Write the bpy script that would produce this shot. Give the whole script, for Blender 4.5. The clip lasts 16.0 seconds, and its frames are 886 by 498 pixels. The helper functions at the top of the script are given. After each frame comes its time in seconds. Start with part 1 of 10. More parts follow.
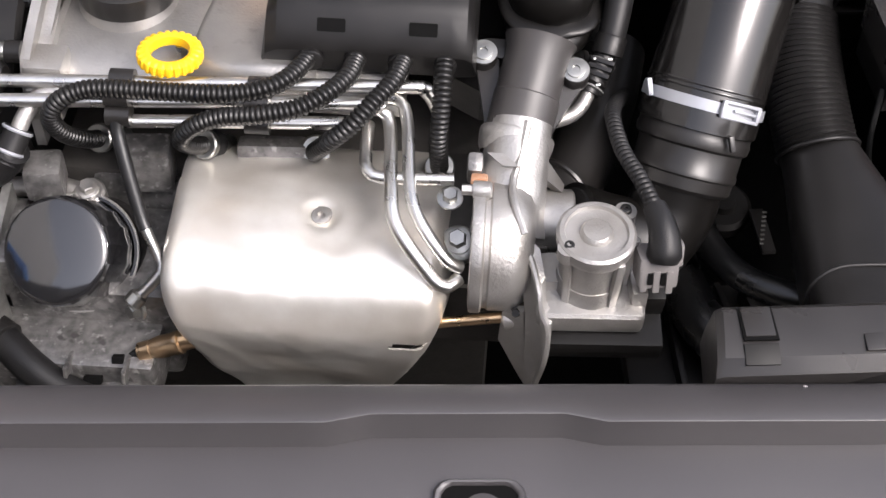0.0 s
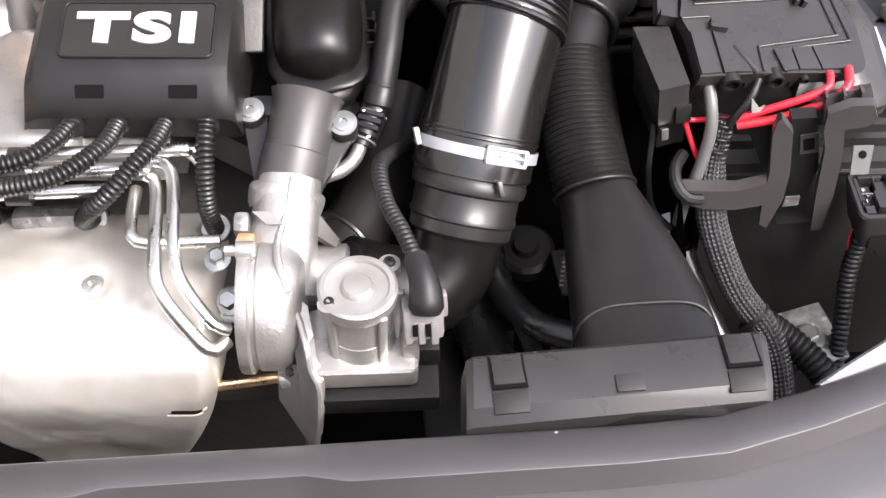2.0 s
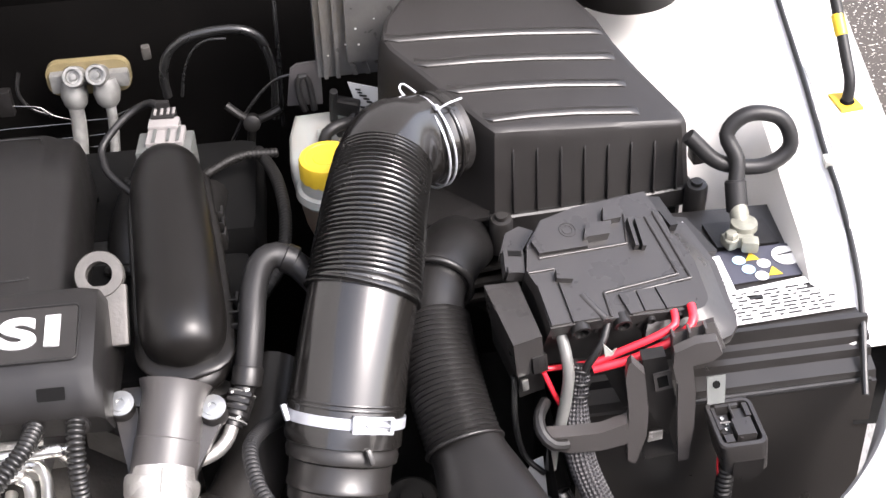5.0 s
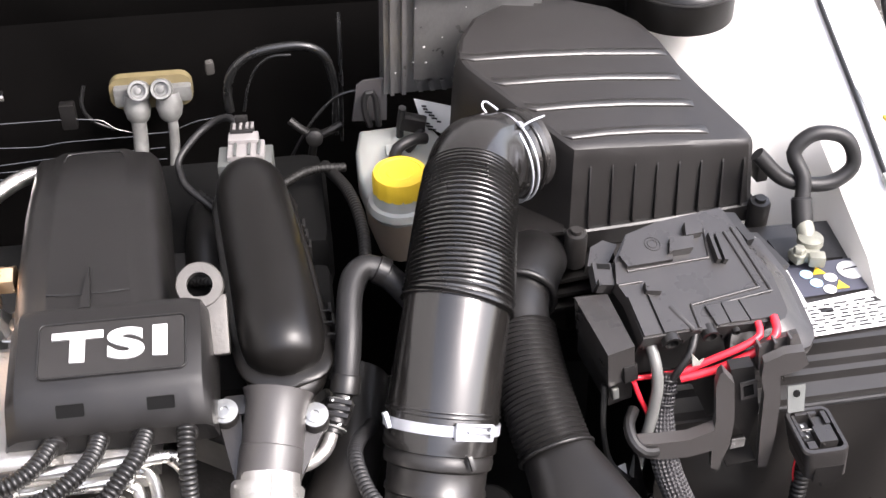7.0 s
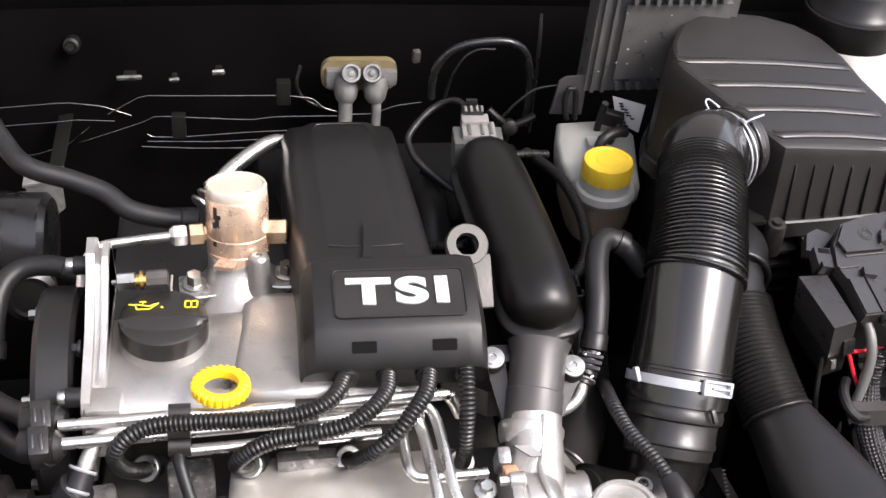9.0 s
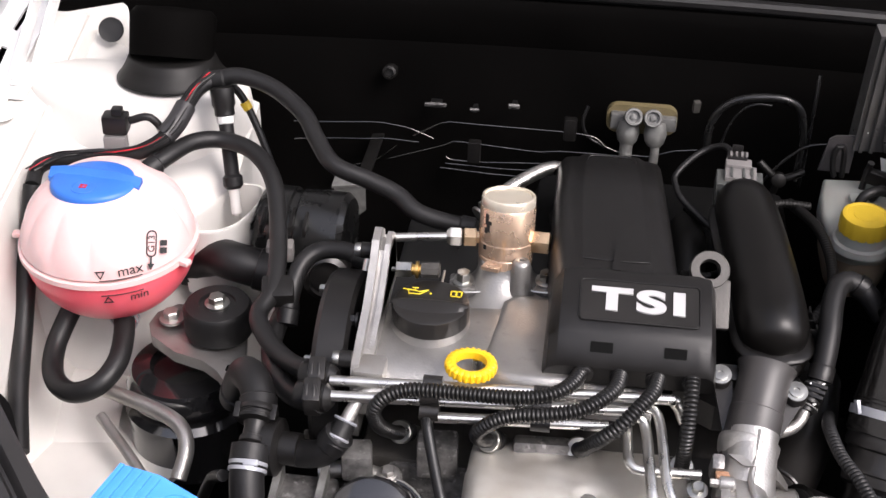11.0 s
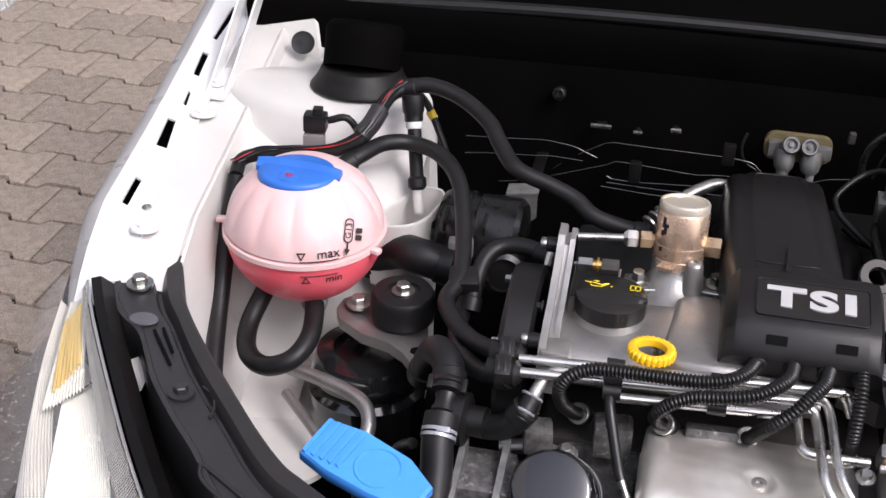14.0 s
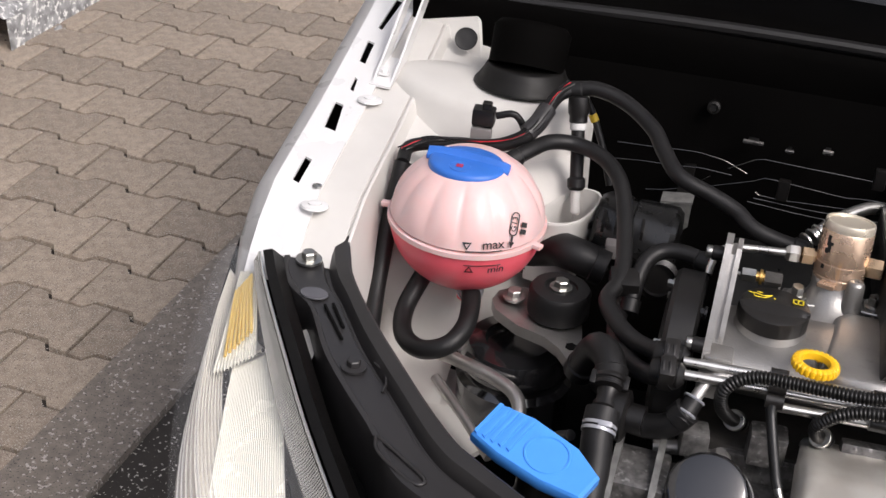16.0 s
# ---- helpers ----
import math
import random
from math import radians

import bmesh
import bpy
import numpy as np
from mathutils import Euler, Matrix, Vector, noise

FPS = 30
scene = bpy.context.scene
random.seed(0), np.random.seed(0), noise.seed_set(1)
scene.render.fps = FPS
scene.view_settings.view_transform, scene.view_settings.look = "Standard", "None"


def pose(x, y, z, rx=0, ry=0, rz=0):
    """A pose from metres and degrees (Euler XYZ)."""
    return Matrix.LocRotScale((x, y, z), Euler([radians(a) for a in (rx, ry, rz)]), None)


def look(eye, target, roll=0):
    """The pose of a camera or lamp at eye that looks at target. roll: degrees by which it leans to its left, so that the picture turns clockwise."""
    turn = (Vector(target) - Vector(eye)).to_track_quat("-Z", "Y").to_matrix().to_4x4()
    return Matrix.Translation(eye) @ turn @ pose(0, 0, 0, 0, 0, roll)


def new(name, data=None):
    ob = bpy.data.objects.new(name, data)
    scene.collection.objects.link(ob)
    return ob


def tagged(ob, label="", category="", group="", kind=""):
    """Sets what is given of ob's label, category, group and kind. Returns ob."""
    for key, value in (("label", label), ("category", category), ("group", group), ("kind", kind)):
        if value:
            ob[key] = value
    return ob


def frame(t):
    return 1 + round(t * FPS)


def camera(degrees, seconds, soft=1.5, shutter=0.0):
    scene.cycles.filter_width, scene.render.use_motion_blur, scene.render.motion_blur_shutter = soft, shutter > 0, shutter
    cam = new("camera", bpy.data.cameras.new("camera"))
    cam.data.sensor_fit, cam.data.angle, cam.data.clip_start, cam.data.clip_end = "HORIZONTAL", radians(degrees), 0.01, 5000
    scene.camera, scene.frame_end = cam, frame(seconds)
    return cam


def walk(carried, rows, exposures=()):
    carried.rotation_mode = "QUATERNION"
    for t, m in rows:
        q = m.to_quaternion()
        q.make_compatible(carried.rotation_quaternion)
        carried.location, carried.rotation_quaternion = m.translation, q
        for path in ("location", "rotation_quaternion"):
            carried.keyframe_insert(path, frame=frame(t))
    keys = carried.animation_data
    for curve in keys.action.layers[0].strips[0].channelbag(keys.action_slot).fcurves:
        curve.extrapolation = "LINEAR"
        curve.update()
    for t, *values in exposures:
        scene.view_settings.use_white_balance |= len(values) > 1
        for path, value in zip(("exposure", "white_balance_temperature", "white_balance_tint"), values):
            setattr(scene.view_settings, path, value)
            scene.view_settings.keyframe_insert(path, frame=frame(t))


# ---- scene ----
cam = camera(36.0, 16.0)
PATH = [
    (0, (0.104, -0.128, 1.553), (0.056, 1.203, 0.061), 1.9),
    (0.5, (0.149, -0.118, 1.549), (0.108, 1.21, 0.054), 1.3),
    (1, (0.187, -0.113, 1.547), (0.162, 1.215, 0.053), 1.0),
    (1.5, (0.215, -0.109, 1.549), (0.207, 1.233, 0.066), 0.7),
    (2, (0.246, -0.109, 1.552), (0.245, 1.27, 0.104), 0.1),
    (2.5, (0.267, -0.111, 1.553), (0.281, 1.322, 0.159), -0.5),
    (3, (0.277, -0.109, 1.561), (0.324, 1.369, 0.215), -0.7),
    (3.5, (0.292, -0.109, 1.572), (0.354, 1.408, 0.27), -1.5),
    (4, (0.302, -0.108, 1.58), (0.387, 1.45, 0.329), -2.1),
    (4.2, (0.307, -0.107, 1.587), (0.395, 1.46, 0.347), -2.7),
    (6.3, (0.254, -0.085, 1.634), (0.388, 1.476, 0.39), -2.5),
    (6.5, (0.236, -0.09, 1.634), (0.383, 1.472, 0.394), -2.2),
    (7, (0.183, -0.112, 1.636), (0.368, 1.458, 0.41), -1.0),
    (7.5, (0.12, -0.134, 1.638), (0.352, 1.439, 0.426), 0.3),
    (8, (0.043, -0.157, 1.649), (0.323, 1.412, 0.441), 1.9),
    (8.5, (-0.029, -0.181, 1.652), (0.267, 1.394, 0.455), 3.1),
    (9, (-0.097, -0.206, 1.661), (0.17, 1.38, 0.471), 4.2),
    (9.5, (-0.112, -0.234, 1.686), (0.051, 1.36, 0.489), 4.0),
    (10, (-0.086, -0.271, 1.686), (-0.085, 1.352, 0.516), 2.6),
    (10.2, (-0.067, -0.289, 1.687), (-0.13, 1.342, 0.533), 1.9),
    (12.3, (-0.031, -0.444, 1.68), (-0.29, 1.239, 0.631), 1.4),
    (12.5, (-0.042, -0.455, 1.674), (-0.307, 1.234, 0.636), 1.5),
    (13, (-0.074, -0.476, 1.669), (-0.352, 1.22, 0.645), 1.7),
    (13.5, (-0.101, -0.492, 1.673), (-0.397, 1.2, 0.649), 1.9),
    (14, (-0.134, -0.505, 1.669), (-0.45, 1.185, 0.647), 2.2),
    (14.5, (-0.16, -0.518, 1.667), (-0.5, 1.167, 0.646), 2.8),
    (15, (-0.194, -0.535, 1.67), (-0.552, 1.145, 0.646), 3.8),
    (15.5, (-0.22, -0.554, 1.668), (-0.602, 1.124, 0.647), 4.6),
    (16, (-0.245, -0.573, 1.667), (-0.641, 1.103, 0.65), 5.4),
]
EXPOSURES = [(t, e, k, g) for t, e, k, g in ((0.0, 1.4, 6450, 16), (1.0, 1.77, 6450, 16), (2.0, 2.14, 6450, 15), (3.5, 2.43, 6450, 16), (4.2, 2.44, 6450, 16), (6.5, 2.47, 6450, 16), (8.0, 2.17, 6430, 16), (9.0, 1.8, 6430, 16), (10.0, 1.35, 6430, 17), (12.5, 0.98, 6400, 17), (13.5, 0.82, 6180, 18), (14.2, 0.7, 6180, 18), (15.5, 0.52, 6430, 16), (16.0, 0.5, 6450, 15))]
walk(cam, [(t, look(eye, target, roll)) for t, eye, target, roll in PATH], EXPOSURES)

# ---- light ----
world = bpy.data.worlds.new("sky")
scene.world = world
world.use_nodes = True
sky = world.node_tree.nodes.new("ShaderNodeTexSky")
sky.sky_type = "NISHITA"
sky.sun_disc = False
sky.sun_elevation, sky.sun_rotation = radians(48), radians(129)
sky.dust_density = 4.0
haze = world.node_tree.nodes.new("ShaderNodeHueSaturation")
haze.inputs["Saturation"].default_value = 0.45
world.node_tree.links.new(sky.outputs[0], haze.inputs["Color"])
world.node_tree.links.new(haze.outputs[0], world.node_tree.nodes["Background"].inputs[0])
world.node_tree.nodes["Background"].inputs[1].default_value = 0.15
sun_data = bpy.data.lights.new("sun", "SUN")
sun_data.energy, sun_data.angle, sun_data.color = 1.25, radians(22), (1.0, 0.96, 0.9)
sun = new("sun", sun_data)
sun.matrix_world = look((2.2, -1.0, 3.8), (0.1, 0.7, 0.8))


# ---- materials ----
def mat(name, color, rough=0.5, metal=0.0, dark=0.75, scale=60.0, bump=0.1, fine=600.0, spec=0.5, coat=0.0, rvar=0.12, tint=None, amount=0.6):
    """Two scales of colour and roughness variation, with fine relief."""
    m = bpy.data.materials.new(name)
    m.use_nodes = True
    nt = m.node_tree
    b = nt.nodes["Principled BSDF"]
    co = nt.nodes.new("ShaderNodeTexCoord")
    big = nt.nodes.new("ShaderNodeTexNoise")
    big.inputs["Scale"].default_value, big.inputs["Detail"].default_value = scale, 6.0
    small = nt.nodes.new("ShaderNodeTexNoise")
    small.inputs["Scale"].default_value, small.inputs["Detail"].default_value = fine, 3.0
    for n in (big, small):
        nt.links.new(co.outputs["Object"], n.inputs["Vector"])
    ramp = nt.nodes.new("ShaderNodeValToRGB")
    ramp.color_ramp.elements[0].position, ramp.color_ramp.elements[1].position = 0.35, 0.65
    low = tint if tint else tuple(c * dark for c in color)
    ramp.color_ramp.elements[0].color = (*low, 1)
    ramp.color_ramp.elements[1].color = (*color, 1)
    nt.links.new(big.outputs["Fac"], ramp.inputs["Fac"])
    mix = nt.nodes.new("ShaderNodeMix")
    mix.data_type = "RGBA"
    mix.inputs["Factor"].default_value = amount
    mix.inputs["A"].default_value = (*color, 1)
    nt.links.new(ramp.outputs["Color"], mix.inputs["B"])
    nt.links.new(mix.outputs["Result"], b.inputs["Base Color"])
    mr = nt.nodes.new("ShaderNodeMapRange")
    mr.inputs["To Min"].default_value, mr.inputs["To Max"].default_value = max(0.02, rough - rvar), min(1.0, rough + rvar)
    nt.links.new(big.outputs["Fac"], mr.inputs["Value"])
    nt.links.new(mr.outputs["Result"], b.inputs["Roughness"])
    b.inputs["Metallic"].default_value = metal
    b.inputs["Specular IOR Level"].default_value = spec
    b.inputs["Coat Weight"].default_value = coat
    b.inputs["Coat Roughness"].default_value = 0.08
    bp = nt.nodes.new("ShaderNodeBump")
    bp.inputs["Strength"].default_value, bp.inputs["Distance"].default_value = bump, 0.0006
    nt.links.new(small.outputs["Fac"], bp.inputs["Height"])
    nt.links.new(bp.outputs["Normal"], b.inputs["Normal"])
    return m


BLACK = mat("black_plastic", (0.0088, 0.0082, 0.008), 0.38, dark=0.7, scale=40, bump=0.2, fine=1500, spec=0.36)
SATIN = mat("satin_black_plastic", (0.0145, 0.0134, 0.0127), 0.33, dark=0.7, scale=25, bump=0.12, fine=1800, spec=0.45)
GLOSS = mat("glossy_black_plastic", (0.009, 0.0082, 0.0076), 0.2, dark=0.7, scale=20, bump=0.03, fine=500, spec=0.6, rvar=0.06, coat=0.2)
FUSE = mat("grey_black_plastic", (0.021, 0.0194, 0.0188), 0.3, dark=0.8, scale=30, bump=0.2, fine=1600, spec=0.45)
BRAID = mat("woven_loom_sleeve", (0.026, 0.0245, 0.026), 0.42, dark=0.4, scale=300, bump=0.2, fine=900, spec=0.5)
PLEN = mat("plenum_black_plastic", (0.0052, 0.0047, 0.0043), 0.33, dark=0.7, scale=25, bump=0.08, fine=1800, spec=0.28)
BLACKB = mat("box_black_plastic", (0.015, 0.0138, 0.0133), 0.42, dark=0.8, scale=40, bump=0.3, fine=1500, spec=0.3)
RUBBER = mat("black_rubber", (0.0105, 0.0102, 0.0105), 0.45, dark=0.6, scale=50, bump=0.3, fine=900, spec=0.32)
# Near-black for voids and gap parts: their shade is in the colour.
DARK = mat("deep_shade_black", (0.003, 0.003, 0.003), 0.8, bump=0.1, spec=0.1)
GREY = mat("grey_plastic", (0.046, 0.0429, 0.0446), 0.36, dark=0.88, scale=12, bump=0.2, fine=1600, spec=0.75)
HEADM = mat("dull_head_casting", (0.37, 0.36, 0.345), 0.4, 0.82, dark=0.7, scale=28, bump=0.5, fine=420, rvar=0.12, amount=0.5)
CAST = mat("cast_aluminium", (0.45, 0.44, 0.425), 0.4, 0.8, tint=(0.36, 0.345, 0.325), scale=50, bump=0.7, fine=420, rvar=0.15, amount=0.6)
CASTD = mat("grey_casting", (0.26, 0.254, 0.248), 0.38, 0.65, dark=0.45, scale=110, bump=1.0, fine=260, amount=0.85)
SHIELD = mat("stamped_steel", (0.95, 0.93, 0.88), 0.34, 0.74, scale=16, bump=0.12, fine=220, tint=(0.68, 0.62, 0.54), rvar=0.1, amount=0.6)
RUST = mat("rusty_cast_iron", (0.42, 0.19, 0.09), 0.7, tint=(0.5, 0.36, 0.27), scale=120, bump=0.6, fine=500, amount=0.7)
STEEL = mat("bright_steel", (0.7, 0.69, 0.66), 0.3, 1.0, dark=0.8, scale=50, bump=0.05)
ZINC = mat("zinc_steel", (0.42, 0.42, 0.4), 0.32, 1.0, dark=0.7, scale=80, bump=0.2)
BRASS = mat("yellowed_zinc", (0.72, 0.52, 0.33), 0.3, 1.0, dark=0.7, scale=70, bump=0.1)
PUMP = mat("copper_tinted_zinc", (0.72, 0.53, 0.39), 0.27, 0.75, tint=(0.56, 0.38, 0.27), scale=45, bump=0.12, amount=0.35)
PUMPTOP = mat("cream_zinc", (0.74, 0.68, 0.57), 0.3, 0.55, tint=(0.7, 0.6, 0.46), scale=60, bump=0.1, amount=0.5)
GILT = mat("bright_brass", (0.75, 0.48, 0.16), 0.3, 1.0, dark=0.7, scale=70, bump=0.1)
WHITE = mat("white_paint", (0.72, 0.72, 0.715), 0.28, dark=0.93, scale=8, bump=0.03, coat=0.5)
PRIMER = mat("cream_paint", (0.61, 0.595, 0.565), 0.4, dark=0.88, scale=14, bump=0.08)
PAINTB = mat("satin_black_paint", (0.01, 0.01, 0.01), 0.32, dark=0.7, scale=30, bump=0.15, fine=700)
BLUE = mat("blue_plastic", (0.028, 0.15, 0.56), 0.42, dark=0.85, scale=30, bump=0.1)
SKYBLUE = mat("light_blue_plastic", (0.06, 0.29, 0.83), 0.4, dark=0.9, scale=30, bump=0.1)
YELLOW = mat("yellow_plastic", (0.85, 0.5, 0.01), 0.42, dark=0.85, scale=60, bump=0.15)
YCAP = mat("dull_yellow_plastic", (0.6, 0.41, 0.025), 0.45, dark=0.85, scale=60, bump=0.15)
YMARK = mat("yellow_print", (0.75, 0.6, 0.03), 0.5, bump=0.0)
LETTER = mat("pale_grey_print", (0.43, 0.43, 0.43), 0.35, dark=0.95, bump=0.02)
LABEL = mat("white_label", (0.6, 0.6, 0.585), 0.45, dark=0.95, bump=0.05)
INK = mat("black_print", (0.015, 0.015, 0.015), 0.5, bump=0.0)
NAVY = mat("navy_label", (0.045, 0.046, 0.062), 0.4, bump=0.05)
RED = mat("red_insulation", (0.62, 0.02, 0.035), 0.4, dark=0.8, scale=60, bump=0.05)
GREYW = mat("grey_insulation", (0.1, 0.1, 0.095), 0.45, dark=0.85, scale=60)
CONDUIT = mat("black_corrugated_plastic", (0.0075, 0.0072, 0.007), 0.34, dark=0.7, scale=30, bump=0.05, fine=900, spec=0.4)
BELLOW = mat("glossy_bellows_rubber", (0.01, 0.0095, 0.009), 0.26, dark=0.7, scale=20, bump=0.05, fine=900, spec=0.8)
CLAMP = mat("pale_steel_clamp", (0.38, 0.39, 0.42), 0.35, 0.4, dark=0.9, scale=90, bump=0.05)
FILTERM = mat("glossy_black_can", (0.012, 0.012, 0.013), 0.12, dark=0.8, scale=12, bump=0.01, spec=0.9, rvar=0.04, coat=0.8)
LINEM = mat("thin_metal_line", (0.14, 0.14, 0.136), 0.22, 1.0, dark=0.7, scale=60)
PIPEB = mat("gloss_black_pipe", (0.01, 0.01, 0.01), 0.28, dark=0.7, scale=30, bump=0.05, spec=0.5, coat=0.15)
CONN = mat("pale_grey_connector", (0.17, 0.16, 0.156), 0.45, dark=0.9, scale=70)
CLAMPZ = mat("dull_zinc_lead", (0.2, 0.2, 0.165), 0.5, 0.3, dark=0.6, scale=120, bump=0.4)
TABM = mat("pale_tinned_steel", (0.11, 0.115, 0.11), 0.45, 0.5, dark=0.85, scale=90)
PALEBLUE = mat("pale_blue_print", (0.35, 0.55, 0.75), 0.5, bump=0.0)
ECUM = mat("dusty_dark_aluminium", (0.13, 0.128, 0.126), 0.34, 0.5, dark=0.7, scale=60, bump=0.5, fine=250, rvar=0.2)
LAMPGREY = mat("bluish_grey_lamp_plastic", (0.28, 0.3, 0.36), 0.2, dark=0.85, scale=20, bump=0.03)
RAIL = mat("satin_black_rail_paint", (0.022, 0.0208, 0.0212), 0.4, dark=0.7, scale=30, bump=0.1, fine=700, spec=0.5)
NECKM = mat("neck_plastic", (0.04, 0.037, 0.036), 0.42, dark=0.85, scale=20, bump=0.2, fine=1600)
EYEM = mat("dull_forged_steel", (0.07, 0.066, 0.061), 0.5, 0.3, dark=0.6, scale=90, bump=0.5, fine=300)
PADG = mat("grey_rubber_pad", (0.09, 0.09, 0.1), 0.45)
STRUTM = mat("strut_cap_rubber", (0.007, 0.0066, 0.0062), 0.5, spec=0.25)
BOWLM = mat("bright_ribbed_reflector", (0.97, 0.95, 0.9), 0.16, 0.35, dark=0.9, scale=30, bump=0.02)
BOWL = mat("cream_reflector", (0.95, 0.94, 0.87), 0.25, 0.1, dark=0.95, scale=30, bump=0.02)
BLOCKM = mat("dusty_aluminium", (0.2, 0.2, 0.192), 0.5, 0.4, dark=0.6, scale=80, bump=0.3)
SMEAR = mat("pale_smear", (0.22, 0.21, 0.21), 0.6)
PALE = mat("pale_grey_paint", (0.26, 0.26, 0.26), 0.35, dark=0.85, scale=12, bump=0.05)
GOLD = mat("tan_seal", (0.14, 0.112, 0.055), 0.55, dark=0.75, scale=60)
# Far below the insulation's own black: deep shade is put into this colour.
FIREWALL = mat("firewall_shade_black", (0.0022, 0.002, 0.0019), 0.7, dark=0.4, scale=9, bump=0.3, fine=120, spec=0.02)
RENDER = mat("rough_render", (0.41, 0.408, 0.402), 0.9, dark=0.35, scale=30, bump=1.0, fine=120, amount=0.9)
CONCRETE = mat("kerb_concrete", (0.2, 0.172, 0.146), 0.85, dark=0.5, scale=45, bump=1.0, fine=180)


def speckle(m, scale, color, share, soft=0.03):
    """Small grains of another colour scattered over a surface."""
    nt = m.node_tree
    b = nt.nodes["Principled BSDF"]
    src = b.inputs["Base Color"].links[0].from_socket
    co = nt.nodes.new("ShaderNodeTexCoord")
    n = nt.nodes.new("ShaderNodeTexNoise")
    n.inputs["Scale"].default_value, n.inputs["Detail"].default_value = scale, 2.0
    nt.links.new(co.outputs["Object"], n.inputs["Vector"])
    mr = nt.nodes.new("ShaderNodeMapRange")
    mr.inputs["From Min"].default_value, mr.inputs["From Max"].default_value = share, share + soft
    nt.links.new(n.outputs["Fac"], mr.inputs["Value"])
    mix = nt.nodes.new("ShaderNodeMix")
    mix.data_type = "RGBA"
    nt.links.new(mr.outputs["Result"], mix.inputs["Factor"])
    nt.links.new(src, mix.inputs["A"])
    mix.inputs["B"].default_value = (*color, 1)
    nt.links.new(mix.outputs["Result"], b.inputs["Base Color"])


speckle(CONCRETE, 110, (0.4, 0.365, 0.33), 0.62)
speckle(CONCRETE, 210, (0.05, 0.046, 0.04), 0.62)
WALLM = mat("added_wall_render", (0.28, 0.25, 0.22), 0.9, dark=0.8, scale=3, bump=0.6, fine=90)
BED = mat("joint_sand", (0.04, 0.034, 0.028), 0.95, dark=0.6, scale=40, bump=0.8, fine=200)
speckle(BED, 130, (0.5, 0.47, 0.43), 0.63)
speckle(RENDER, 60, (0.7, 0.69, 0.66), 0.55, 0.08)


def paver_material():
    m = mat("paver_concrete", (0.28, 0.226, 0.174), 0.85, dark=0.6, scale=35, bump=1.0, fine=220, amount=0.8)
    nt = m.node_tree
    b = nt.nodes["Principled BSDF"]
    src = b.inputs["Base Color"].links[0].from_socket
    info = nt.nodes.new("ShaderNodeObjectInfo")
    hsv = nt.nodes.new("ShaderNodeHueSaturation")
    mr = nt.nodes.new("ShaderNodeMapRange")
    mr.inputs["To Min"].default_value, mr.inputs["To Max"].default_value = 0.82, 1.15
    nt.links.new(info.outputs["Random"], mr.inputs["Value"])
    nt.links.new(mr.outputs["Result"], hsv.inputs["Value"])
    nt.links.new(src, hsv.inputs["Color"])
    nt.links.new(hsv.outputs["Color"], b.inputs["Base Color"])
    return m


speckle(CAST, 26, (0.36, 0.34, 0.31), 0.5, 0.3)
speckle(SHIELD, 9, (0.5, 0.42, 0.33), 0.56, 0.35)
speckle(CASTD, 130, (0.42, 0.41, 0.4), 0.6, 0.12)
speckle(CASTD, 75, (0.1, 0.098, 0.095), 0.62, 0.1)
speckle(HEADM, 90, (0.27, 0.265, 0.25), 0.6, 0.25)
speckle(BLOCKM, 70, (0.1, 0.1, 0.095), 0.45, 0.3)
PAVER = paver_material()
speckle(PAVER, 260, (0.38, 0.34, 0.3), 0.62)
speckle(PAVER, 420, (0.46, 0.42, 0.37), 0.62)
speckle(PAVER, 190, (0.1, 0.08, 0.065), 0.64)


def clear_material(name, color, trans, rough, sub=0.0):
    m = bpy.data.materials.new(name)
    m.use_nodes = True
    b = m.node_tree.nodes["Principled BSDF"]
    b.inputs["Base Color"].default_value = (*color, 1)
    b.inputs["Transmission Weight"].default_value = trans
    b.inputs["Roughness"].default_value = rough
    b.inputs["IOR"].default_value = 1.45
    b.inputs["Subsurface Weight"].default_value = sub
    b.inputs["Subsurface Radius"].default_value = (0.02, 0.012, 0.01)
    return m


TANKWHITE = clear_material("milky_plastic", (0.74, 0.52, 0.51), 0.0, 0.3, 0.5)
TANKPINK = clear_material("pink_coolant_in_plastic", (0.85, 0.13, 0.17), 0.0, 0.28, 0.4)
MILKY = clear_material("milky_grey_plastic", (0.29, 0.295, 0.275), 0.0, 0.3, 0.3)
FLUID = clear_material("brown_fluid_in_plastic", (0.27, 0.22, 0.175), 0.0, 0.35, 0.2)
LENS = clear_material("clear_lens", (0.9, 0.92, 0.95), 0.0, 0.04)
LENS.node_tree.nodes["Principled BSDF"].inputs["Alpha"].default_value = 0.07
AMBER = mat("amber_reflector", (0.95, 0.68, 0.2), 0.2, 0.5, dark=0.9, scale=60, bump=0.02)
CHROME = mat("lamp_reflector", (0.85, 0.85, 0.82), 0.14, 1.0, dark=0.9, scale=30, bump=0.02)


# ---- mesh helpers ----
def V(*p):
    return Vector(p)


def thing(name, label, category, at=(0, 0, 0), group="", kind=""):
    ob = new(name)
    ob.location = at
    ob.empty_display_size = 0.02
    return tagged(ob, label, category, group, kind)


def to_mesh(name, bm, material, angle=35):
    bmesh.ops.recalc_face_normals(bm, faces=bm.faces)
    me = bpy.data.meshes.new(name)
    bm.to_mesh(me)
    bm.free()
    for ma in material if isinstance(material, (list, tuple)) else (material,):
        me.materials.append(ma)
    me.shade_smooth()
    me.set_sharp_from_angle(angle=radians(angle))
    return me


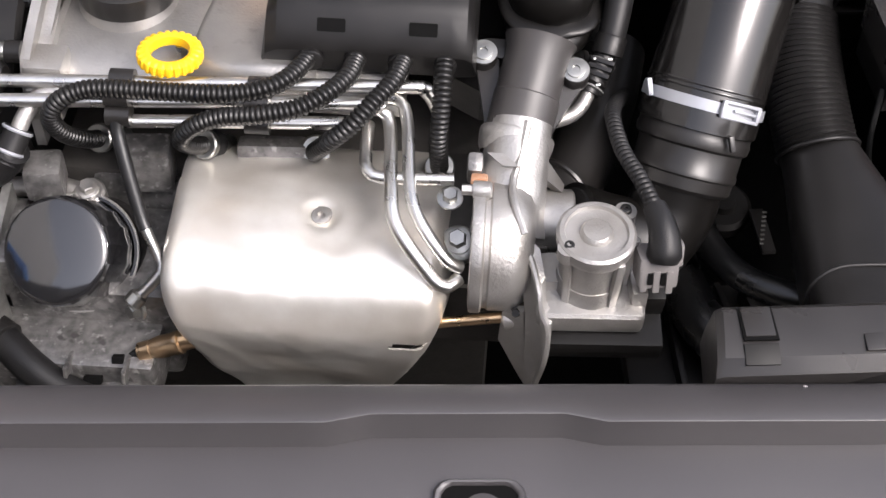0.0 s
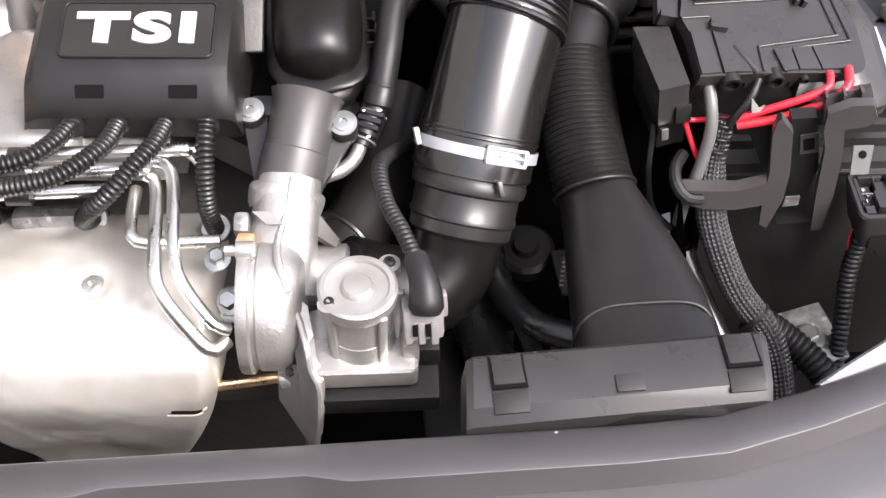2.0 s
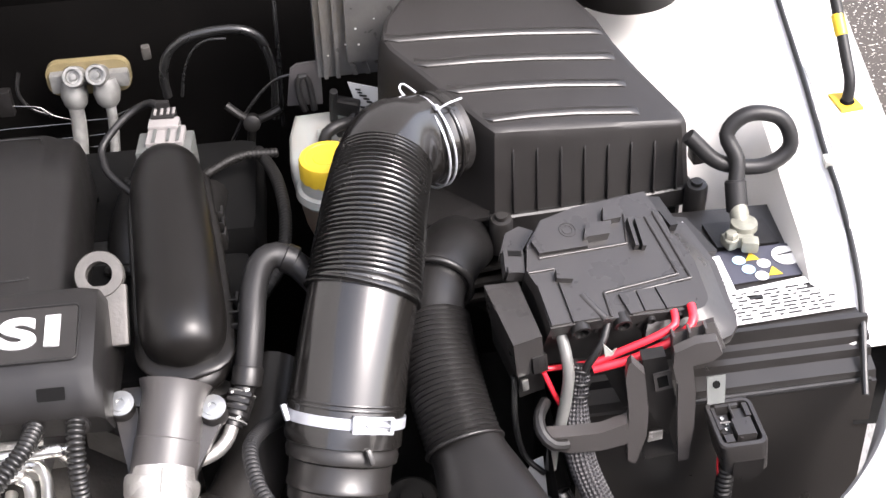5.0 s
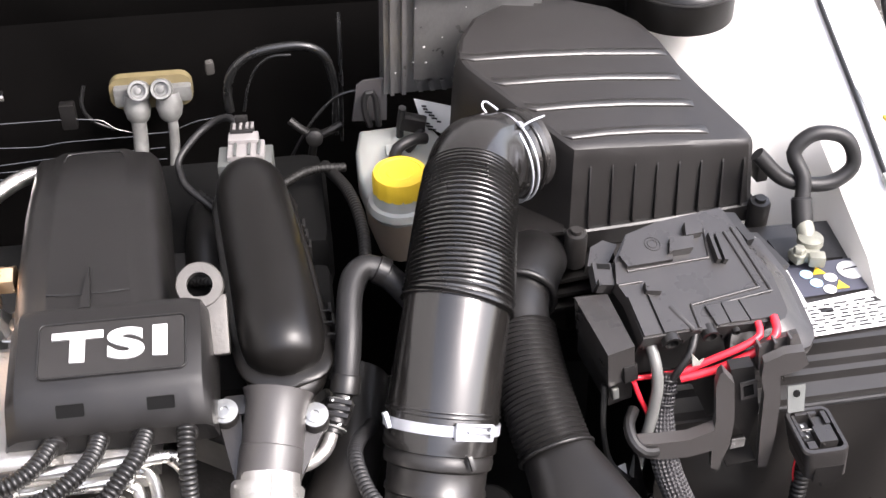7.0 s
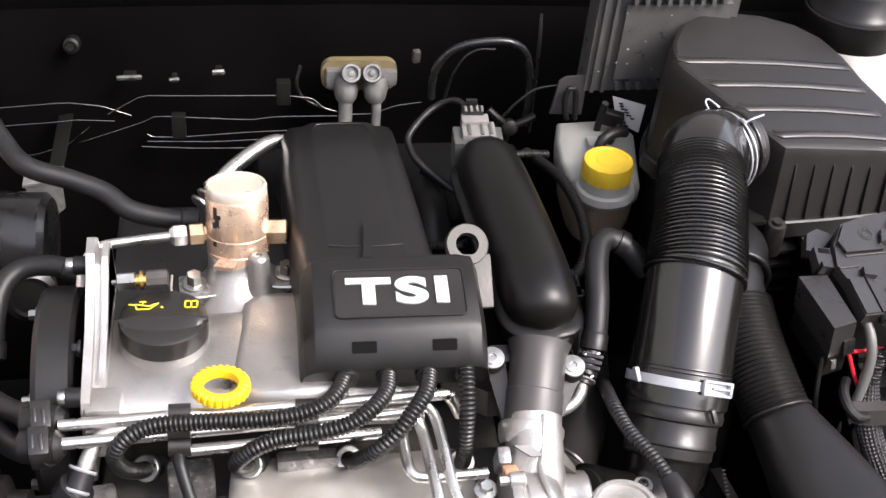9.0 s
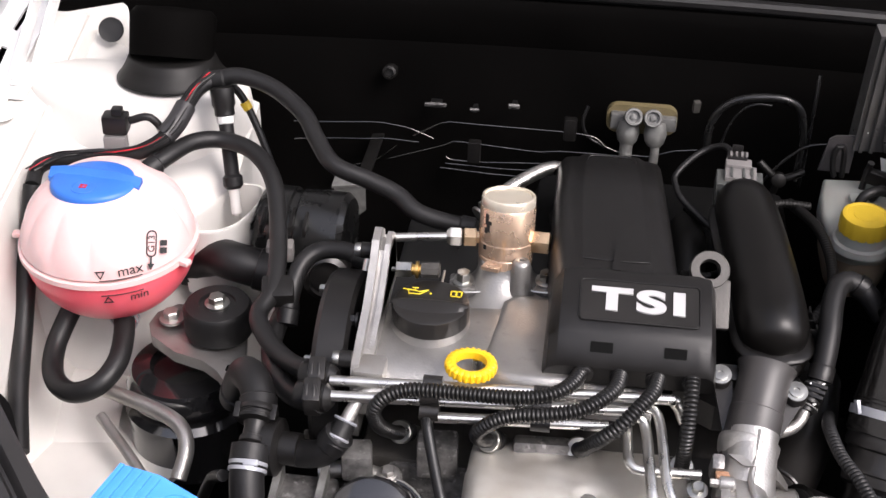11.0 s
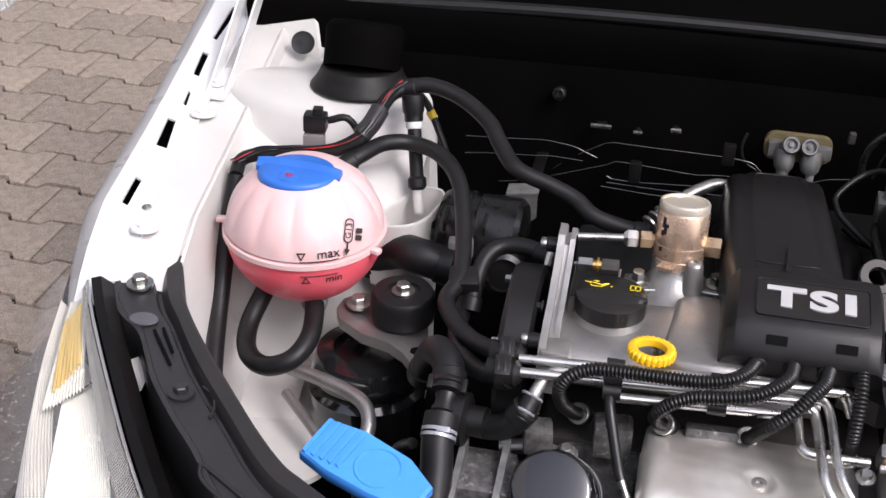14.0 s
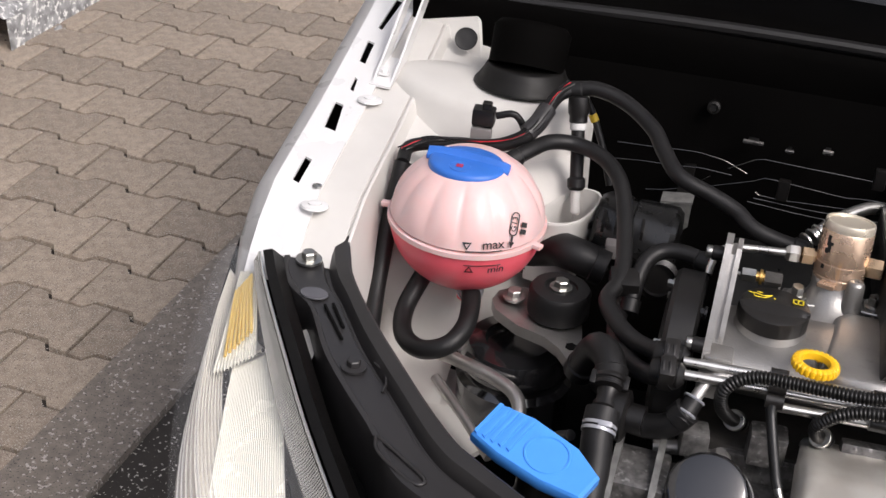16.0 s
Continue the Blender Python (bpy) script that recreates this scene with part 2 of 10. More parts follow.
def part(name, bm, material, parent, label="", angle=35):
    ob = new(name, to_mesh(name, bm, material, angle))
    ob.parent = parent
    ob.matrix_parent_inverse = Matrix.Translation(-Vector(parent.location)) if parent.type == "EMPTY" else Matrix()
    return tagged(ob, label)


def solo(name, bm, material, label, category, group="", kind="", angle=35):
    return tagged(new(name, to_mesh(name, bm, material, angle)), label, category, group, kind)


def B():
    return bmesh.new()


def bevel_sharp(bm, geom, width, seg=2, limit=25):
    edges = [e for e in geom if isinstance(e, bmesh.types.BMEdge) and len(e.link_faces) == 2 and e.calc_face_angle(0) > radians(limit)]
    if edges and width > 0:
        bmesh.ops.bevel(bm, geom=edges, offset=width, segments=seg, profile=0.6, affect="EDGES", clamp_overlap=True)


def box(bm, c, s, rot=(0, 0, 0), bev=0.0, seg=2):
    r = bmesh.ops.create_cube(bm, size=1)
    m = pose(*c, *rot) @ Matrix.Diagonal((*s, 1))
    bmesh.ops.transform(bm, matrix=m, verts=r["verts"])
    if bev:
        bevel_sharp(bm, {e for v in r["verts"] for e in v.link_edges}, bev, seg)
    return bm


def loft(bm, loops, close=True, cap=True):
    """Joins loops of points of equal count."""
    rows = [[bm.verts.new(p) for p in loop] for loop in loops]
    n = len(rows[0])
    for a, b in zip(rows, rows[1:]):
        for i in range(n if close else n - 1):
            j = (i + 1) % n
            bm.faces.new((a[i], a[j], b[j], b[i]))
    if cap and close:
        bm.faces.new(rows[0][::-1])
        bm.faces.new(rows[-1])
    return bm


def prism(bm, pts, up, bev=0.0, seg=2):
    """A closed outline of 3D points pushed along up."""
    n = len(pts)
    lo = [bm.verts.new(p) for p in pts]
    hi = [bm.verts.new(Vector(p) + Vector(up)) for p in pts]
    fs = [bm.faces.new(lo[::-1]), bm.faces.new(hi)]
    for i in range(n):
        fs.append(bm.faces.new((lo[i], lo[(i + 1) % n], hi[(i + 1) % n], hi[i])))
    if bev:
        bevel_sharp(bm, {e for f in fs for e in f.edges}, bev, seg)
    return bm


def spline(pts, step=None, n=8):
    """A smooth line through points."""
    p = [Vector(q) for q in pts]
    if len(p) == 2:
        dense = [p[0].lerp(p[1], i / 24) for i in range(25)]
    else:
        p = [p[0] * 2 - p[1]] + p + [p[-1] * 2 - p[-2]]
        dense = []
        for a, b, c, d in zip(p, p[1:], p[2:], p[3:]):
            for i in range(24):
                t = i / 24
                dense.append(0.5 * (2 * b + (c - a) * t + (2 * a - 5 * b + 4 * c - d) * t * t + (3 * b - a - 3 * c + d) * t ** 3))
        dense.append(p[-2])
    length = [0.0]
    for a, b in zip(dense, dense[1:]):
        length.append(length[-1] + (b - a).length)
    count = max(2, round(length[-1] / step)) if step else n * (len(pts) - 1)
    out, k = [], 0
    for i in range(count + 1):
        s = length[-1] * i / count
        while k < len(dense) - 2 and length[k + 1] < s:
            k += 1
        gap = length[k + 1] - length[k]
        out.append(dense[k].lerp(dense[k + 1], (s - length[k]) / gap if gap > 1e-9 else 0))
    return out


def sweep(bm, line, radius, seg=12, flat=1.0, cap=True, upref=None):
    """A round or flattened tube along a line; radius: a number or a function of the share of the way and the index."""
    t0 = (line[1] - line[0]).normalized()
    ref = Vector(upref) if upref else (V(0, 0, 1) if abs(t0.z) < 0.9 else V(1, 0, 0))
    nrm = (ref - t0 * ref.dot(t0)).normalized()
    loops = []
    for i, p in enumerate(line):
        t = (line[min(i + 1, len(line) - 1)] - line[max(i - 1, 0)]).normalized()
        nrm = (nrm - t * nrm.dot(t)).normalized()
        bi = t.cross(nrm)
        r = radius(i / (len(line) - 1), i) if callable(radius) else radius
        loops.append([p + (nrm * math.cos(a) * flat + bi * math.sin(a)) * r for a in (2 * math.pi * k / seg for k in range(seg))])
    return loft(bm, loops, cap=cap)


def pipe(bm, pts, r, seg=12, step=0.006):
    return sweep(bm, spline(pts, step), r, seg)


def ribbed(bm, pts, r, pitch=0.004, depth=0.0012, seg=14):
    """A corrugated hose."""
    line = spline(pts, pitch / 4)
    wave = (0, 0.7, 1, 0.7)
    return sweep(bm, line, lambda s, i: r - depth + depth * wave[i % 4], seg)


def lathe(bm, at, axis, profile, seg=32, cap=True):
    """Turns (radius, height) pairs about an axis at a place."""
    z = Vector(axis).normalized()
    x = (V(1, 0, 0) if abs(z.x) < 0.9 else V(0, 1, 0)).cross(z).normalized()
    y = z.cross(x)
    loops = [[Vector(at) + z * h + (x * math.cos(a) + y * math.sin(a)) * max(r, 1e-4) for a in (2 * math.pi * k / seg for k in range(seg))] for r, h in profile]
    return loft(bm, loops, cap=cap)


def torus(bm, at, axis, R, r, seg=32, rs=10, flat=1.0):
    z = Vector(axis).normalized()
    x = (V(1, 0, 0) if abs(z.x) < 0.9 else V(0, 1, 0)).cross(z).normalized()
    y = z.cross(x)
    rows = []
    for k in range(seg):
        a = 2 * math.pi * k / seg
        d = x * math.cos(a) + y * math.sin(a)
        rows.append([bm.verts.new(Vector(at) + d * (R + r * math.cos(b)) + z * r * flat * math.sin(b)) for b in (2 * math.pi * j / rs for j in range(rs))])
    for k in range(seg):
        for j in range(rs):
            bm.faces.new((rows[k][j], rows[(k + 1) % seg][j], rows[(k + 1) % seg][(j + 1) % rs], rows[k][(j + 1) % rs]))
    return bm


def hexbolt(bm, at, axis, r, h, flange=1.35):
    lathe(bm, at, axis, [(r * flange, 0), (r * flange, h * 0.25), (r * 1.1, h * 0.32)], 20)
    lathe(bm, Vector(at) + Vector(axis).normalized() * h * 0.3, axis, [(r, 0), (r, h * 0.6), (r * 0.85, h * 0.72)], 6)
    return bm


def torx(bm, at, axis, r, h):
    """A round flanged screw head with a socket."""
    lathe(bm, at, axis, [(r * 1.45, 0), (r * 1.45, h * 0.25), (r, h * 0.35), (r, h), (r * 0.8, h * 1.1), (r * 0.42, h * 1.1), (r * 0.38, h * 0.5)], 24)
    return bm


def rounded(x0, y0, x1, y1, r, n=5):
    """A rounded rectangle outline, as (x, y) pairs."""
    out = []
    for cx, cy, a0 in ((x1 - r, y1 - r, 0), (x0 + r, y1 - r, 90), (x0 + r, y0 + r, 180), (x1 - r, y0 + r, 270)):
        for i in range(n + 1):
            a = radians(a0 + 90 * i / n)
            out.append((cx + r * math.cos(a), cy + r * math.sin(a)))
    return out


def letters(name, text, m, size, depth, material, parent, label="", bold=0.0):
    """Raised or printed words with the built-in font."""
    cu = bpy.data.curves.new(name, "FONT")
    cu.body, cu.size, cu.extrude, cu.align_x, cu.align_y, cu.offset = text, size, depth, "CENTER", "CENTER", bold
    cu.space_character = 1.18 if bold else 1.0
    tmp = bpy.data.objects.new(name, cu)
    me = bpy.data.meshes.new_from_object(tmp)
    bpy.data.objects.remove(tmp)
    me.transform(m)
    me.materials.clear()
    me.materials.append(material)
    ob = new(name, me)
    ob.parent = parent
    ob.matrix_parent_inverse = Matrix.Translation(-Vector(parent.location)) if parent.type == "EMPTY" else Matrix()
    return tagged(ob, label)


def on_plane(o, ex, ey):
    """A pose whose x and y axes lie along ex and ey."""
    x = Vector(ex).normalized()
    z = x.cross(Vector(ey)).normalized()
    y = z.cross(x)
    return Matrix(((x.x, y.x, z.x, o[0]), (x.y, y.y, z.y, o[1]), (x.z, y.z, z.z, o[2]), (0, 0, 0, 1)))


# ---- ground ----
def ground():
    bm = B()
    bmesh.ops.create_grid(bm, x_segments=4, y_segments=4, size=150)
    bmesh.ops.translate(bm, verts=bm.verts, vec=(0, 0, -0.014))
    return solo("ground", bm, BED, "dark gritty sand bed under the paving", "ground", kind="structure")


ground()
PAVE = pose(-2.055, 2.24, 0, 0, 0, -3.05)


def kerb():
    th = thing("kerb", "coarse grey concrete edging strip beside the paving", "kerb", kind="structure")
    for k in range(3):
        bm = B()
        box(bm, (0.785, -3.4 + k * 2.6, -0.02), (0.176, 2.596, 0.05), bev=0.006)
        bmesh.ops.transform(bm, matrix=PAVE, verts=bm.verts)
        part("kerb_stone", bm, CONCRETE, th)
    bm = B()
    bmesh.ops.create_grid(bm, x_segments=60, y_segments=30, size=0.5)
    for v in bm.verts:
        x, y = v.co.x, v.co.y
        v.co = V(-0.68 + x * 0.7, 1.6 + y * 2.2, 0.1 + 0.14 * min(1, max(0, (-x + 0.25) * 6)) + 0.05 * noise.noise(V(x * 14, y * 44, 0)) + 0.02 * noise.noise(V(x * 50, y * 150, 3)) - (0.12 if x > 0.42 else 0))
    bmesh.ops.transform(bm, matrix=PAVE, verts=bm.verts)
    solo("rough_wall_foot", bm, RENDER, "rough pale rendered wall foot at the paving's edge", "wall", kind="structure")


kerb()


def added_walls():
    """Unseen walls added behind the camera and along the paving to block sky light."""
    bm = B()
    box(bm, (0.5, -5.0, 1.6), (14.0, 0.3, 3.4), bev=0.01)
    solo("wall_south", bm, WALLM, "added unseen wall across the yard, darkening sky and reflections", "wall", kind="structure")
    bm = B()
    box(bm, (-1.13, -1.2, 2.75), (0.2, 12.0, 5.6), bev=0.01)
    bmesh.ops.transform(bm, matrix=PAVE, verts=bm.verts)
    solo("wall_west", bm, RENDER, "added unseen rough wall beside the paving, dimming the sky there", "wall", kind="structure")


added_walls()


# ---- car body ----
def fender(name, side, label):
    """The white wing beside the bonnet opening: outer skin, slotted flange, gutter and inner panel. side: -1 or 1."""
    th = thing(name, label, "car wing")
    ys = [0.672, 0.70, 0.735, 0.79, 0.84, 0.872, 0.907, 0.966, 0.998, 1.026, 1.063, 1.1145, 1.148, 1.228, 1.3, 1.45]
    slot_sides = {6: (0.0135, -0.0037), 7: (0.017, 0.0041), 8: (0.0075, 0.0008), 9: (0.009, 0.0035), 10: (0.0146, 0.0043), 11: (0.0173, 0.0062), 12: (0.0131, 0.0055), 13: (0.0079, -0.0031)}
    holes = {3, 6, 8, 10, 12} if side < 0 else set()

    def z_of(y):
        return 0.868 + 0.155 * (y - 0.66) + 0.06 * max(0, y - 0.95) ** 1.2 - 0.42 * max(0, 0.78 - y)

    def x_in(y):
        return 0.742 + 0.045 * (y - 0.7) - 0.1 * max(0, 0.72 - y)

    def put(d, y, z):
        return V(side * d + (0.0 if side < 0 else -0.015), y, z)

    bm = B()
    loops = []
    for y in ys:
        z, x = z_of(y), x_in(y)
        drop = 0.12 * max(0, 0.76 - y)
        cut = 0.16 * max(0, 0.76 - y)
        loops.append([put(x + 0.0365, y, z - 0.0005 - drop * 0.3), put(x + 0.046 - cut, y, z - 0.004 - drop * 0.4), put(x + 0.057 - cut, y, z - 0.012 - drop * 0.6), put(x + 0.064 - cut, y, z - 0.028 - drop), put(x + 0.068 - cut, y, z - 0.08 - drop), put(x + 0.068 - cut, y, z - 0.2), put(x + 0.06 - cut, y, z - 0.45)])
    loft(bm, loops, close=False, cap=False)
    bmesh.ops.solidify(bm, geom=bm.faces[:], thickness=0.002)
    part("outer_skin", bm, WHITE, th)
    bm = B()
    prism(bm, [p + V(0, 0.001, -0.001) for p in loops[0]], (0, 0.003, 0))
    part("front_edge", bm, WHITE, th)
    bm = B()
    rows = []
    for k, y in enumerate(ys):
        o, n = slot_sides.get(k, (0.0155, 0.005))
        rows.append([bm.verts.new(put(x_in(y) + c, y + dy, z_of(y) + h)) for c, dy, h in ((0.036, 0, 0.001), (o, 0.003, 0.001), (n, -0.003, 0.001), (-0.0235 if side < 0 else -0.03, 0, 0.001 if side < 0 else -0.003))])
    for k in range(len(ys) - 1):
        for i in range(3):
            if not (i == 1 and k in holes) and not (i == 2 and ys[k] < 0.69):
                bm.faces.new((rows[k][i], rows[k][i + 1], rows[k + 1][i + 1], rows[k + 1][i]))
    low_side = bmesh.ops.extrude_face_region(bm, geom=bm.faces[:])
    bmesh.ops.translate(bm, verts=[g for g in low_side["geom"] if isinstance(g, bmesh.types.BMVert)], vec=(0, 0, -0.003))
    part("slotted_flange", bm, WHITE, th)
    # Near-black sheet painted as the shade under the slots.
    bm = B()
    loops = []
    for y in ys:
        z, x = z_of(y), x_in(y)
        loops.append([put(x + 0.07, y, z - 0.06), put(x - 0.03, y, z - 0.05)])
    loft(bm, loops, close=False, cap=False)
    part("cavity_shade", bm, DARK, th, "near-black sheet as the shade under the slots")
    bm = B()
    loops = []
    for y in ys:
        z, x = z_of(y), x_in(y)
        tower = min(1, max(0, (y - (0.84 if side < 0 else 0.93)) / 0.08))
        low = z - (0.02 - 0.014 * tower if side < 0 else 0.045)
        if side < 0:
            tw = tower * min(1, max(0.2, 1 - (y - 1.125) / 0.05))
        else:
            tw = tower
        if y < 0.69:
            continue
        if side < 0:
            # step down from the flange, flat channel, sealed gutter, then the inner wing
            row = [(0.0225, z - 0.001), (0.0232, z - 0.0045), (0.045, z - 0.005), (0.0712, z - 0.0045), (0.0722, z - 0.0085), (0.0745, z - 0.0085), (0.0757, z - 0.003), (0.079, z - 0.004), (0.086, low - 0.012 - 0.02 * (1 - tower)), (0.097 + 0.02 * tw, low - 0.02 - 0.08 * (1 - tower)), (0.1 + 0.176 * tw, low - 0.03 - 0.13 * (1 - tower)), (0.13 + 0.18 * tw, low - 0.045 - 0.16 * (1 - tower)), (0.2 + 0.12 * tw if y < 1.0 else 0.135 + 0.18 * tw, low - 0.45 + 0.24 * (1 - tower))]
        else:
            row = [(0.031, z - 0.001), (0.05, z - 0.004), (0.06, z - 0.01), (0.092 - 0.016 * (1 - tower), low + 0.012 - 0.044 * (1 - tower)), (0.115 + 0.01 * tw - 0.025 * (1 - tower), low - 0.01 - 0.09 * (1 - tower)), (0.1 + 0.176 * tw, low - 0.03 - 0.13 * (1 - tower)), (0.13 + 0.18 * tw, low - 0.045 - 0.16 * (1 - tower)), (0.135 + 0.205 * tower, low - 0.1)]
        loops.append([put(x - d, y, h) for d, h in row])
    loft(bm, loops, close=False, cap=False)
    part("inner_panel", bm, PRIMER, th, "cream-white painted inner panel", angle=35)
    for y, d in ((0.984, -0.0135), (0.762, -0.012)) if side < 0 else ():
        bm = B()
        lathe(bm, put(x_in(y) - 0.012 + d, y, z_of(y) + 0.001), (0, 0.1, 1), [(0.017, 0), (0.016, 0.002), (0.008, 0.003), (0.008, 0.005), (0.001, 0.006)], 20)
        part("welded_tab", bm, WHITE, th)
    if side > 0:
        cable = thing("bonnet_cable", "thin dark cable clipped along the white wing", "cable", (0.72, 0.95, 0.91))
        bm = B()
        pipe(bm, [V(x, y, z_of(y) + 0.003) for x, y in ((0.744, 1.25), (0.7347, 1.112), (0.7263, 0.978), (0.7173, 0.881), (0.7126, 0.819), (0.706, 0.74), (0.69, 0.66))], 0.0028, 10)
        part("sheath", bm, PAINTB, cable)
        bm = B()
        box(bm, V(0.7155, 0.868, z_of(0.868) + 0.005), (0.008, 0.014, 0.008), (0, 0, -6), 0.002)
        part("clip", bm, MILKY, cable, "milky plastic clip")
        for pts in (((0.7185, 0.873), (0.722, 0.9), (0.7195, 0.935), (0.726, 0.96), (0.727, 1.0)), ((0.7135, 0.863), (0.709, 0.845), (0.7115, 0.82), (0.706, 0.79))):
            bm = B()
            sweep(bm, spline([V(x + 0.006, y, z_of(y) + 0.0015) for x, y in pts], 0.004), 0.0009, 6)
            part("sealant_bead", bm, PRIMER, th, "thin bead of sealant")
        holder = thing("loom_holder", "yellow plastic holder with black wiring on the wing", "holder", (0.7557, 0.944, 0.92))
        bm = B()
        prism(bm, [V(x, y, z_of(y) + 0.0015) for x, y in ((0.743, 0.956), (0.763, 0.957), (0.77, 0.934), (0.749, 0.932))], (0, 0, 0.003), 0.001)
        part("plate", bm, YCAP, holder)
        bm = B()
        lathe(bm, (0.757, 0.944, z_of(0.944) + 0.0045), (0, 0, 1), [(0.007, 0), (0.006, 0.002), (0, 0.002)], 18)
        part("opening", bm, DARK, holder)
        bm = B()
        pipe(bm, [(0.757, 0.944, 0.915), (0.759, 0.95, 0.935), (0.757, 0.965, 0.955), (0.754, 0.99, 0.985), (0.75, 1.02, 1.02)], 0.0055, 12)
        part("loom", bm, RUBBER, holder)
        bm = B()
        lathe(bm, (0.7555, 0.976, 0.968), (-0.1, 0.6, 0.7), [(0.0052, 0), (0.0062, 0.001), (0.0062, 0.02), (0.0052, 0.021)], 16)
        part("tape", bm, YCAP, holder, "yellow tape band")
        return th
    bm = B()
    lathe(bm, put(0.728, 0.789, z_of(0.789) + 0.0016), (0, 0.1, 1), [(0.006, 0), (0.0055, 0.0015), (0.003, 0.002), (0.0028, -0.002), (0, -0.002)], 20)
    part("hole_rim", bm, ZINC, th, "small round hole rim")
    return th


LEFTWING = fender("fender", -1, "white painted car wing with black slots along its flange")
fender("fender", 1, "white painted car wing beside the battery")


def hinge():
    bm = B()
    for dx in (-0.012, 0.012):
        prism(bm, [(-0.728 + dx, 1.02, 0.928), (-0.728 + dx, 1.09, 0.938), (-0.722 + dx, 1.2, 1.03), (-0.722 + dx, 1.18, 1.04), (-0.726 + dx, 1.06, 0.955)], (0.003, 0, 0), 0.001)
    box(bm, (-0.728, 1.055, 0.932), (0.03, 0.075, 0.004), (8, 0, 0), 0.001)
    th = part("hinge_arm", bm, WHITE, LEFTWING, "white painted steel bonnet hinge arm")
    bm = B()
    hexbolt(bm, (-0.731, 1.045, 0.934), (0, 0, 1), 0.006, 0.008)
    part("bolt", bm, WHITE, th)


hinge()


def firewall():
    bm = B()
    loops = []
    for i in range(25):
        x = -0.72 + 1.44 * i / 24
        b = 0.02 * math.cos((x) * 2.2)
        loops.append([V(x, 1.16 + b, 0.35), V(x, 1.17 + b, 0.72), V(x, 1.195 + b, 0.80), V(x, 1.19 + b, 0.90), V(x, 1.215 + b, 0.945), V(x, 1.225 + b, 0.985)])
    loft(bm, loops, close=False, cap=False)
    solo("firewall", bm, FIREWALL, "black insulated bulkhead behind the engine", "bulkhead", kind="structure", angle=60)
    th = thing("cowl", "black plastic cowl with a rubber seal below the windscreen", "cowl", kind="structure")
    bm = B()
    loops = []
    for i in range(25):
        x = -0.74 + 1.48 * i / 24
        b = 0.03 * math.cos(x * 2.0)
        loops.append([V(x, 1.205 + b, 0.93), V(x, 1.19 + b, 0.99), V(x, 1.2 + b, 1.004), V(x, 1.225 + b, 1.005), V(x, 1.235 + b, 0.998), V(x, 1.25 + b, 1.015), V(x, 1.27 + b, 1.02), V(x, 1.5 + b, 1.06)])
    loft(bm, loops, close=False, cap=False)
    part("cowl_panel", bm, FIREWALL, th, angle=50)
    bm = B()
    pipe(bm, [(-0.62, 1.22, 1.0), (-0.3, 1.232, 1.012), (0.1, 1.236, 1.014), (0.6, 1.22, 1.008)], 0.009, 10, 0.03)
    part("seal", bm, RUBBER, th)
    # the windscreen's foot closes the bay behind
    bm = B()
    box(bm, (0, 1.75, 1.25), (1.5, 0.03, 0.9), (-58, 0, 0), 0.004)
    solo("windscreen", bm, GLOSS, "dark windscreen behind the cowl", "windscreen", kind="structure")
    bm = B()
    prism(bm, [(-0.72, 1.34, 1.07), (0.72, 1.34, 1.07), (0.62, 0.86, 1.98), (-0.62, 0.86, 1.98)], (0, 0.02, 0.02), 0.004)
    solo("open_bonnet", bm, WHITE, "white painted bonnet held open above the engine", "bonnet")
    # Added near-black sheet that stands for the shade below the engine.
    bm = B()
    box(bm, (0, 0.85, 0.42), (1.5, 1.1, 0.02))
    solo("bay_shade_floor", bm, DARK, "added near-black sheet as the shade below the engine", "undertray", kind="structure")


firewall()


def bulkhead_clips():
    for p, s, m in (((-0.238, 1.178, 0.877), (0.028, 0.004, 0.005), CASTD), ((-0.138, 1.178, 0.883), (0.014, 0.004, 0.006), CAST), ((-0.188, 1.178, 0.874), (0.012, 0.004, 0.003), CASTD)):
        th = thing("bulkhead_clip", "small bright metal clip on the black bulkhead", "clip", p, group="bulkhead clips")
        bm = B()
        box(bm, p, s, (20, 0, 4), 0.0012)
        part("plate", bm, m, th)
        bm = B()
        box(bm, V(*p) + V(0, 0.008, -0.002), (s[0] * 0.5, 0.02, 0.003), bev=0.0008)
        part("tongue", bm, PAINTB, th)
    th = thing("bulkhead_stud", "dark round stud on the black bulkhead", "stud", (-0.3, 1.18, 0.905))
    bm = B()
    lathe(bm, (-0.3, 1.21, 0.905), (0, -1, 0.3), [(0.009, 0), (0.009, 0.02), (0.006, 0.022), (0.005, 0.018), (0, 0.018)], 20)
    part("collar", bm, STRUTM, th)


bulkhead_clips()


def strut_dome(x, y, z, r):
    bm = B()
    lathe(bm, (x, y, z - 0.05), (0, 0, 1), [(r * 1.2, 0), (r * 1.2, 0.034), (r * 1.12, 0.04), (r, 0.044), (r * 0.92, 0.06), (r * 0.7, 0.076), (r * 0.3, 0.084), (0, 0.085)], 40)
    th = thing("strut_cover", "black domed rubber cover on the suspension tower", "cover", (x, y, z))
    part("dome", bm, PLEN, th, angle=60)
    bm = B()
    torus(bm, (x, y, z - 0.016), (0, 0, 1), r * 1.2, 0.0016, 40, 8)
    part("base_ring", bm, STRUTM, th)
    return th




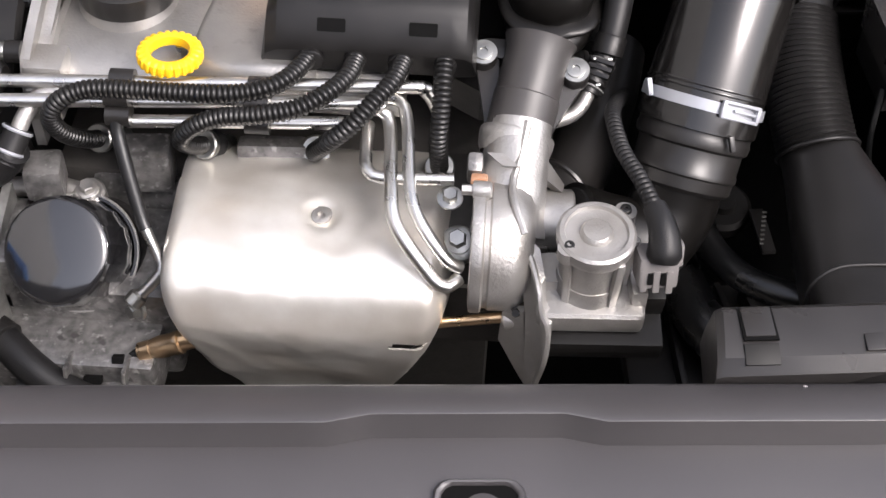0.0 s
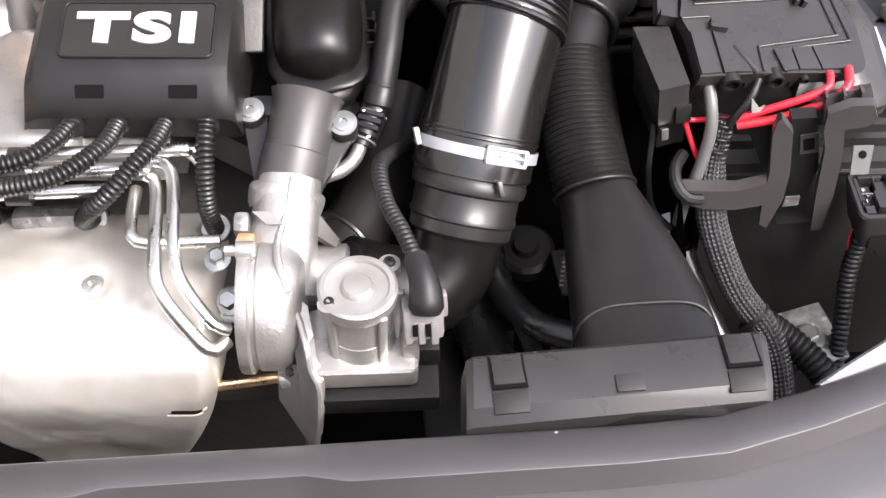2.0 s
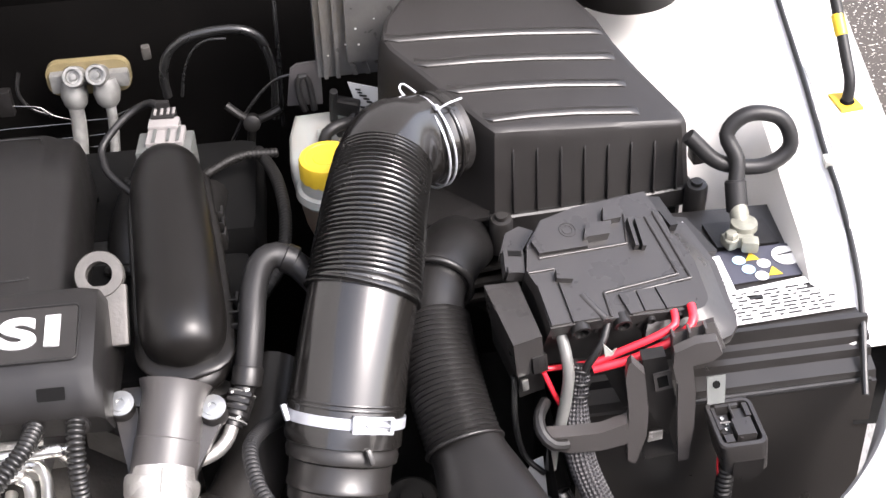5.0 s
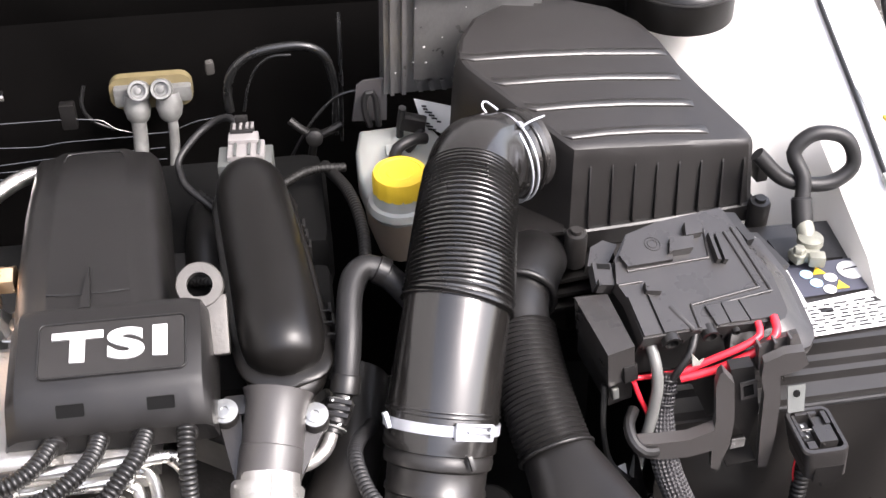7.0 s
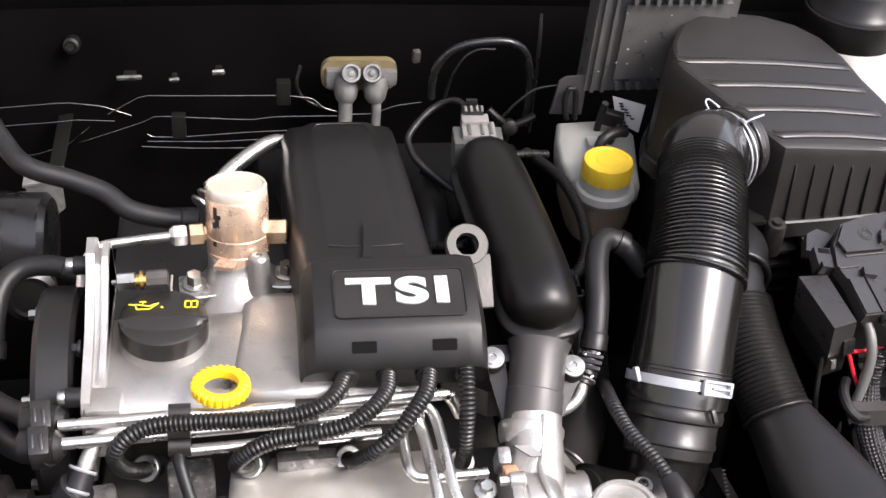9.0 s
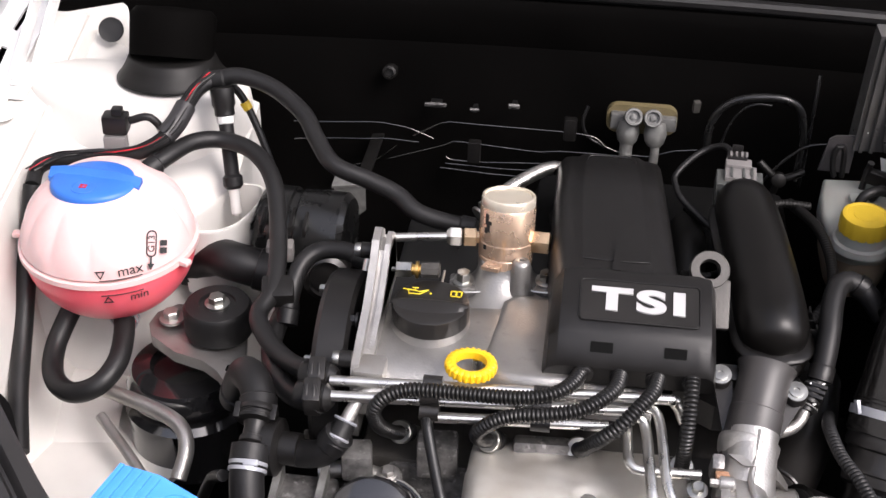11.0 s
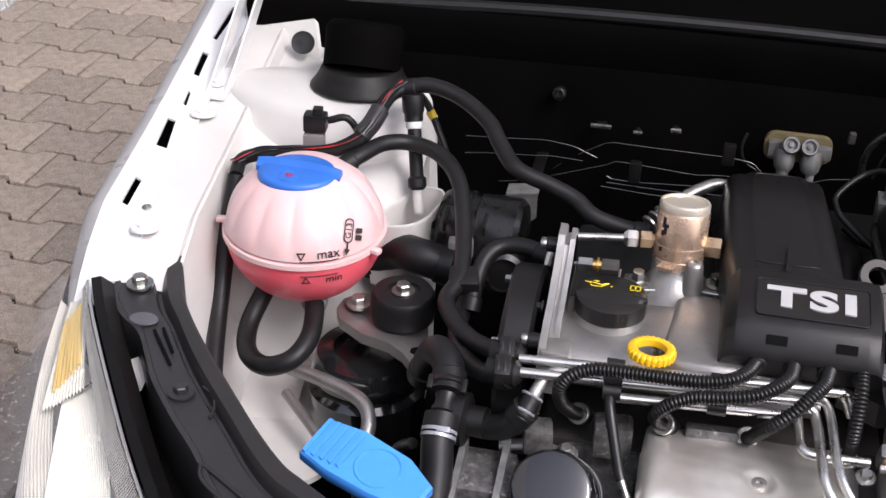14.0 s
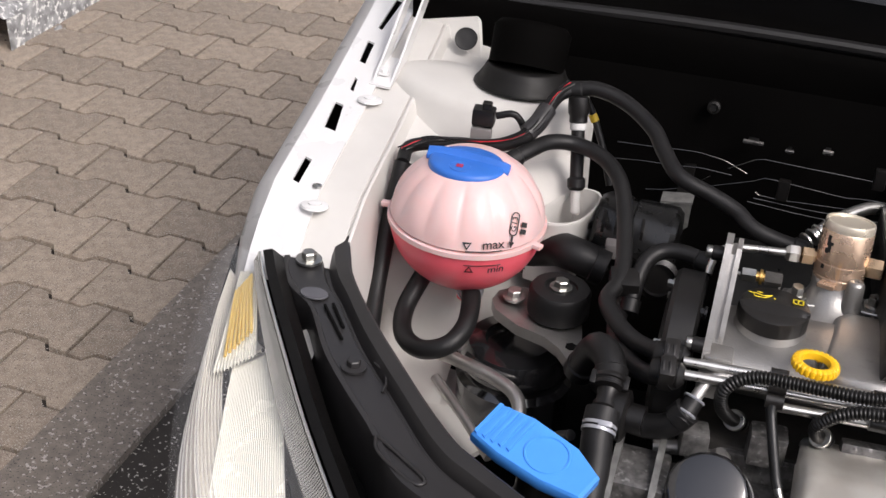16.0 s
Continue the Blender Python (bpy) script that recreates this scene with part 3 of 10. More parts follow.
def strut_tower(x, y, z):
    """White drum under the strut cover, flush with the inner wing."""
    bm = B()
    rows = []
    for rx, front, dz in ((0.108, 0.15, -0.3), (0.106, 0.147, -0.14), (0.102, 0.132, -0.075), (0.098, 0.11, -0.035), (0.095, 0.1, -0.014), (0.09, 0.094, -0.004), (0.082, 0.086, 0.0), (0.03, 0.03, 0.0)):
        rows.append([V(x + rx * (1.0 if math.cos(a) > 0 else 1.9) * math.cos(a), y + (0.04 if math.sin(a) > 0 else front) * math.sin(a), z + dz) for a in (2 * math.pi * k / 56 for k in range(56))])
    loft(bm, rows)
    part("strut_tower", bm, PRIMER, LEFTWING, "cream-white painted suspension tower", angle=50)


strut_tower(-0.548, 1.085, 0.94)


def cowl_skirt():
    """Low black strut cover on the white tower, tucked under the cowl."""
    th = thing("strut_cover", "low black plastic strut cover on the white suspension tower", "cover", (-0.548, 1.085, 0.94))
    bm = B()
    lathe(bm, (-0.548, 1.085, 0.938), (0, 0.12, 1), [(0.067, 0), (0.0665, 0.003), (0.062, 0.008), (0.056, 0.018), (0.0525, 0.026), (0.05, 0.028)], 56)
    part("skirt", bm, STRUTM, th, angle=60)
    # Neck takes the bulkhead colour with its painted deep shade.
    bm = B()
    lathe(bm, (-0.548, 1.087, 0.962), (0, 0.5, 1), [(0.0505, 0), (0.051, 0.02), (0.052, 0.05), (0.045, 0.058), (0.0, 0.06)], 56)
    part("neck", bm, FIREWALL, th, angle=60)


cowl_skirt()


def wing_floor():
    """Painted floor between the inner wing and the engine mount."""
    bm = B()
    prism(bm, [(-0.69, 0.81, 0.632), (-0.62, 0.84, 0.632), (-0.53, 0.83, 0.632), (-0.5194, 0.76, 0.632), (-0.47, 0.757, 0.632), (-0.4516, 0.731, 0.632), (-0.49, 0.66, 0.632), (-0.54, 0.60, 0.632), (-0.66, 0.66, 0.632)], (0, 0, 0.008), 0.003)
    part("wing_floor", bm, PRIMER, LEFTWING, "cream-white painted floor of the inner wing")


wing_floor()
strut_dome(0.585, 1.137, 1.0, 0.047)


def front_panel():
    """Grey lock carrier cover across the car's front, with its stepped lip."""
    th = thing("lock_carrier_cover", "matt grey plastic cover across the car's front, with a stepped lip", "panel")
    xs = [-0.45, -0.3, -0.2, -0.08, 0.0, 0.02, 0.034, 0.046, 0.06, 0.1, 0.15, 0.164, 0.178, 0.19, 0.24, 0.3, 0.36, 0.42, 0.48, 0.52, 0.57, 0.62, 0.67]
    bm = B()
    loops, under = [], []
    for x in xs:
        yb = 0.372 + 0.08 * x + 0.55 * max(0, x - 0.4) ** 1.35
        step = min(1, max(0, (x - 0.02) / 0.026)) * min(1, max(0, (0.19 - x) / 0.026))
        yl = yb - 0.039 + 0.006 * step
        loops.append([V(x, yb + 0.004, 0.82), V(x, yb, 0.857), V(x, yb - 0.004, 0.861), V(x, yl + 0.012, 0.869), V(x, yl + 0.002, 0.871), V(x, yl + 0.001, 0.8705)])
        under.append([V(x, yl + 0.001, 0.8705), V(x, yl + 0.0005, 0.86), V(x, yl - 0.002, 0.849)])
    loft(bm, loops, close=False, cap=False)
    part("upper_shelf", bm, GREY, th, angle=50)
    bm = B()
    loft(bm, under, close=False, cap=False)
    part("lip", bm, GREY, th, angle=60)
    bm = B()
    lower = []
    for p in under:
        e = p[2]
        lower.append([e + V(0, 0.006, -0.0005), e + V(0, -0.004, 0.0), e + V(0, -0.034, -0.002), e + V(0, -0.064, -0.008), e + V(0, -0.124, -0.041), e + V(0, -0.174, -0.091), e + V(0, -0.194, -0.25)])
    loft(bm, lower, close=False, cap=False)
    part("lower_shelf", bm, GREY, th, angle=60)
    bm = B()
    o = [(-0.03, -0.02), (-0.026, 0.006), (-0.0225, 0.0105), (-0.018, 0.0125), (0.018, 0.0125), (0.0225, 0.0105), (0.026, 0.006), (0.03, -0.02)]
    P = on_plane((0.1153, 0.3025, 0.846), (1, 0.08, 0), (0, 1, 0.1))
    loft(bm, [[P @ V(x * k, y * k - (1 - k) * 0.006, z) for x, y in o] for k, z in ((1.06, -0.002), (1.05, 0.003), (1.0, 0.0045), (0.93, 0.0042), (0.88, 0.002), (0.86, -0.004))], close=False, cap=False)
    part("latch_rim", bm, GREY, th, angle=50)
    bm = B()
    prism(bm, [P @ V(x * 0.9, y * 0.9, 0.0005) for x, y in o], (0, 0, 0.0006))
    part("latch_opening", bm, DARK, th, "black rimmed bonnet latch opening")
    bm = B()
    lathe(bm, P @ V(0.002, -0.008, 0.0005), (0, 0, 1), [(0.013, 0), (0.0125, 0.003), (0.008, 0.0042), (0.006, 0.002), (0, 0.002)], 28)
    part("latch_cup", bm, GREY, th, "round grey latch cup")
    random.seed(21)
    for k in range(5):
        bm = B()
        lathe(bm, (0.32 + random.uniform(-0.006, 0.006), 0.389 + random.uniform(-0.004, 0.004), 0.8612), (0, -0.3, 1), [(random.uniform(0.001, 0.0028), 0), (0.0008, 0.0005)], 7)
        part("paint_blob", bm, SMEAR, th, "pale smear")


front_panel()


def crossmember():
    th = thing("front_crossmember", "satin black steel cross rail curving from headlamp to grille, with bolts", "car frame")
    left = spline([(-0.735, 0.725, 0.846), (-0.735, 0.705, 0.843), (-0.727, 0.671, 0.842), (-0.702, 0.638, 0.842), (-0.6705, 0.611, 0.842), (-0.647, 0.573, 0.842), (-0.6235, 0.533, 0.842), (-0.5845, 0.483, 0.842), (-0.5445, 0.437, 0.842), (-0.493, 0.372, 0.842), (-0.43, 0.335, 0.845), (-0.36, 0.30, 0.85), (-0.28, 0.285, 0.85)], n=6)
    right = spline([(-0.675, 0.757, 0.856), (-0.668, 0.742, 0.854), (-0.655, 0.71, 0.852), (-0.64, 0.674, 0.852), (-0.611, 0.627, 0.852), (-0.573, 0.575, 0.852), (-0.528, 0.518, 0.852), (-0.4865, 0.4665, 0.852), (-0.45, 0.427, 0.852), (-0.428, 0.411, 0.852), (-0.39, 0.385, 0.853), (-0.35, 0.362, 0.855), (-0.28, 0.36, 0.855)], n=6)
    bm = B()
    loops = []
    for a, b in zip(left, right):
        prof = ((-0.03, -0.08), (-0.02, -0.01), (0.02, -0.001), (0.1, -0.001), (0.12, -0.003), (0.5, -0.007), (0.59, -0.008), (0.61, -0.01), (0.64, -0.0145), (0.69, -0.0145), (0.73, -0.005), (0.77, 0.0), (0.95, 0.004), (0.985, 0.003), (1.0, -0.002), (1.02, -0.09))
        loops.append([a.lerp(b, u) + V(0, 0, h) for u, h in prof])
    loft(bm, loops, close=False, cap=False)
    part("rail", bm, RAIL, th, angle=35)
    bm = B()
    hexbolt(bm, (-0.702, 0.697, 0.843), (0, 0, 1), 0.0088, 0.012, 1.75)
    part("bolt", bm, ZINC, th, "zinc-plated hex bolt")
    bm = B()
    hexbolt(bm, (-0.5855, 0.52, 0.8415), (0, 0, 1), 0.0075, 0.01, 1.8)
    part("bolt", bm, RAIL, th)
    for p, q in (((-0.6529, 0.6172), (-0.6138, 0.5629)), ((-0.6452, 0.623), (-0.6193, 0.5836))):
        bm = B()
        sweep(bm, spline([V(*p, 0.8425), V(*q, 0.8425)], 0.01), 0.0018, 8)
        part("slot", bm, DARK, th)
    bm = B()
    lathe(bm, (-0.672, 0.634, 0.8425), (0, 0, 1), [(0.0165, 0), (0.0155, 0.0015), (0.001, 0.0015)], 28)
    for v in bm.verts:
        v.co.y = 0.634 + (v.co.y - 0.634) * 0.72
    part("rubber_pad", bm, PADG, th, "oval grey pad")
    bm = B()
    lp = [V(-0.5291, 0.423, 0.8415), V(-0.5112, 0.4118, 0.8415), V(-0.4716, 0.3833, 0.8415), V(-0.4657, 0.3728, 0.8415), V(-0.478, 0.371, 0.8415), V(-0.5186, 0.3998, 0.8415), V(-0.5291, 0.423, 0.8415)]
    sweep(bm, spline(lp, 0.004), 0.0022, 8)
    part("embossed_loop", bm, RAIL, th, angle=60)
    bm = B()
    sweep(bm, spline([V(-0.568, 0.535, 0.842), V(-0.553, 0.523, 0.842), V(-0.545, 0.503, 0.842), V(-0.545, 0.49, 0.842)], 0.004), 0.0014, 8)
    part("pressed_edge", bm, RAIL, th, angle=60)
    bm = B()
    prism(bm, [(-0.684, 0.593, 0.805), (-0.667, 0.612, 0.805), (-0.652, 0.578, 0.805), (-0.648, 0.551, 0.805), (-0.667, 0.575, 0.805)], (0.004, 0.004, 0.006), 0.001)
    prism(bm, [(-0.702, 0.656, 0.805), (-0.688, 0.648, 0.805), (-0.67, 0.625, 0.805), (-0.673, 0.617, 0.805), (-0.686, 0.63, 0.805)], (0.004, 0.004, 0.006), 0.001)
    solo("body_flange", bm, PRIMER, "white body flange beside the headlamp housing", "car body")
    # Near-black sheet painted as the shade in the gap.
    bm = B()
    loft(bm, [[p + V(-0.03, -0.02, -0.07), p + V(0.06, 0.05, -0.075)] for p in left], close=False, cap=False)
    solo("front_gap_shade", bm, DARK, "near-black sheet as the shade between headlamp and cross rail", "panel", kind="structure")


crossmember()


def headlamp(side=-1):
    th = thing("headlamp", "clear headlamp with ribbed chrome reflector and amber corner", "headlamp", (-0.68, 0.5, 0.75))
    outer = spline([(-0.797, 0.69, 0.826), (-0.783, 0.6, 0.80), (-0.757, 0.49, 0.765), (-0.708, 0.37, 0.735), (-0.64, 0.27, 0.72)], n=6)
    inner = spline([(-0.757, 0.676, 0.847), (-0.7255, 0.617, 0.845), (-0.664, 0.516, 0.839), (-0.602, 0.42, 0.828), (-0.52, 0.305, 0.815)], n=6)
    low = [p + V(-0.015, -0.02, -0.14) for p in outer]
    bm = B()
    loft(bm, [[a, a.lerp(b, 0.12) + V(0, 0, 0.004), a.lerp(b, 0.5) + V(-0.01, -0.008, 0.02), b + V(-0.012, -0.006, 0.008), c] for a, b, c in zip(inner, outer, low)], close=False, cap=False)
    ob = part("lens", bm, LENS, th, "clear moulded lens", angle=70)
    ob.visible_shadow = False
    di, do = spline(inner, n=4), spline(outer, n=4)

    def across(s, u):
        i = min(int(s * (len(di) - 1)), len(di) - 2)
        w = s * (len(di) - 1) - i
        return di[i].lerp(di[i + 1], w).lerp(do[i].lerp(do[i + 1], w), u)

    def ribs(name, s0, s1, u0, u1, count, height, material, label, slant, dip=0.02):
        """Reflector field with close sharp ridges that run along the lamp."""
        b = B()
        rows = []
        for k in range(count * 3 + 1):
            u = u0 + (u1 - u0) * k / (count * 3)
            row = []
            for j in range(17):
                s = s0 + (s1 - s0) * j / 16
                q = across(min(0.999, max(0.0, s)), min(1.08, max(0.12, u + slant * (j / 16 - 0.5))))
                fall = max(0, u - 0.9) / 0.18
                row.append(q + V(-0.004 * fall, -0.004 * fall, -0.012 - dip * math.sin(min(1, u) * math.pi) - 0.07 * fall + height * (0, 1, 0.85)[k % 3]))
            rows.append(row)
        loft(b, rows, close=False, cap=False)
        part(name, b, material, th, label, angle=15)

    ribs("outer_reflector", 0.0, 1.0, 0.62, 1.08, 13, 0.006, BOWLM, "deeply ribbed bright outer reflector", -0.2)
    ribs("indicator_reflector", 0.02, 0.36, 0.14, 0.7, 13, 0.005, BOWL, "ribbed bright indicator reflector", 0.2, 0.004)
    for k in range(7):
        b = B()
        u = 0.22 + 0.06 * k
        sweep(b, [across(0.05 + 0.045 * n + 0.008 * k, u + 0.012 * n) + V(0, 0, -0.0065 - 0.004 * math.sin(u * math.pi)) for n in range(6)], 0.0021, 6)
        part("gold_rib", b, AMBER, th, "gold-tinted reflector rib", angle=60)
    ribs("main_reflector", 0.34, 1.0, 0.14, 0.76, 34, 0.0018, BOWL, "finely ribbed cream-white main reflector", 0.45, 0.012)
    bm = B()
    pts = [across(0.345, u) + V(0, 0, -0.008 - 0.012 * math.sin(u * math.pi)) for u in (0.15, 0.25, 0.35, 0.45, 0.55, 0.65)]
    sweep(bm, spline([p + V(0.0, 0.012 * math.sin(i / 5 * math.pi), 0) for i, p in enumerate(pts)], 0.004), 0.0022, 8)
    part("reflector_edge", bm, CHROME, th, angle=60)
    bm = B()
    lathe(bm, across(0.78, 0.75) + V(-0.01, -0.02, -0.03), (-0.5, -0.8, 0.2), [(0.012, 0), (0.014, 0.01), (0.016, 0.02), (0, 0.022)], 24)
    part("bulb_cover", bm, DARK, th, "dark bulb shield")
    bm = B()
    rows = []
    n = 120
    for k in range(n):
        for f, w in ((0.0, 0.003), (0.55, 0.0026), (0.7, -0.001), (0.9, -0.001)):
            q = min(0.995, (k + f) / n)
            q2 = min(0.999, q + 0.016)
            rows.append([across(q, 0.0) + V(0, 0, 0.001 + w), across(q2, 0.07) + V(0, 0, 0.0005 + w), across(q2, 0.14) + V(0, 0, -0.003 + w)])
    loft(bm, rows, close=False, cap=False)
    part("bezel", bm, CHROME, th, "finely ribbed chrome bezel", angle=15)
    bm = B()
    sweep(bm, [p + V(0.002, 0.002, 0.004) for p in inner], 0.0022, 8)
    part("bezel_edge", bm, CHROME, th, "bright bezel edge", angle=60)
    bm = B()
    loft(bm, [[a + V(0.004, 0.006, 0.006), a + V(0.014, 0.01, 0.008), a + V(0.026, 0.018, -0.006), a + V(0.03, 0.022, -0.06), a + V(0.03, 0.025, -0.3)] for a in inner], close=False, cap=False)
    bmesh.ops.solidify(bm, geom=bm.faces[:], thickness=0.003)
    part("housing", bm, BLACK, th, "black plastic housing")


headlamp()


def right_front():
    th = thing("bumper_corner", "pale painted front corner beside the battery, with a screw", "bumper")
    bm = B()
    line = spline([(0.49, 0.437, 0.852), (0.514, 0.453, 0.855), (0.56, 0.482, 0.86), (0.593, 0.5065, 0.86), (0.627, 0.53, 0.86), (0.67, 0.58, 0.86), (0.70, 0.64, 0.86)], n=6)
    loft(bm, [[p + V(-0.005, 0.008, -0.12), p + V(-0.002, 0.003, -0.004), p, p + V(0.014, -0.02, -0.002), p + V(0.02, -0.028, -0.006), p + V(0.022, -0.03, -0.012)] for p in line], close=False, cap=False)
    part("skin", bm, PALE, th, "pale grey painted edge", angle=50)
    bm = B()
    loft(bm, [[p + V(0.018, -0.026, -0.014), p + V(0.05, -0.06, -0.022), p + V(0.1, -0.11, -0.07)] for p in line], close=False, cap=False)
    part("lamp_cover", bm, LAMPGREY, th, "bluish grey lamp edge", angle=50)
    bm = B()
    hexbolt(bm, (0.615, 0.487, 0.85), (0, 0, 1), 0.006, 0.008)
    part("bolt", bm, ZINC, th)


right_front()


# ---- engine ----
def engine_cover():
    th = thing("engine_cover", "black plastic engine cover with pale raised letters", "engine cover", (0, 0.8, 0.92))
    bm = B()
    # spine of the cover, from the letters' plate to the bulkhead
    secs = []
    for y, xl, xr, zt in ((0.735, -0.062, 0.062, 0.936), (0.80, -0.066, 0.056, 0.938), (0.9, -0.07, 0.049, 0.937), (0.985, -0.07, 0.043, 0.932), (1.0, -0.068, 0.041, 0.922), (1.006, -0.066, 0.039, 0.905)):
        w = xr - xl
        secs.append([V(xl - 0.004, y, zt - 0.075), V(xl - 0.002, y, zt - 0.024), V(xl + 0.001, y, zt - 0.013), V(xl + 0.006, y, zt - 0.0065), V(xl + 0.013, y, zt - 0.005), V(xl + 0.02, y, zt - 0.0045), V(xl + 0.0265, y, zt - 0.0008), V(xl + 0.03, y, zt), V(xl + w / 2, y, zt + 0.0005), V(xr - 0.03, y, zt), V(xr - 0.0265, y, zt - 0.0008), V(xr - 0.02, y, zt - 0.0045), V(xr - 0.013, y, zt - 0.005), V(xr - 0.006, y, zt - 0.0065), V(xr - 0.001, y, zt - 0.013), V(xr + 0.002, y, zt - 0.024), V(xr + 0.004, y, zt - 0.075)])
    loft(bm, secs)
    part("spine", bm, BLACK, th, angle=60)
    bm = B()
    prism(bm, [(-0.0075, 0.742, 0.9375), (0.0015, 0.742, 0.9375), (-0.003, 0.796, 0.9375)], (0, 0, 0.0055), 0.0015)
    part("fin", bm, BLACK, th)
    bm = B()
    prof = ((0.752, 0.87), (0.752, 0.932), (0.744, 0.942), (0.735, 0.944), (0.672, 0.928), (0.664, 0.922), (0.65, 0.902), (0.648, 0.895), (0.654, 0.872))
    secs = []
    for x, k in ((-0.066, 0.3), (-0.062, 0.75), (-0.053, 0.96), (-0.04, 1.0), (0.076, 1.0), (0.088, 0.96), (0.093, 0.8), (0.096, 0.35)):
        secs.append([V(x, 0.7 + (y - 0.7) * (0.9 + 0.1 * k), 0.87 + (z - 0.87) * k) for y, z in prof])
    loft(bm, secs)
    body = part("front_body", bm, BLACK, th, angle=30)
    # the lettered plate and the two recesses lie on the sloped top
    top = on_plane((0.0205, 0.7, 0.9352), (1, 0.0, 0.0), (0, 0.063, 0.016))
    bm = B()
    prism(bm, [top @ V(x, y, 0) for x, y in rounded(-0.055, -0.024, 0.055, 0.024, 0.004)], top.to_3x3() @ V(0, 0, 0.0012), 0.0004, 1)
    part("badge_plate", bm, SATIN, body, "dark recessed badge plate")
    bm = B()
    edge = [top @ V(x, y, 0.0012) for x, y in rounded(-0.0562, -0.0252, 0.0562, 0.0252, 0.005)]
    sweep(bm, edge + edge[:2], 0.0008, 6)
    part("badge_edge", bm, BLACK, body, angle=60)
    for pts in ([(-0.0405, 0.968, 0.9325), (-0.038, 0.9775, 0.933), (-0.033, 0.98, 0.933), (-0.014, 0.981, 0.933), (0.006, 0.98, 0.933), (0.0115, 0.9775, 0.933), (0.0145, 0.968, 0.9325)], [(-0.036, 0.768, 0.9373), (-0.02, 0.766, 0.9375), (0.015, 0.766, 0.9375), (0.03, 0.768, 0.9373)]):
        bm = B()
        sweep(bm, spline(pts, 0.004), 0.0009, 6)
        part("panel_edge", bm, BLACK, th, angle=60)
    letters("lettering", "TSI", top @ pose(0, 0, 0.002) @ Matrix.Diagonal((1.62, 1.0, 1, 1)), 0.0365, 0.0008, LETTER, body, "pale grey raised letters TSI", bold=0.0017)
    front = on_plane((0.02, 0.6575, 0.9125), (1, 0, 0), (0, 0.014, 0.02))
    for x in (-0.032, 0.036):
        bm = B()
        prism(bm, [front @ V(a, b, 0) for a, b in rounded(x - 0.0105, -0.005, x + 0.0105, 0.005, 0.001, 2)], front.to_3x3() @ V(0, 0, 0.0008))
        part("vent_slot", bm, DARK, body, "dark rectangular slot")
    for x in (-0.026, 0.006, 0.039, 0.073):
        bm = B()
        lathe(bm, (x, 0.65, 0.888), (0, -0.9, 0.1), [(0.0085, -0.01), (0.0085, 0.006), (0.007, 0.007)], 16)
        part("lead_socket", bm, BLACK, body)


engine_cover()

LEADS = (
    [(-0.0274, 0.6515, 0.889), (-0.036, 0.6276, 0.891), (-0.0497, 0.6114, 0.891), (-0.0713, 0.6039, 0.889), (-0.0998, 0.6016, 0.888), (-0.1518, 0.6037, 0.886), (-0.1847, 0.6038, 0.884), (-0.2058, 0.6, 0.876), (-0.217, 0.6, 0.858), (-0.2138, 0.609, 0.833), (-0.203, 0.625, 0.812), (-0.195, 0.645, 0.796)],
    [(0.0076, 0.6426, 0.894), (0.0034, 0.62, 0.896), (-0.01, 0.6002, 0.896), (-0.0295, 0.5874, 0.892), (-0.0576, 0.5836, 0.887), (-0.0856, 0.5862, 0.88), (-0.1067, 0.5877, 0.868), (-0.1195, 0.594, 0.848), (-0.116, 0.611, 0.826), (-0.107, 0.63, 0.81)],
    [(0.0425, 0.6449, 0.893), (0.0366, 0.6197, 0.894), (0.0241, 0.6007, 0.89), (0.0093, 0.5872, 0.879), (-0.008, 0.5865, 0.861), (-0.0205, 0.602, 0.836), (-0.024, 0.624, 0.814), (-0.026, 0.642, 0.8)],
    [(0.073, 0.6431, 0.898), (0.0728, 0.626, 0.888), (0.0722, 0.613, 0.868), (0.0715, 0.608, 0.844), (0.0721, 0.614, 0.82), (0.0725, 0.625, 0.8)],
)


def leads():
    for pts in LEADS:
        th = thing("ignition_lead", "ribbed black conduit from the engine cover to a spark plug", "cable", pts[0], group="ignition leads")
        bm = B()
        ribbed(bm, pts, 0.0074, 0.004, 0.0016)
        part("conduit", bm, CONDUIT, th, angle=60)
        bm = B()
        a, b = Vector(pts[-2]), Vector(pts[-1])
        d = (b - a).normalized()
        lathe(bm, b - d * 0.004, d, [(0.009, 0), (0.0105, 0.004), (0.0105, 0.012), (0.008, 0.014)], 18)
        part("boot", bm, RUBBER, th)
        bm = B()
        lathe(bm, b - d * 0.012, d, [(0.0108, 0), (0.0118, 0.001), (0.0118, 0.006), (0.0108, 0.007)], 20)
        lathe(bm, b + d * 0.01, d, [(0.0085, 0), (0.0085, 0.006), (0.006, 0.012), (0.006, 0.02)], 16)
        part("collar", bm, ZINC, th, "bright metal collar")


leads()


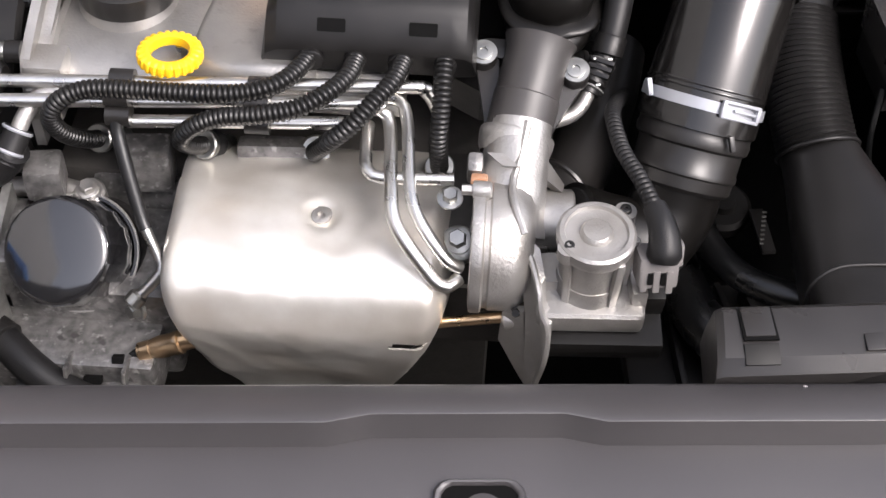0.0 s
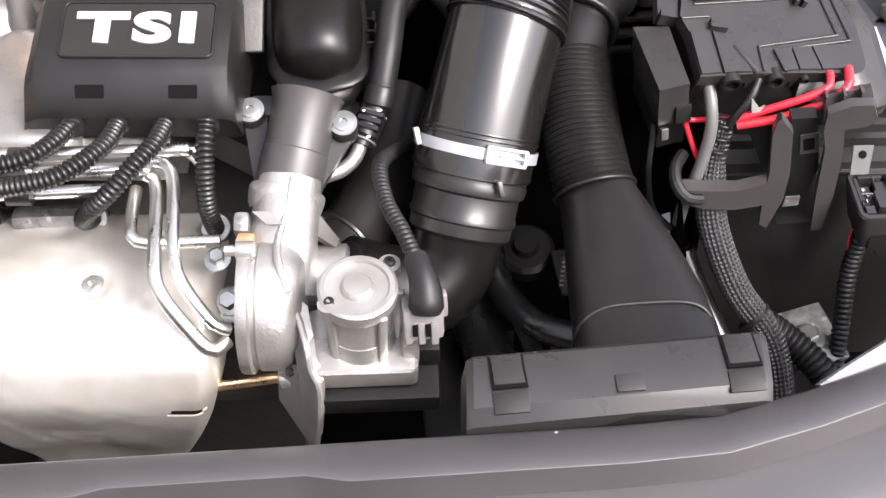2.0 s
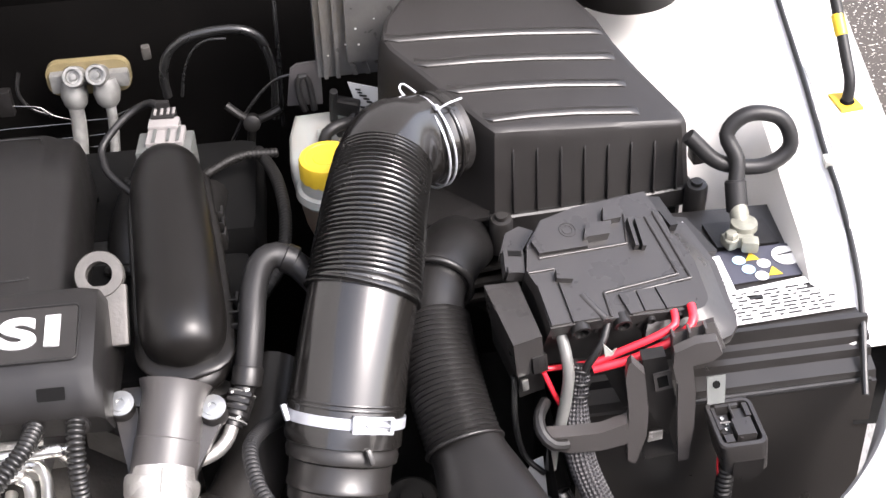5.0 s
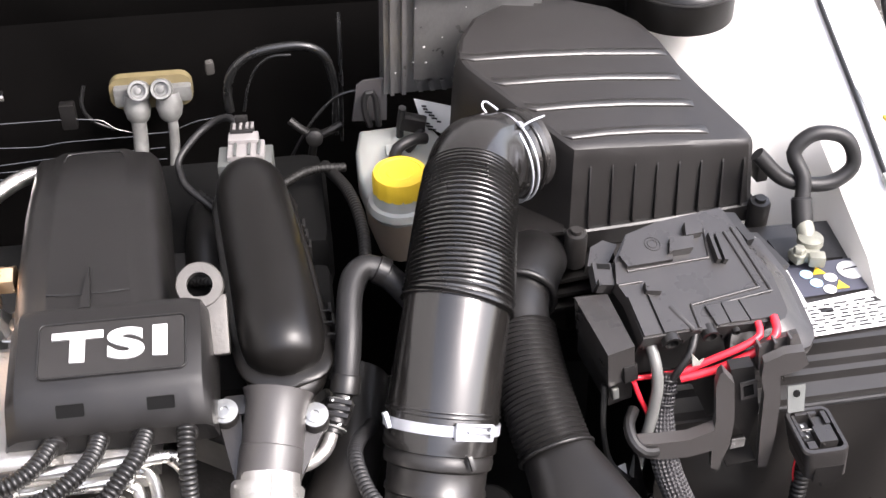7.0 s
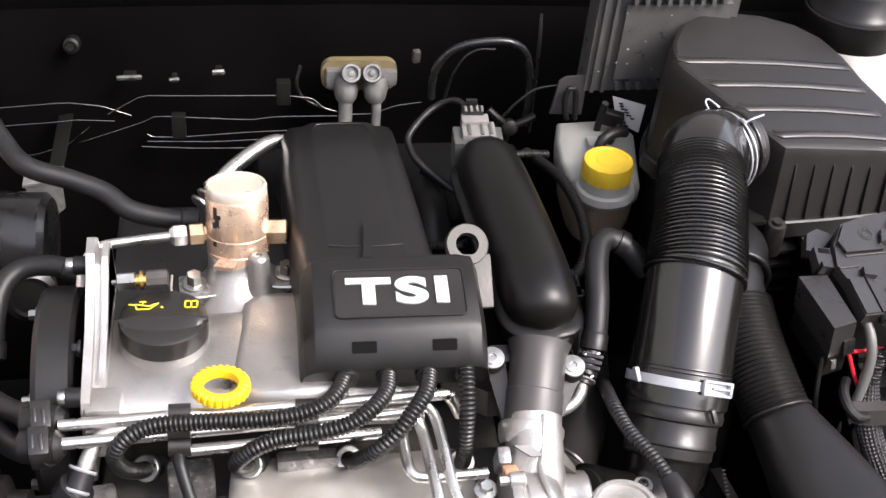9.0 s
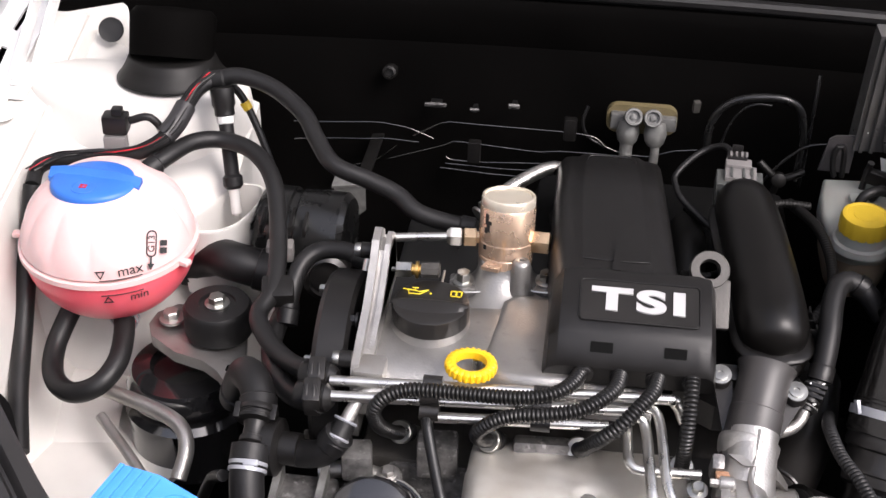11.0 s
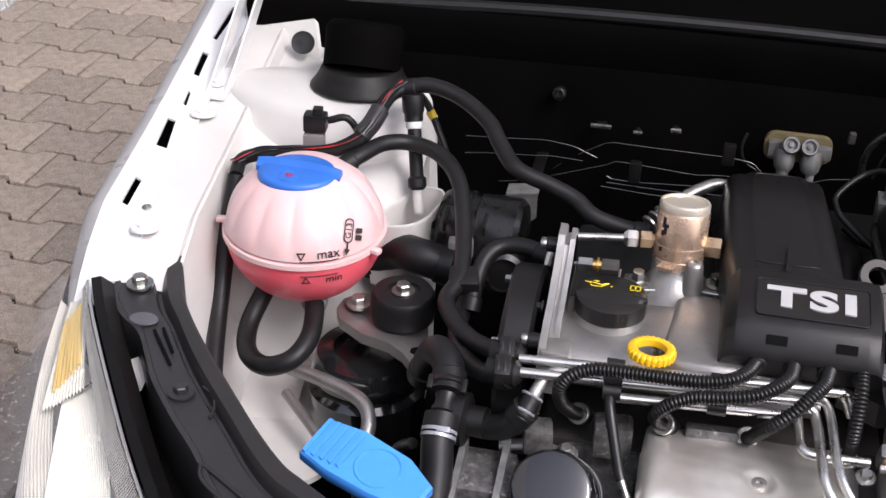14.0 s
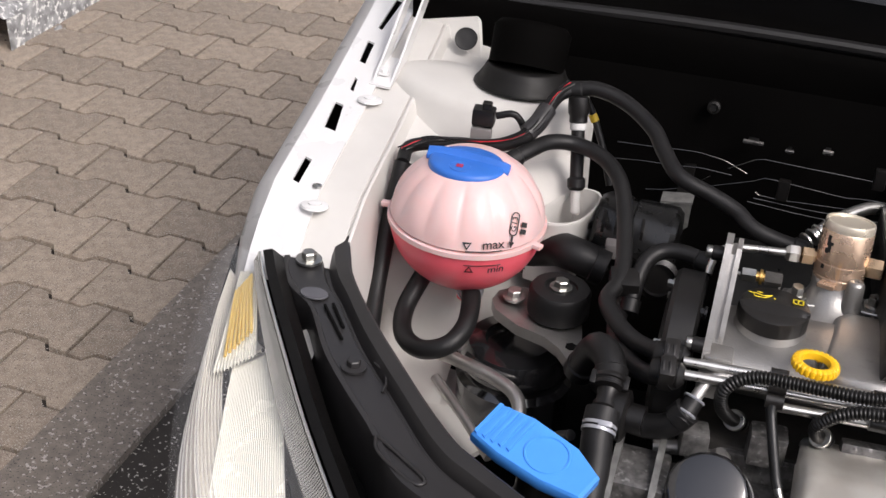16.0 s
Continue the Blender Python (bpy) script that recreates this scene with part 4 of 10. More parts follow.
def valve_cover():
    th = thing("cylinder_head_cover", "cast aluminium cylinder head cover, dull and rubbed", "engine part", (-0.14, 0.72, 0.85))
    bm = B()
    secs = []
    prof = [(0.69, 0.80), (0.672, 0.832), (0.642, 0.838), (0.634, 0.846), (0.638, 0.857), (0.654, 0.8675), (0.675, 0.8735), (0.70, 0.8755), (0.73, 0.8755), (0.752, 0.873), (0.766, 0.864), (0.774, 0.845), (0.776, 0.80)]
    for i in range(14):
        x = -0.236 + 0.276 * i / 13
        k = 0.96 if i in (0, 13) else 1.0
        rise = 0.004 * math.exp(-((x + 0.118) / 0.012) ** 2)
        secs.append([V(x, 0.71 + (y - 0.71) * k, 0.80 + (z - 0.80) * k + (rise if z > 0.85 else 0)) for y, z in prof])
    loft(bm, secs)
    part("casting", bm, HEADM, th, angle=60)
    bm = B()
    lathe(bm, (-0.1806, 0.7205, 0.868), (0, 0, 1), [(0.0425, 0), (0.0395, 0.007), (0.035, 0.018)], 40)
    part("filler_neck", bm, HEADM, th)
    # the pump's column runs out into the cover with a soft foot
    bm = B()
    rows = []
    for k in range(13):
        z = 0.862 + 0.034 * k / 12
        u = k / 12
        foot = 0.02 * (1 - u) ** 3
        loop = []
        for a in range(32):
            w = 2 * math.pi * a / 32
            rx = 0.0275 + foot * (1 + 0.3 * math.cos(w))
            ry = 0.026 + foot * (1.6 if math.sin(w) < 0 else 0.4)
            lump = 1 + 0.02 * math.sin(3 * w + 4 * u) + 0.015 * math.sin(5 * w - 7 * u)
            loop.append(V(-0.117 + rx * lump * math.cos(w), 0.811 + 0.012 * u + ry * lump * math.sin(w), z))
        rows.append(loop)
    loft(bm, rows)
    lathe(bm, (-0.0975, 0.793, 0.872), (0, 0.08, 1), [(0.015, -0.004), (0.0105, 0.012), (0.0096, 0.032), (0.0075, 0.036), (0.003, 0.0365), (0.0025, 0.034), (0, 0.034)], 20)
    part("pump_column", bm, HEADM, th, "rough cast column below the pump", angle=70)
    bm = B()
    prism(bm, [(-0.139, 0.795, 0.893), (-0.121, 0.791, 0.893), (-0.116, 0.80, 0.895), (-0.13, 0.81, 0.895)], (0, -0.001, 0.005), 0.0015)
    part("gasket_tab", bm, PUMP, th, "cream gasket tab")
    bm = B()
    loft(bm, [[V(x + (0.0035 * e if x > -0.07 else -0.0035 * e), y + (-0.004 * e if y < 0.7 else 0.005 * e), z) for x, y in ((-0.121, 0.652), (-0.116, 0.644), (-0.04, 0.644), (-0.03, 0.65), (-0.03, 0.765), (-0.036, 0.773), (-0.098, 0.773), (-0.108, 0.762))] for z, e in ((0.85, 2.0), (0.866, 1.6), (0.875, 1.0), (0.8795, 0.3), (0.881, -1.0))])
    part("raised_cover", bm, HEADM, th, "smooth raised cover section", angle=60)
    # rear half of the head, shade put into its black, and the block below
    bm = B()
    box(bm, (-0.07, 0.885, 0.795), (0.34, 0.2, 0.08), bev=0.01)
    part("head_rear", bm, PAINTB, th, "rear half in black, its shade put into the colour")
    bm = B()
    box(bm, (-0.06, 0.735, 0.62), (0.36, 0.2, 0.3), bev=0.01)
    part("block", bm, EYEM, th, "dark grey engine block")
    bm = B()
    box(bm, (-0.06, 0.665, 0.74), (0.3, 0.07, 0.05), bev=0.008)
    part("plug_shelf", bm, CASTD, th)
    # end plate: two thin flanges with a groove, a foot block and bolts
    bm = B()
    side = [(0.628, 0.80), (0.628, 0.862), (0.637, 0.88), (0.66, 0.889), (0.70, 0.902), (0.742, 0.928), (0.758, 0.943), (0.776, 0.947), (0.79, 0.936), (0.798, 0.89), (0.81, 0.80)]
    prism(bm, [(-0.2375, y, z) for y, z in side], (-0.0075, 0, 0), 0.0018)
    prism(bm, [(-0.2265, y, z - 0.004) for y, z in side[3:10]], (-0.0055, 0, 0), 0.0015)
    prism(bm, [(-0.2265, y, z - 0.012) for y, z in side[2:10]], (-0.0115, 0, 0))
    box(bm, (-0.228, 0.645, 0.868), (0.03, 0.03, 0.02), (0, 0, 0), 0.004)
    box(bm, (-0.23, 0.634, 0.845), (0.026, 0.02, 0.03), (0, 0, 0), 0.004)
    part("end_plate", bm, CAST, th, "upright cast end plate with twin flanges", angle=30)
    for p in ((-0.249, 0.645, 0.88), (-0.249, 0.765, 0.925)):
        bm = B()
        lathe(bm, p, (-1, 0, 0), [(0.0085, -0.004), (0.0085, 0.008), (0.0065, 0.0085)], 16)
        part("bolt_sleeve", bm, BLACK, th, "black sleeve")
        bm = B()
        lathe(bm, V(*p) - V(0.0085, 0, 0), (-1, 0, 0), [(0.007, 0), (0.0075, 0.001), (0.007, 0.006), (0.003, 0.007), (0, 0.005)], 12)
        part("bolt", bm, ZINC, th)
    bm = B()
    hexbolt(bm, (-0.249, 0.70, 0.885), (-1, 0, 0), 0.006, 0.01)
    part("bolt", bm, PAINTB, th)
    for x, y in ((-0.157, 0.80), (-0.072, 0.812)):
        bm = B()
        box(bm, (x, y, 0.862), (0.03, 0.034, 0.02), (0, 0, 4), 0.004)
        part("bolt_seat", bm, CASTD, th)
        bm = B()
        hexbolt(bm, (x, y, 0.872), (0, -0.1, 1), 0.0075, 0.014, 1.5)
        part("bolt", bm, ZINC, th)
        bm = B()
        pipe(bm, [(x - 0.02, y - 0.0, 0.884), (x - 0.019, y - 0.02, 0.877), (x, y - 0.024, 0.876), (x + 0.02, y - 0.022, 0.877)], 0.0014, 6)
        part("wire_clip", bm, ZINC, th)


valve_cover()


def oil_cap():
    cx, cy, cz = -0.1806, 0.7205, 0.8805
    th = thing("oil_filler_cap", "black ribbed oil filler cap with yellow symbols", "cap", (cx, cy, cz))
    bm = B()
    lathe(bm, (cx, cy, cz), (0, 0, 1), [(0.035, 0.0), (0.038, 0.002), (0.0385, 0.005), (0.0385, 0.016), (0.0375, 0.0195), (0.0345, 0.0212), (0.0, 0.0222)], 72)
    for k, v in enumerate(bm.verts):
        d = V(v.co.x - cx, v.co.y - cy, 0)
        if d.length > 0.0383 and (k % 72) % 4 < 2:
            v.co -= d * 0.014
    part("body", bm, SATIN, th)
    # lens-shaped grip: straight sharp rear edge, curved front slope
    bm = B()
    rows = []
    for i in range(17):
        u = -1 + i / 8
        w = math.sqrt(max(0.0, 1 - u * u))
        x = cx + 0.0375 * u
        y = cy - 0.004
        rows.append([V(x, y + 0.0016, cz + 0.019), V(x, y + 0.001, cz + 0.0222 + 0.0032 * w), V(x, y - 0.001, cz + 0.0228 + 0.0038 * w), V(x, y - 0.003 - 0.004 * w, cz + 0.022 + 0.003 * w), V(x, y - 0.003 - 0.014 * w, cz + 0.0195 + 0.0018 * w), V(x, y - 0.003 - 0.0155 * w, cz + 0.018)])
    loft(bm, rows)
    part("grip_ridge", bm, SATIN, th, angle=40)
    z = cz + 0.0224
    bm = B()
    can = [(-0.0245, 0.0155), (-0.023, 0.0085), (-0.0125, 0.0085), (-0.0045, 0.0165), (-0.013, 0.0125), (-0.0245, 0.0155)]
    for p, q in list(zip(can, can[1:])) + [((-0.03, 0.0155), (-0.0245, 0.0145)), ((-0.021, 0.0185), (-0.015, 0.0185)), ((-0.018, 0.0185), (-0.018, 0.0145))]:
        sweep(bm, [V(cx + p[0], cy + p[1], z), V(cx + q[0], cy + q[1], z)], 0.00065, 6)
    lathe(bm, (cx - 0.0015, cy + 0.0105, z), (0, 0, 1), [(0.0012, 0), (0.0012, 0.0005)], 10)
    part("oil_can_symbol", bm, YMARK, th, "yellow printed oil can")
    bm = B()
    for a, b, c, d in ((0.0176, 0.0085, 0.0296, 0.0098), (0.0176, 0.0085, 0.0191, 0.0185), (0.0281, 0.0085, 0.0296, 0.0185), (0.0176, 0.0172, 0.0296, 0.0185), (0.0228, 0.0085, 0.0244, 0.0185)):
        prism(bm, [(cx + a, cy + b, z - 0.0003), (cx + c, cy + b, z - 0.0003), (cx + c, cy + d, z - 0.0003), (cx + a, cy + d, z - 0.0003)], (0, 0, 0.0008))
    part("book_symbol", bm, YMARK, th, "yellow printed handbook sign")


oil_cap()


def dipstick():
    th = thing("dipstick", "yellow plastic dipstick ring with a notched rim", "dipstick", (-0.131, 0.638, 0.885))
    bm = B()
    ax = V(0.03, 0.05, 1.0).normalized()
    u = ax.orthogonal().normalized()
    w = ax.cross(u)
    o = V(-0.1316, 0.6425, 0.8895)
    rows = []
    for k in range(125):
        a = 2 * math.pi * k / 125
        d = u * math.cos(a) + w * math.sin(a)
        g = 1.0 if k % 5 < 3 else 0.0
        prof = ((0.0148, -0.004), (0.0143, 0.0), (0.015, 0.0035), (0.018, 0.0048), (0.0208, 0.0038 + 0.001 * g), (0.0228 + 0.0012 * g, 0.0018 + 0.0012 * g), (0.0235 + 0.0016 * g, -0.001), (0.0231 + 0.0014 * g, -0.0045), (0.02, -0.0054))
        rows.append([o + d * r + ax * h for r, h in prof])
    n = len(rows[0])
    vs = [[bm.verts.new(p) for p in r] for r in rows]
    for i in range(125):
        for j in range(n):
            bm.faces.new((vs[i][j], vs[(i + 1) % 125][j], vs[(i + 1) % 125][(j + 1) % n], vs[i][(j + 1) % n]))
    bmesh.ops.recalc_face_normals(bm, faces=bm.faces[:])
    part("ring", bm, YELLOW, th, angle=30)
    bm = B()
    pipe(bm, [(-0.128, 0.66, 0.884), (-0.128, 0.668, 0.83)], 0.004)
    part("tube", bm, STEEL, th)


dipstick()


def fuel_pump():
    th = thing("fuel_pump", "copper-tinted high pressure fuel pump on the head cover", "pump", (-0.117, 0.83, 0.9))
    up = V(0, 0.18, 1).normalized()
    o = V(-0.1165, 0.8265, 0.9)
    bm = B()
    lathe(bm, o, up, [(0.025, -0.02), (0.0283, -0.016), (0.0285, -0.004), (0.0278, -0.0032), (0.0278, -0.0018), (0.0287, -0.001), (0.0287, 0.012), (0.0281, 0.0126), (0.0281, 0.0138), (0.0287, 0.0144), (0.0287, 0.0495), (0.0278, 0.051)], 56, cap=False)
    part("canister", bm, PUMP, th, "copper-tinted canister")
    bm = B()
    lathe(bm, o, up, [(0.0278, 0.0505), (0.028, 0.052), (0.028, 0.0585), (0.0272, 0.0605), (0.0258, 0.061), (0.0245, 0.0605), (0.024, 0.0588), (0.012, 0.0592), (0, 0.0592)], 56)
    part("end_cap", bm, PUMPTOP, th, "cream metal end cap with a rolled rim")
    for a, h, w in ((228, 0.04, 0.006), (232, 0.031, 0.004), (226, 0.028, 0.003), (236, 0.037, 0.002), (225, 0.009, 0.0025)):
        d = V(math.cos(radians(a)), math.sin(radians(a)), 0)
        d = (d - up * d.dot(up)).normalized()
        s = up.cross(d)
        q = o + up * h + d * 0.0286
        bm = B()
        prism(bm, [q + s * x + up * y for x, y in ((-0.0022, -w), (0.0022, -w), (0.0022, w), (-0.0022, w))], d * 0.0003)
        part("print_bar", bm, INK, th, "dark print bar")
    bm = B()
    lathe(bm, (-0.144, 0.828, 0.911), (-1, -0.1, 0), [(0.007, -0.01), (0.007, 0.003), (0.0105, 0.004), (0.0105, 0.016), (0.008, 0.0175)], 6)
    part("union", bm, BRASS, th, "yellowed hexagon union")
    bm = B()
    lathe(bm, (-0.092, 0.828, 0.911), (1, -0.02, 0), [(0.009, -0.008), (0.0125, 0.002), (0.0125, 0.02), (0.008, 0.022)], 6)
    part("union", bm, BRASS, th, "yellowed hexagon unions")
    bm = B()
    lathe(bm, (-0.1625, 0.826, 0.911), (-1, -0.1, 0), [(0.009, 0), (0.0105, 0.002), (0.0105, 0.012), (0.007, 0.016)], 6)
    part("pipe_nut", bm, STEEL, th)
    bm = B()
    pipe(bm, [(-0.176, 0.8245, 0.911), (-0.215, 0.8205, 0.909), (-0.242, 0.815, 0.907), (-0.254, 0.80, 0.899), (-0.257, 0.785, 0.885)], 0.0046)
    part("fuel_pipe", bm, STEEL, th, "bright steel pipe")
    th = thing("pressure_sensor", "small brass pressure sensor with a dark hexagon body", "sensor", (-0.2, 0.76, 0.905))
    bm = B()
    lathe(bm, (-0.2225, 0.764, 0.906), (1, 0.05, 0.02), [(0.0025, -0.008), (0.0025, 0), (0.0085, 0.001), (0.0085, 0.016), (0.0065, 0.017)], 6)
    part("body", bm, ZINC, th)
    bm = B()
    lathe(bm, (-0.2055, 0.765, 0.9065), (1, 0.05, 0.02), [(0.0055, 0), (0.0055, 0.003), (0.0088, 0.0035), (0.0088, 0.0065), (0.0055, 0.007), (0.0055, 0.009)], 20)
    part("collar", bm, GILT, th, "bright brass collar")
    bm = B()
    lathe(bm, (-0.1965, 0.7655, 0.9068), (1, 0.05, 0.02), [(0.0082, 0), (0.0082, 0.018), (0.006, 0.019)], 8)
    part("plug", bm, EYEM, th)


fuel_pump()


def rails():
    spans = (((-0.262, 0.621, 0.872), (0.03, 0.634, 0.876), (0.058, 0.637, 0.872), (0.07, 0.637, 0.85)), ((-0.258, 0.606, 0.866), (0.0, 0.622, 0.868), (0.028, 0.622, 0.862), (0.035, 0.612, 0.855), (0.04, 0.56, 0.848), (0.046, 0.53, 0.838), (0.072, 0.508, 0.812), (0.084, 0.503, 0.805), (0.093, 0.512, 0.805)), ((-0.16, 0.604, 0.854), (-0.08, 0.609, 0.855), (0.0, 0.614, 0.855)))
    for pts in spans:
        bm = B()
        pipe(bm, pts, 0.0052)
        solo("coolant_pipe", bm, STEEL, "bright steel coolant pipe along the engine's front", "pipe", "coolant pipes")
    for pts in (((0.0, 0.628, 0.862), (0.036, 0.63, 0.868), (0.047, 0.617, 0.862), (0.0535, 0.56, 0.85), (0.062, 0.535, 0.84), (0.083, 0.516, 0.82), (0.094, 0.516, 0.812)), ((0.018, 0.62, 0.85), (0.019, 0.59, 0.85), (0.022, 0.573, 0.848), (0.034, 0.569, 0.846), (0.085, 0.572, 0.845))):
        bm = B()
        pipe(bm, pts, 0.0048)
        solo("turbo_pipe", bm, STEEL, "bright bent steel pipe over the heat shield", "pipe", "turbo pipes")
    for x in (-0.165, -0.062):
        th = thing("pipe_clip", "black plastic clip holding the pipes and leads", "clip", (x, 0.61, 0.87), group="pipe clips")
        for y, z in ((0.625, 0.876), (0.606, 0.878), (0.602, 0.862)):
            bm = B()
            lathe(bm, (x - 0.009, y, z), (1, 0, 0), [(0.0065, 0), (0.0085, 0.0), (0.0085, 0.018), (0.0065, 0.018)], 16)
            part("loop", bm, SATIN, th)
    th = thing("dipstick_tube", "dark bent steel tube beside the oil filter", "pipe", (-0.165, 0.598, 0.86))
    bm = B()
    pipe(bm, [(-0.1665, 0.598, 0.86), (-0.166, 0.594, 0.853), (-0.1586, 0.5774, 0.83), (-0.1481, 0.5573, 0.80), (-0.1445, 0.552, 0.793)], 0.0055)
    part("tube", bm, PAINTB, th)
    bm = B()
    pipe(bm, [(-0.1455, 0.553, 0.795), (-0.1428, 0.5496, 0.79), (-0.133, 0.5378, 0.772), (-0.1337, 0.5325, 0.765), (-0.1429, 0.5262, 0.755), (-0.1525, 0.5209, 0.747)], 0.0042)
    part("lower_tube", bm, STEEL, th)
    bm = B()
    lathe(bm, (-0.1525, 0.5209, 0.747), (-0.6, -0.5, -0.5), [(0.005, -0.006), (0.0075, -0.004), (0.0075, 0.004), (0.005, 0.006)], 16)
    hexbolt(bm, (-0.15, 0.52, 0.736), (-0.6, -0.6, 0.3), 0.006, 0.01)
    part("banjo_bolt", bm, ZINC, th)


rails()


def heat_shield():
    th = thing("heat_shield", "stamped steel heat shield over the exhaust manifold, heat-stained", "heat shield", (-0.02, 0.56, 0.8))
    prof = ((0.672, 0.765), (0.658, 0.785), (0.642, 0.796), (0.61, 0.804), (0.565, 0.809), (0.532, 0.806), (0.512, 0.798), (0.4985, 0.783), (0.494, 0.762), (0.497, 0.735), (0.508, 0.70), (0.524, 0.655), (0.54, 0.61))
    line = [(p.y, p.z) for p in spline([(0, *p) for p in prof], 0.004)]
    tang = []
    for i in range(len(line)):
        a, b = line[max(0, i - 5)], line[min(len(line) - 1, i + 5)]
        d = math.hypot(b[0] - a[0], b[1] - a[1])
        tang.append(((b[0] - a[0]) / d, (b[1] - a[1]) / d))
    bm = B()
    loops = []
    for (y, z), (ty, tz) in zip(line, tang):
        fall = max(0, 0.795 - z) if y < 0.6 else 0
        w = 0.107 - 0.036 * (fall / 0.15) ** 1.7
        if y > 0.6:
            w = 0.106 - 0.003 * (y - 0.6) / 0.05
        row = []
        for k in range(81):
            u = -1 + k / 40
            e = max(0, (abs(u) - (0.84 if y < 0.6 else 0.88)) / (0.16 if y < 0.6 else 0.12))
            dip = (0.026 - 0.02 * min(1, max(0, (y - 0.565) / 0.06))) * (1 - math.sqrt(max(0, 1 - e * e)))
            x = -0.0215 - 0.018 * fall + w * u
            dent = 0.006 * max(0, 1 - ((x + 0.013) ** 2 + (y - 0.564) ** 2) / 0.0003)
            dent += 0.003 * max(0, 1 - ((x + 0.005) ** 2 + (y - 0.545) ** 2) / 0.0009) ** 2
            dent += 0.004 * max(0, 1 - ((x + 0.115) ** 2 + (y - 0.628) ** 2) / 0.00018) ** 2
            dent += 0.0022 * noise.noise(V(x * 22, y * 22, z * 22)) + 0.0007 * noise.noise(V(x * 70, y * 70, z * 70))
            row.append(V(x, y - tz * (dip + dent), z + ty * (dip + dent)))
        loops.append(row)
    loft(bm, loops, close=False, cap=False)
    # notch for the rod at the front corner
    gone = []
    for f in bm.faces:
        m = f.calc_center_median()
        if m.y < 0.53 and ((m.x - 0.057 - 0.9 * (m.z - 0.742)) / 0.013) ** 2 + ((m.z - 0.742) / 0.0055) ** 2 < 1:
            gone.append(f)
    bmesh.ops.delete(bm, geom=gone, context="FACES")
    bmesh.ops.solidify(bm, geom=bm.faces[:], thickness=0.0015)
    part("shell", bm, SHIELD, th, angle=60)
    bm = B()
    torx(bm, (-0.013, 0.564, 0.8035), (0, -0.15, 1), 0.0072, 0.0045)
    part("screw", bm, CAST, th)


heat_shield()


def oil_filter():
    th = thing("oil_filter", "glossy black oil filter canister", "filter", (-0.208, 0.57, 0.735))
    base = V(-0.2066, 0.5752, 0.735)
    ax = V(-0.09, -0.65, 0.75).normalized()
    bm = B()
    lathe(bm, base, ax, [(0.042, -0.02), (0.0432, 0.004), (0.0432, 0.05), (0.0424, 0.0555), (0.041, 0.0585), (0.039, 0.0595)], 18, cap=False)
    part("can", bm, FILTERM, th, angle=15)
    bm = B()
    lathe(bm, base, ax, [(0.041, 0.058), (0.04, 0.0598), (0.037, 0.0608), (0.03, 0.0622), (0.02, 0.0634), (0.01, 0.064), (0, 0.0641)], 54)
    part("domed_end", bm, FILTERM, th, angle=60)
    bm = B()
    lathe(bm, base, ax, [(0.047, -0.03), (0.0475, -0.004), (0.0475, 0.006), (0.0465, 0.0075), (0.0438, 0.0078), (0.0435, -0.004)], 54, cap=False)
    part("seat", bm, GLOSS, th, "black seat ring")
    bm = B()
    torus(bm, base + ax * 0.0072, ax, 0.0468, 0.0011, 54, 6)
    part("seat_rim", bm, CAST, th, "thin bright machined rim")


oil_filter()


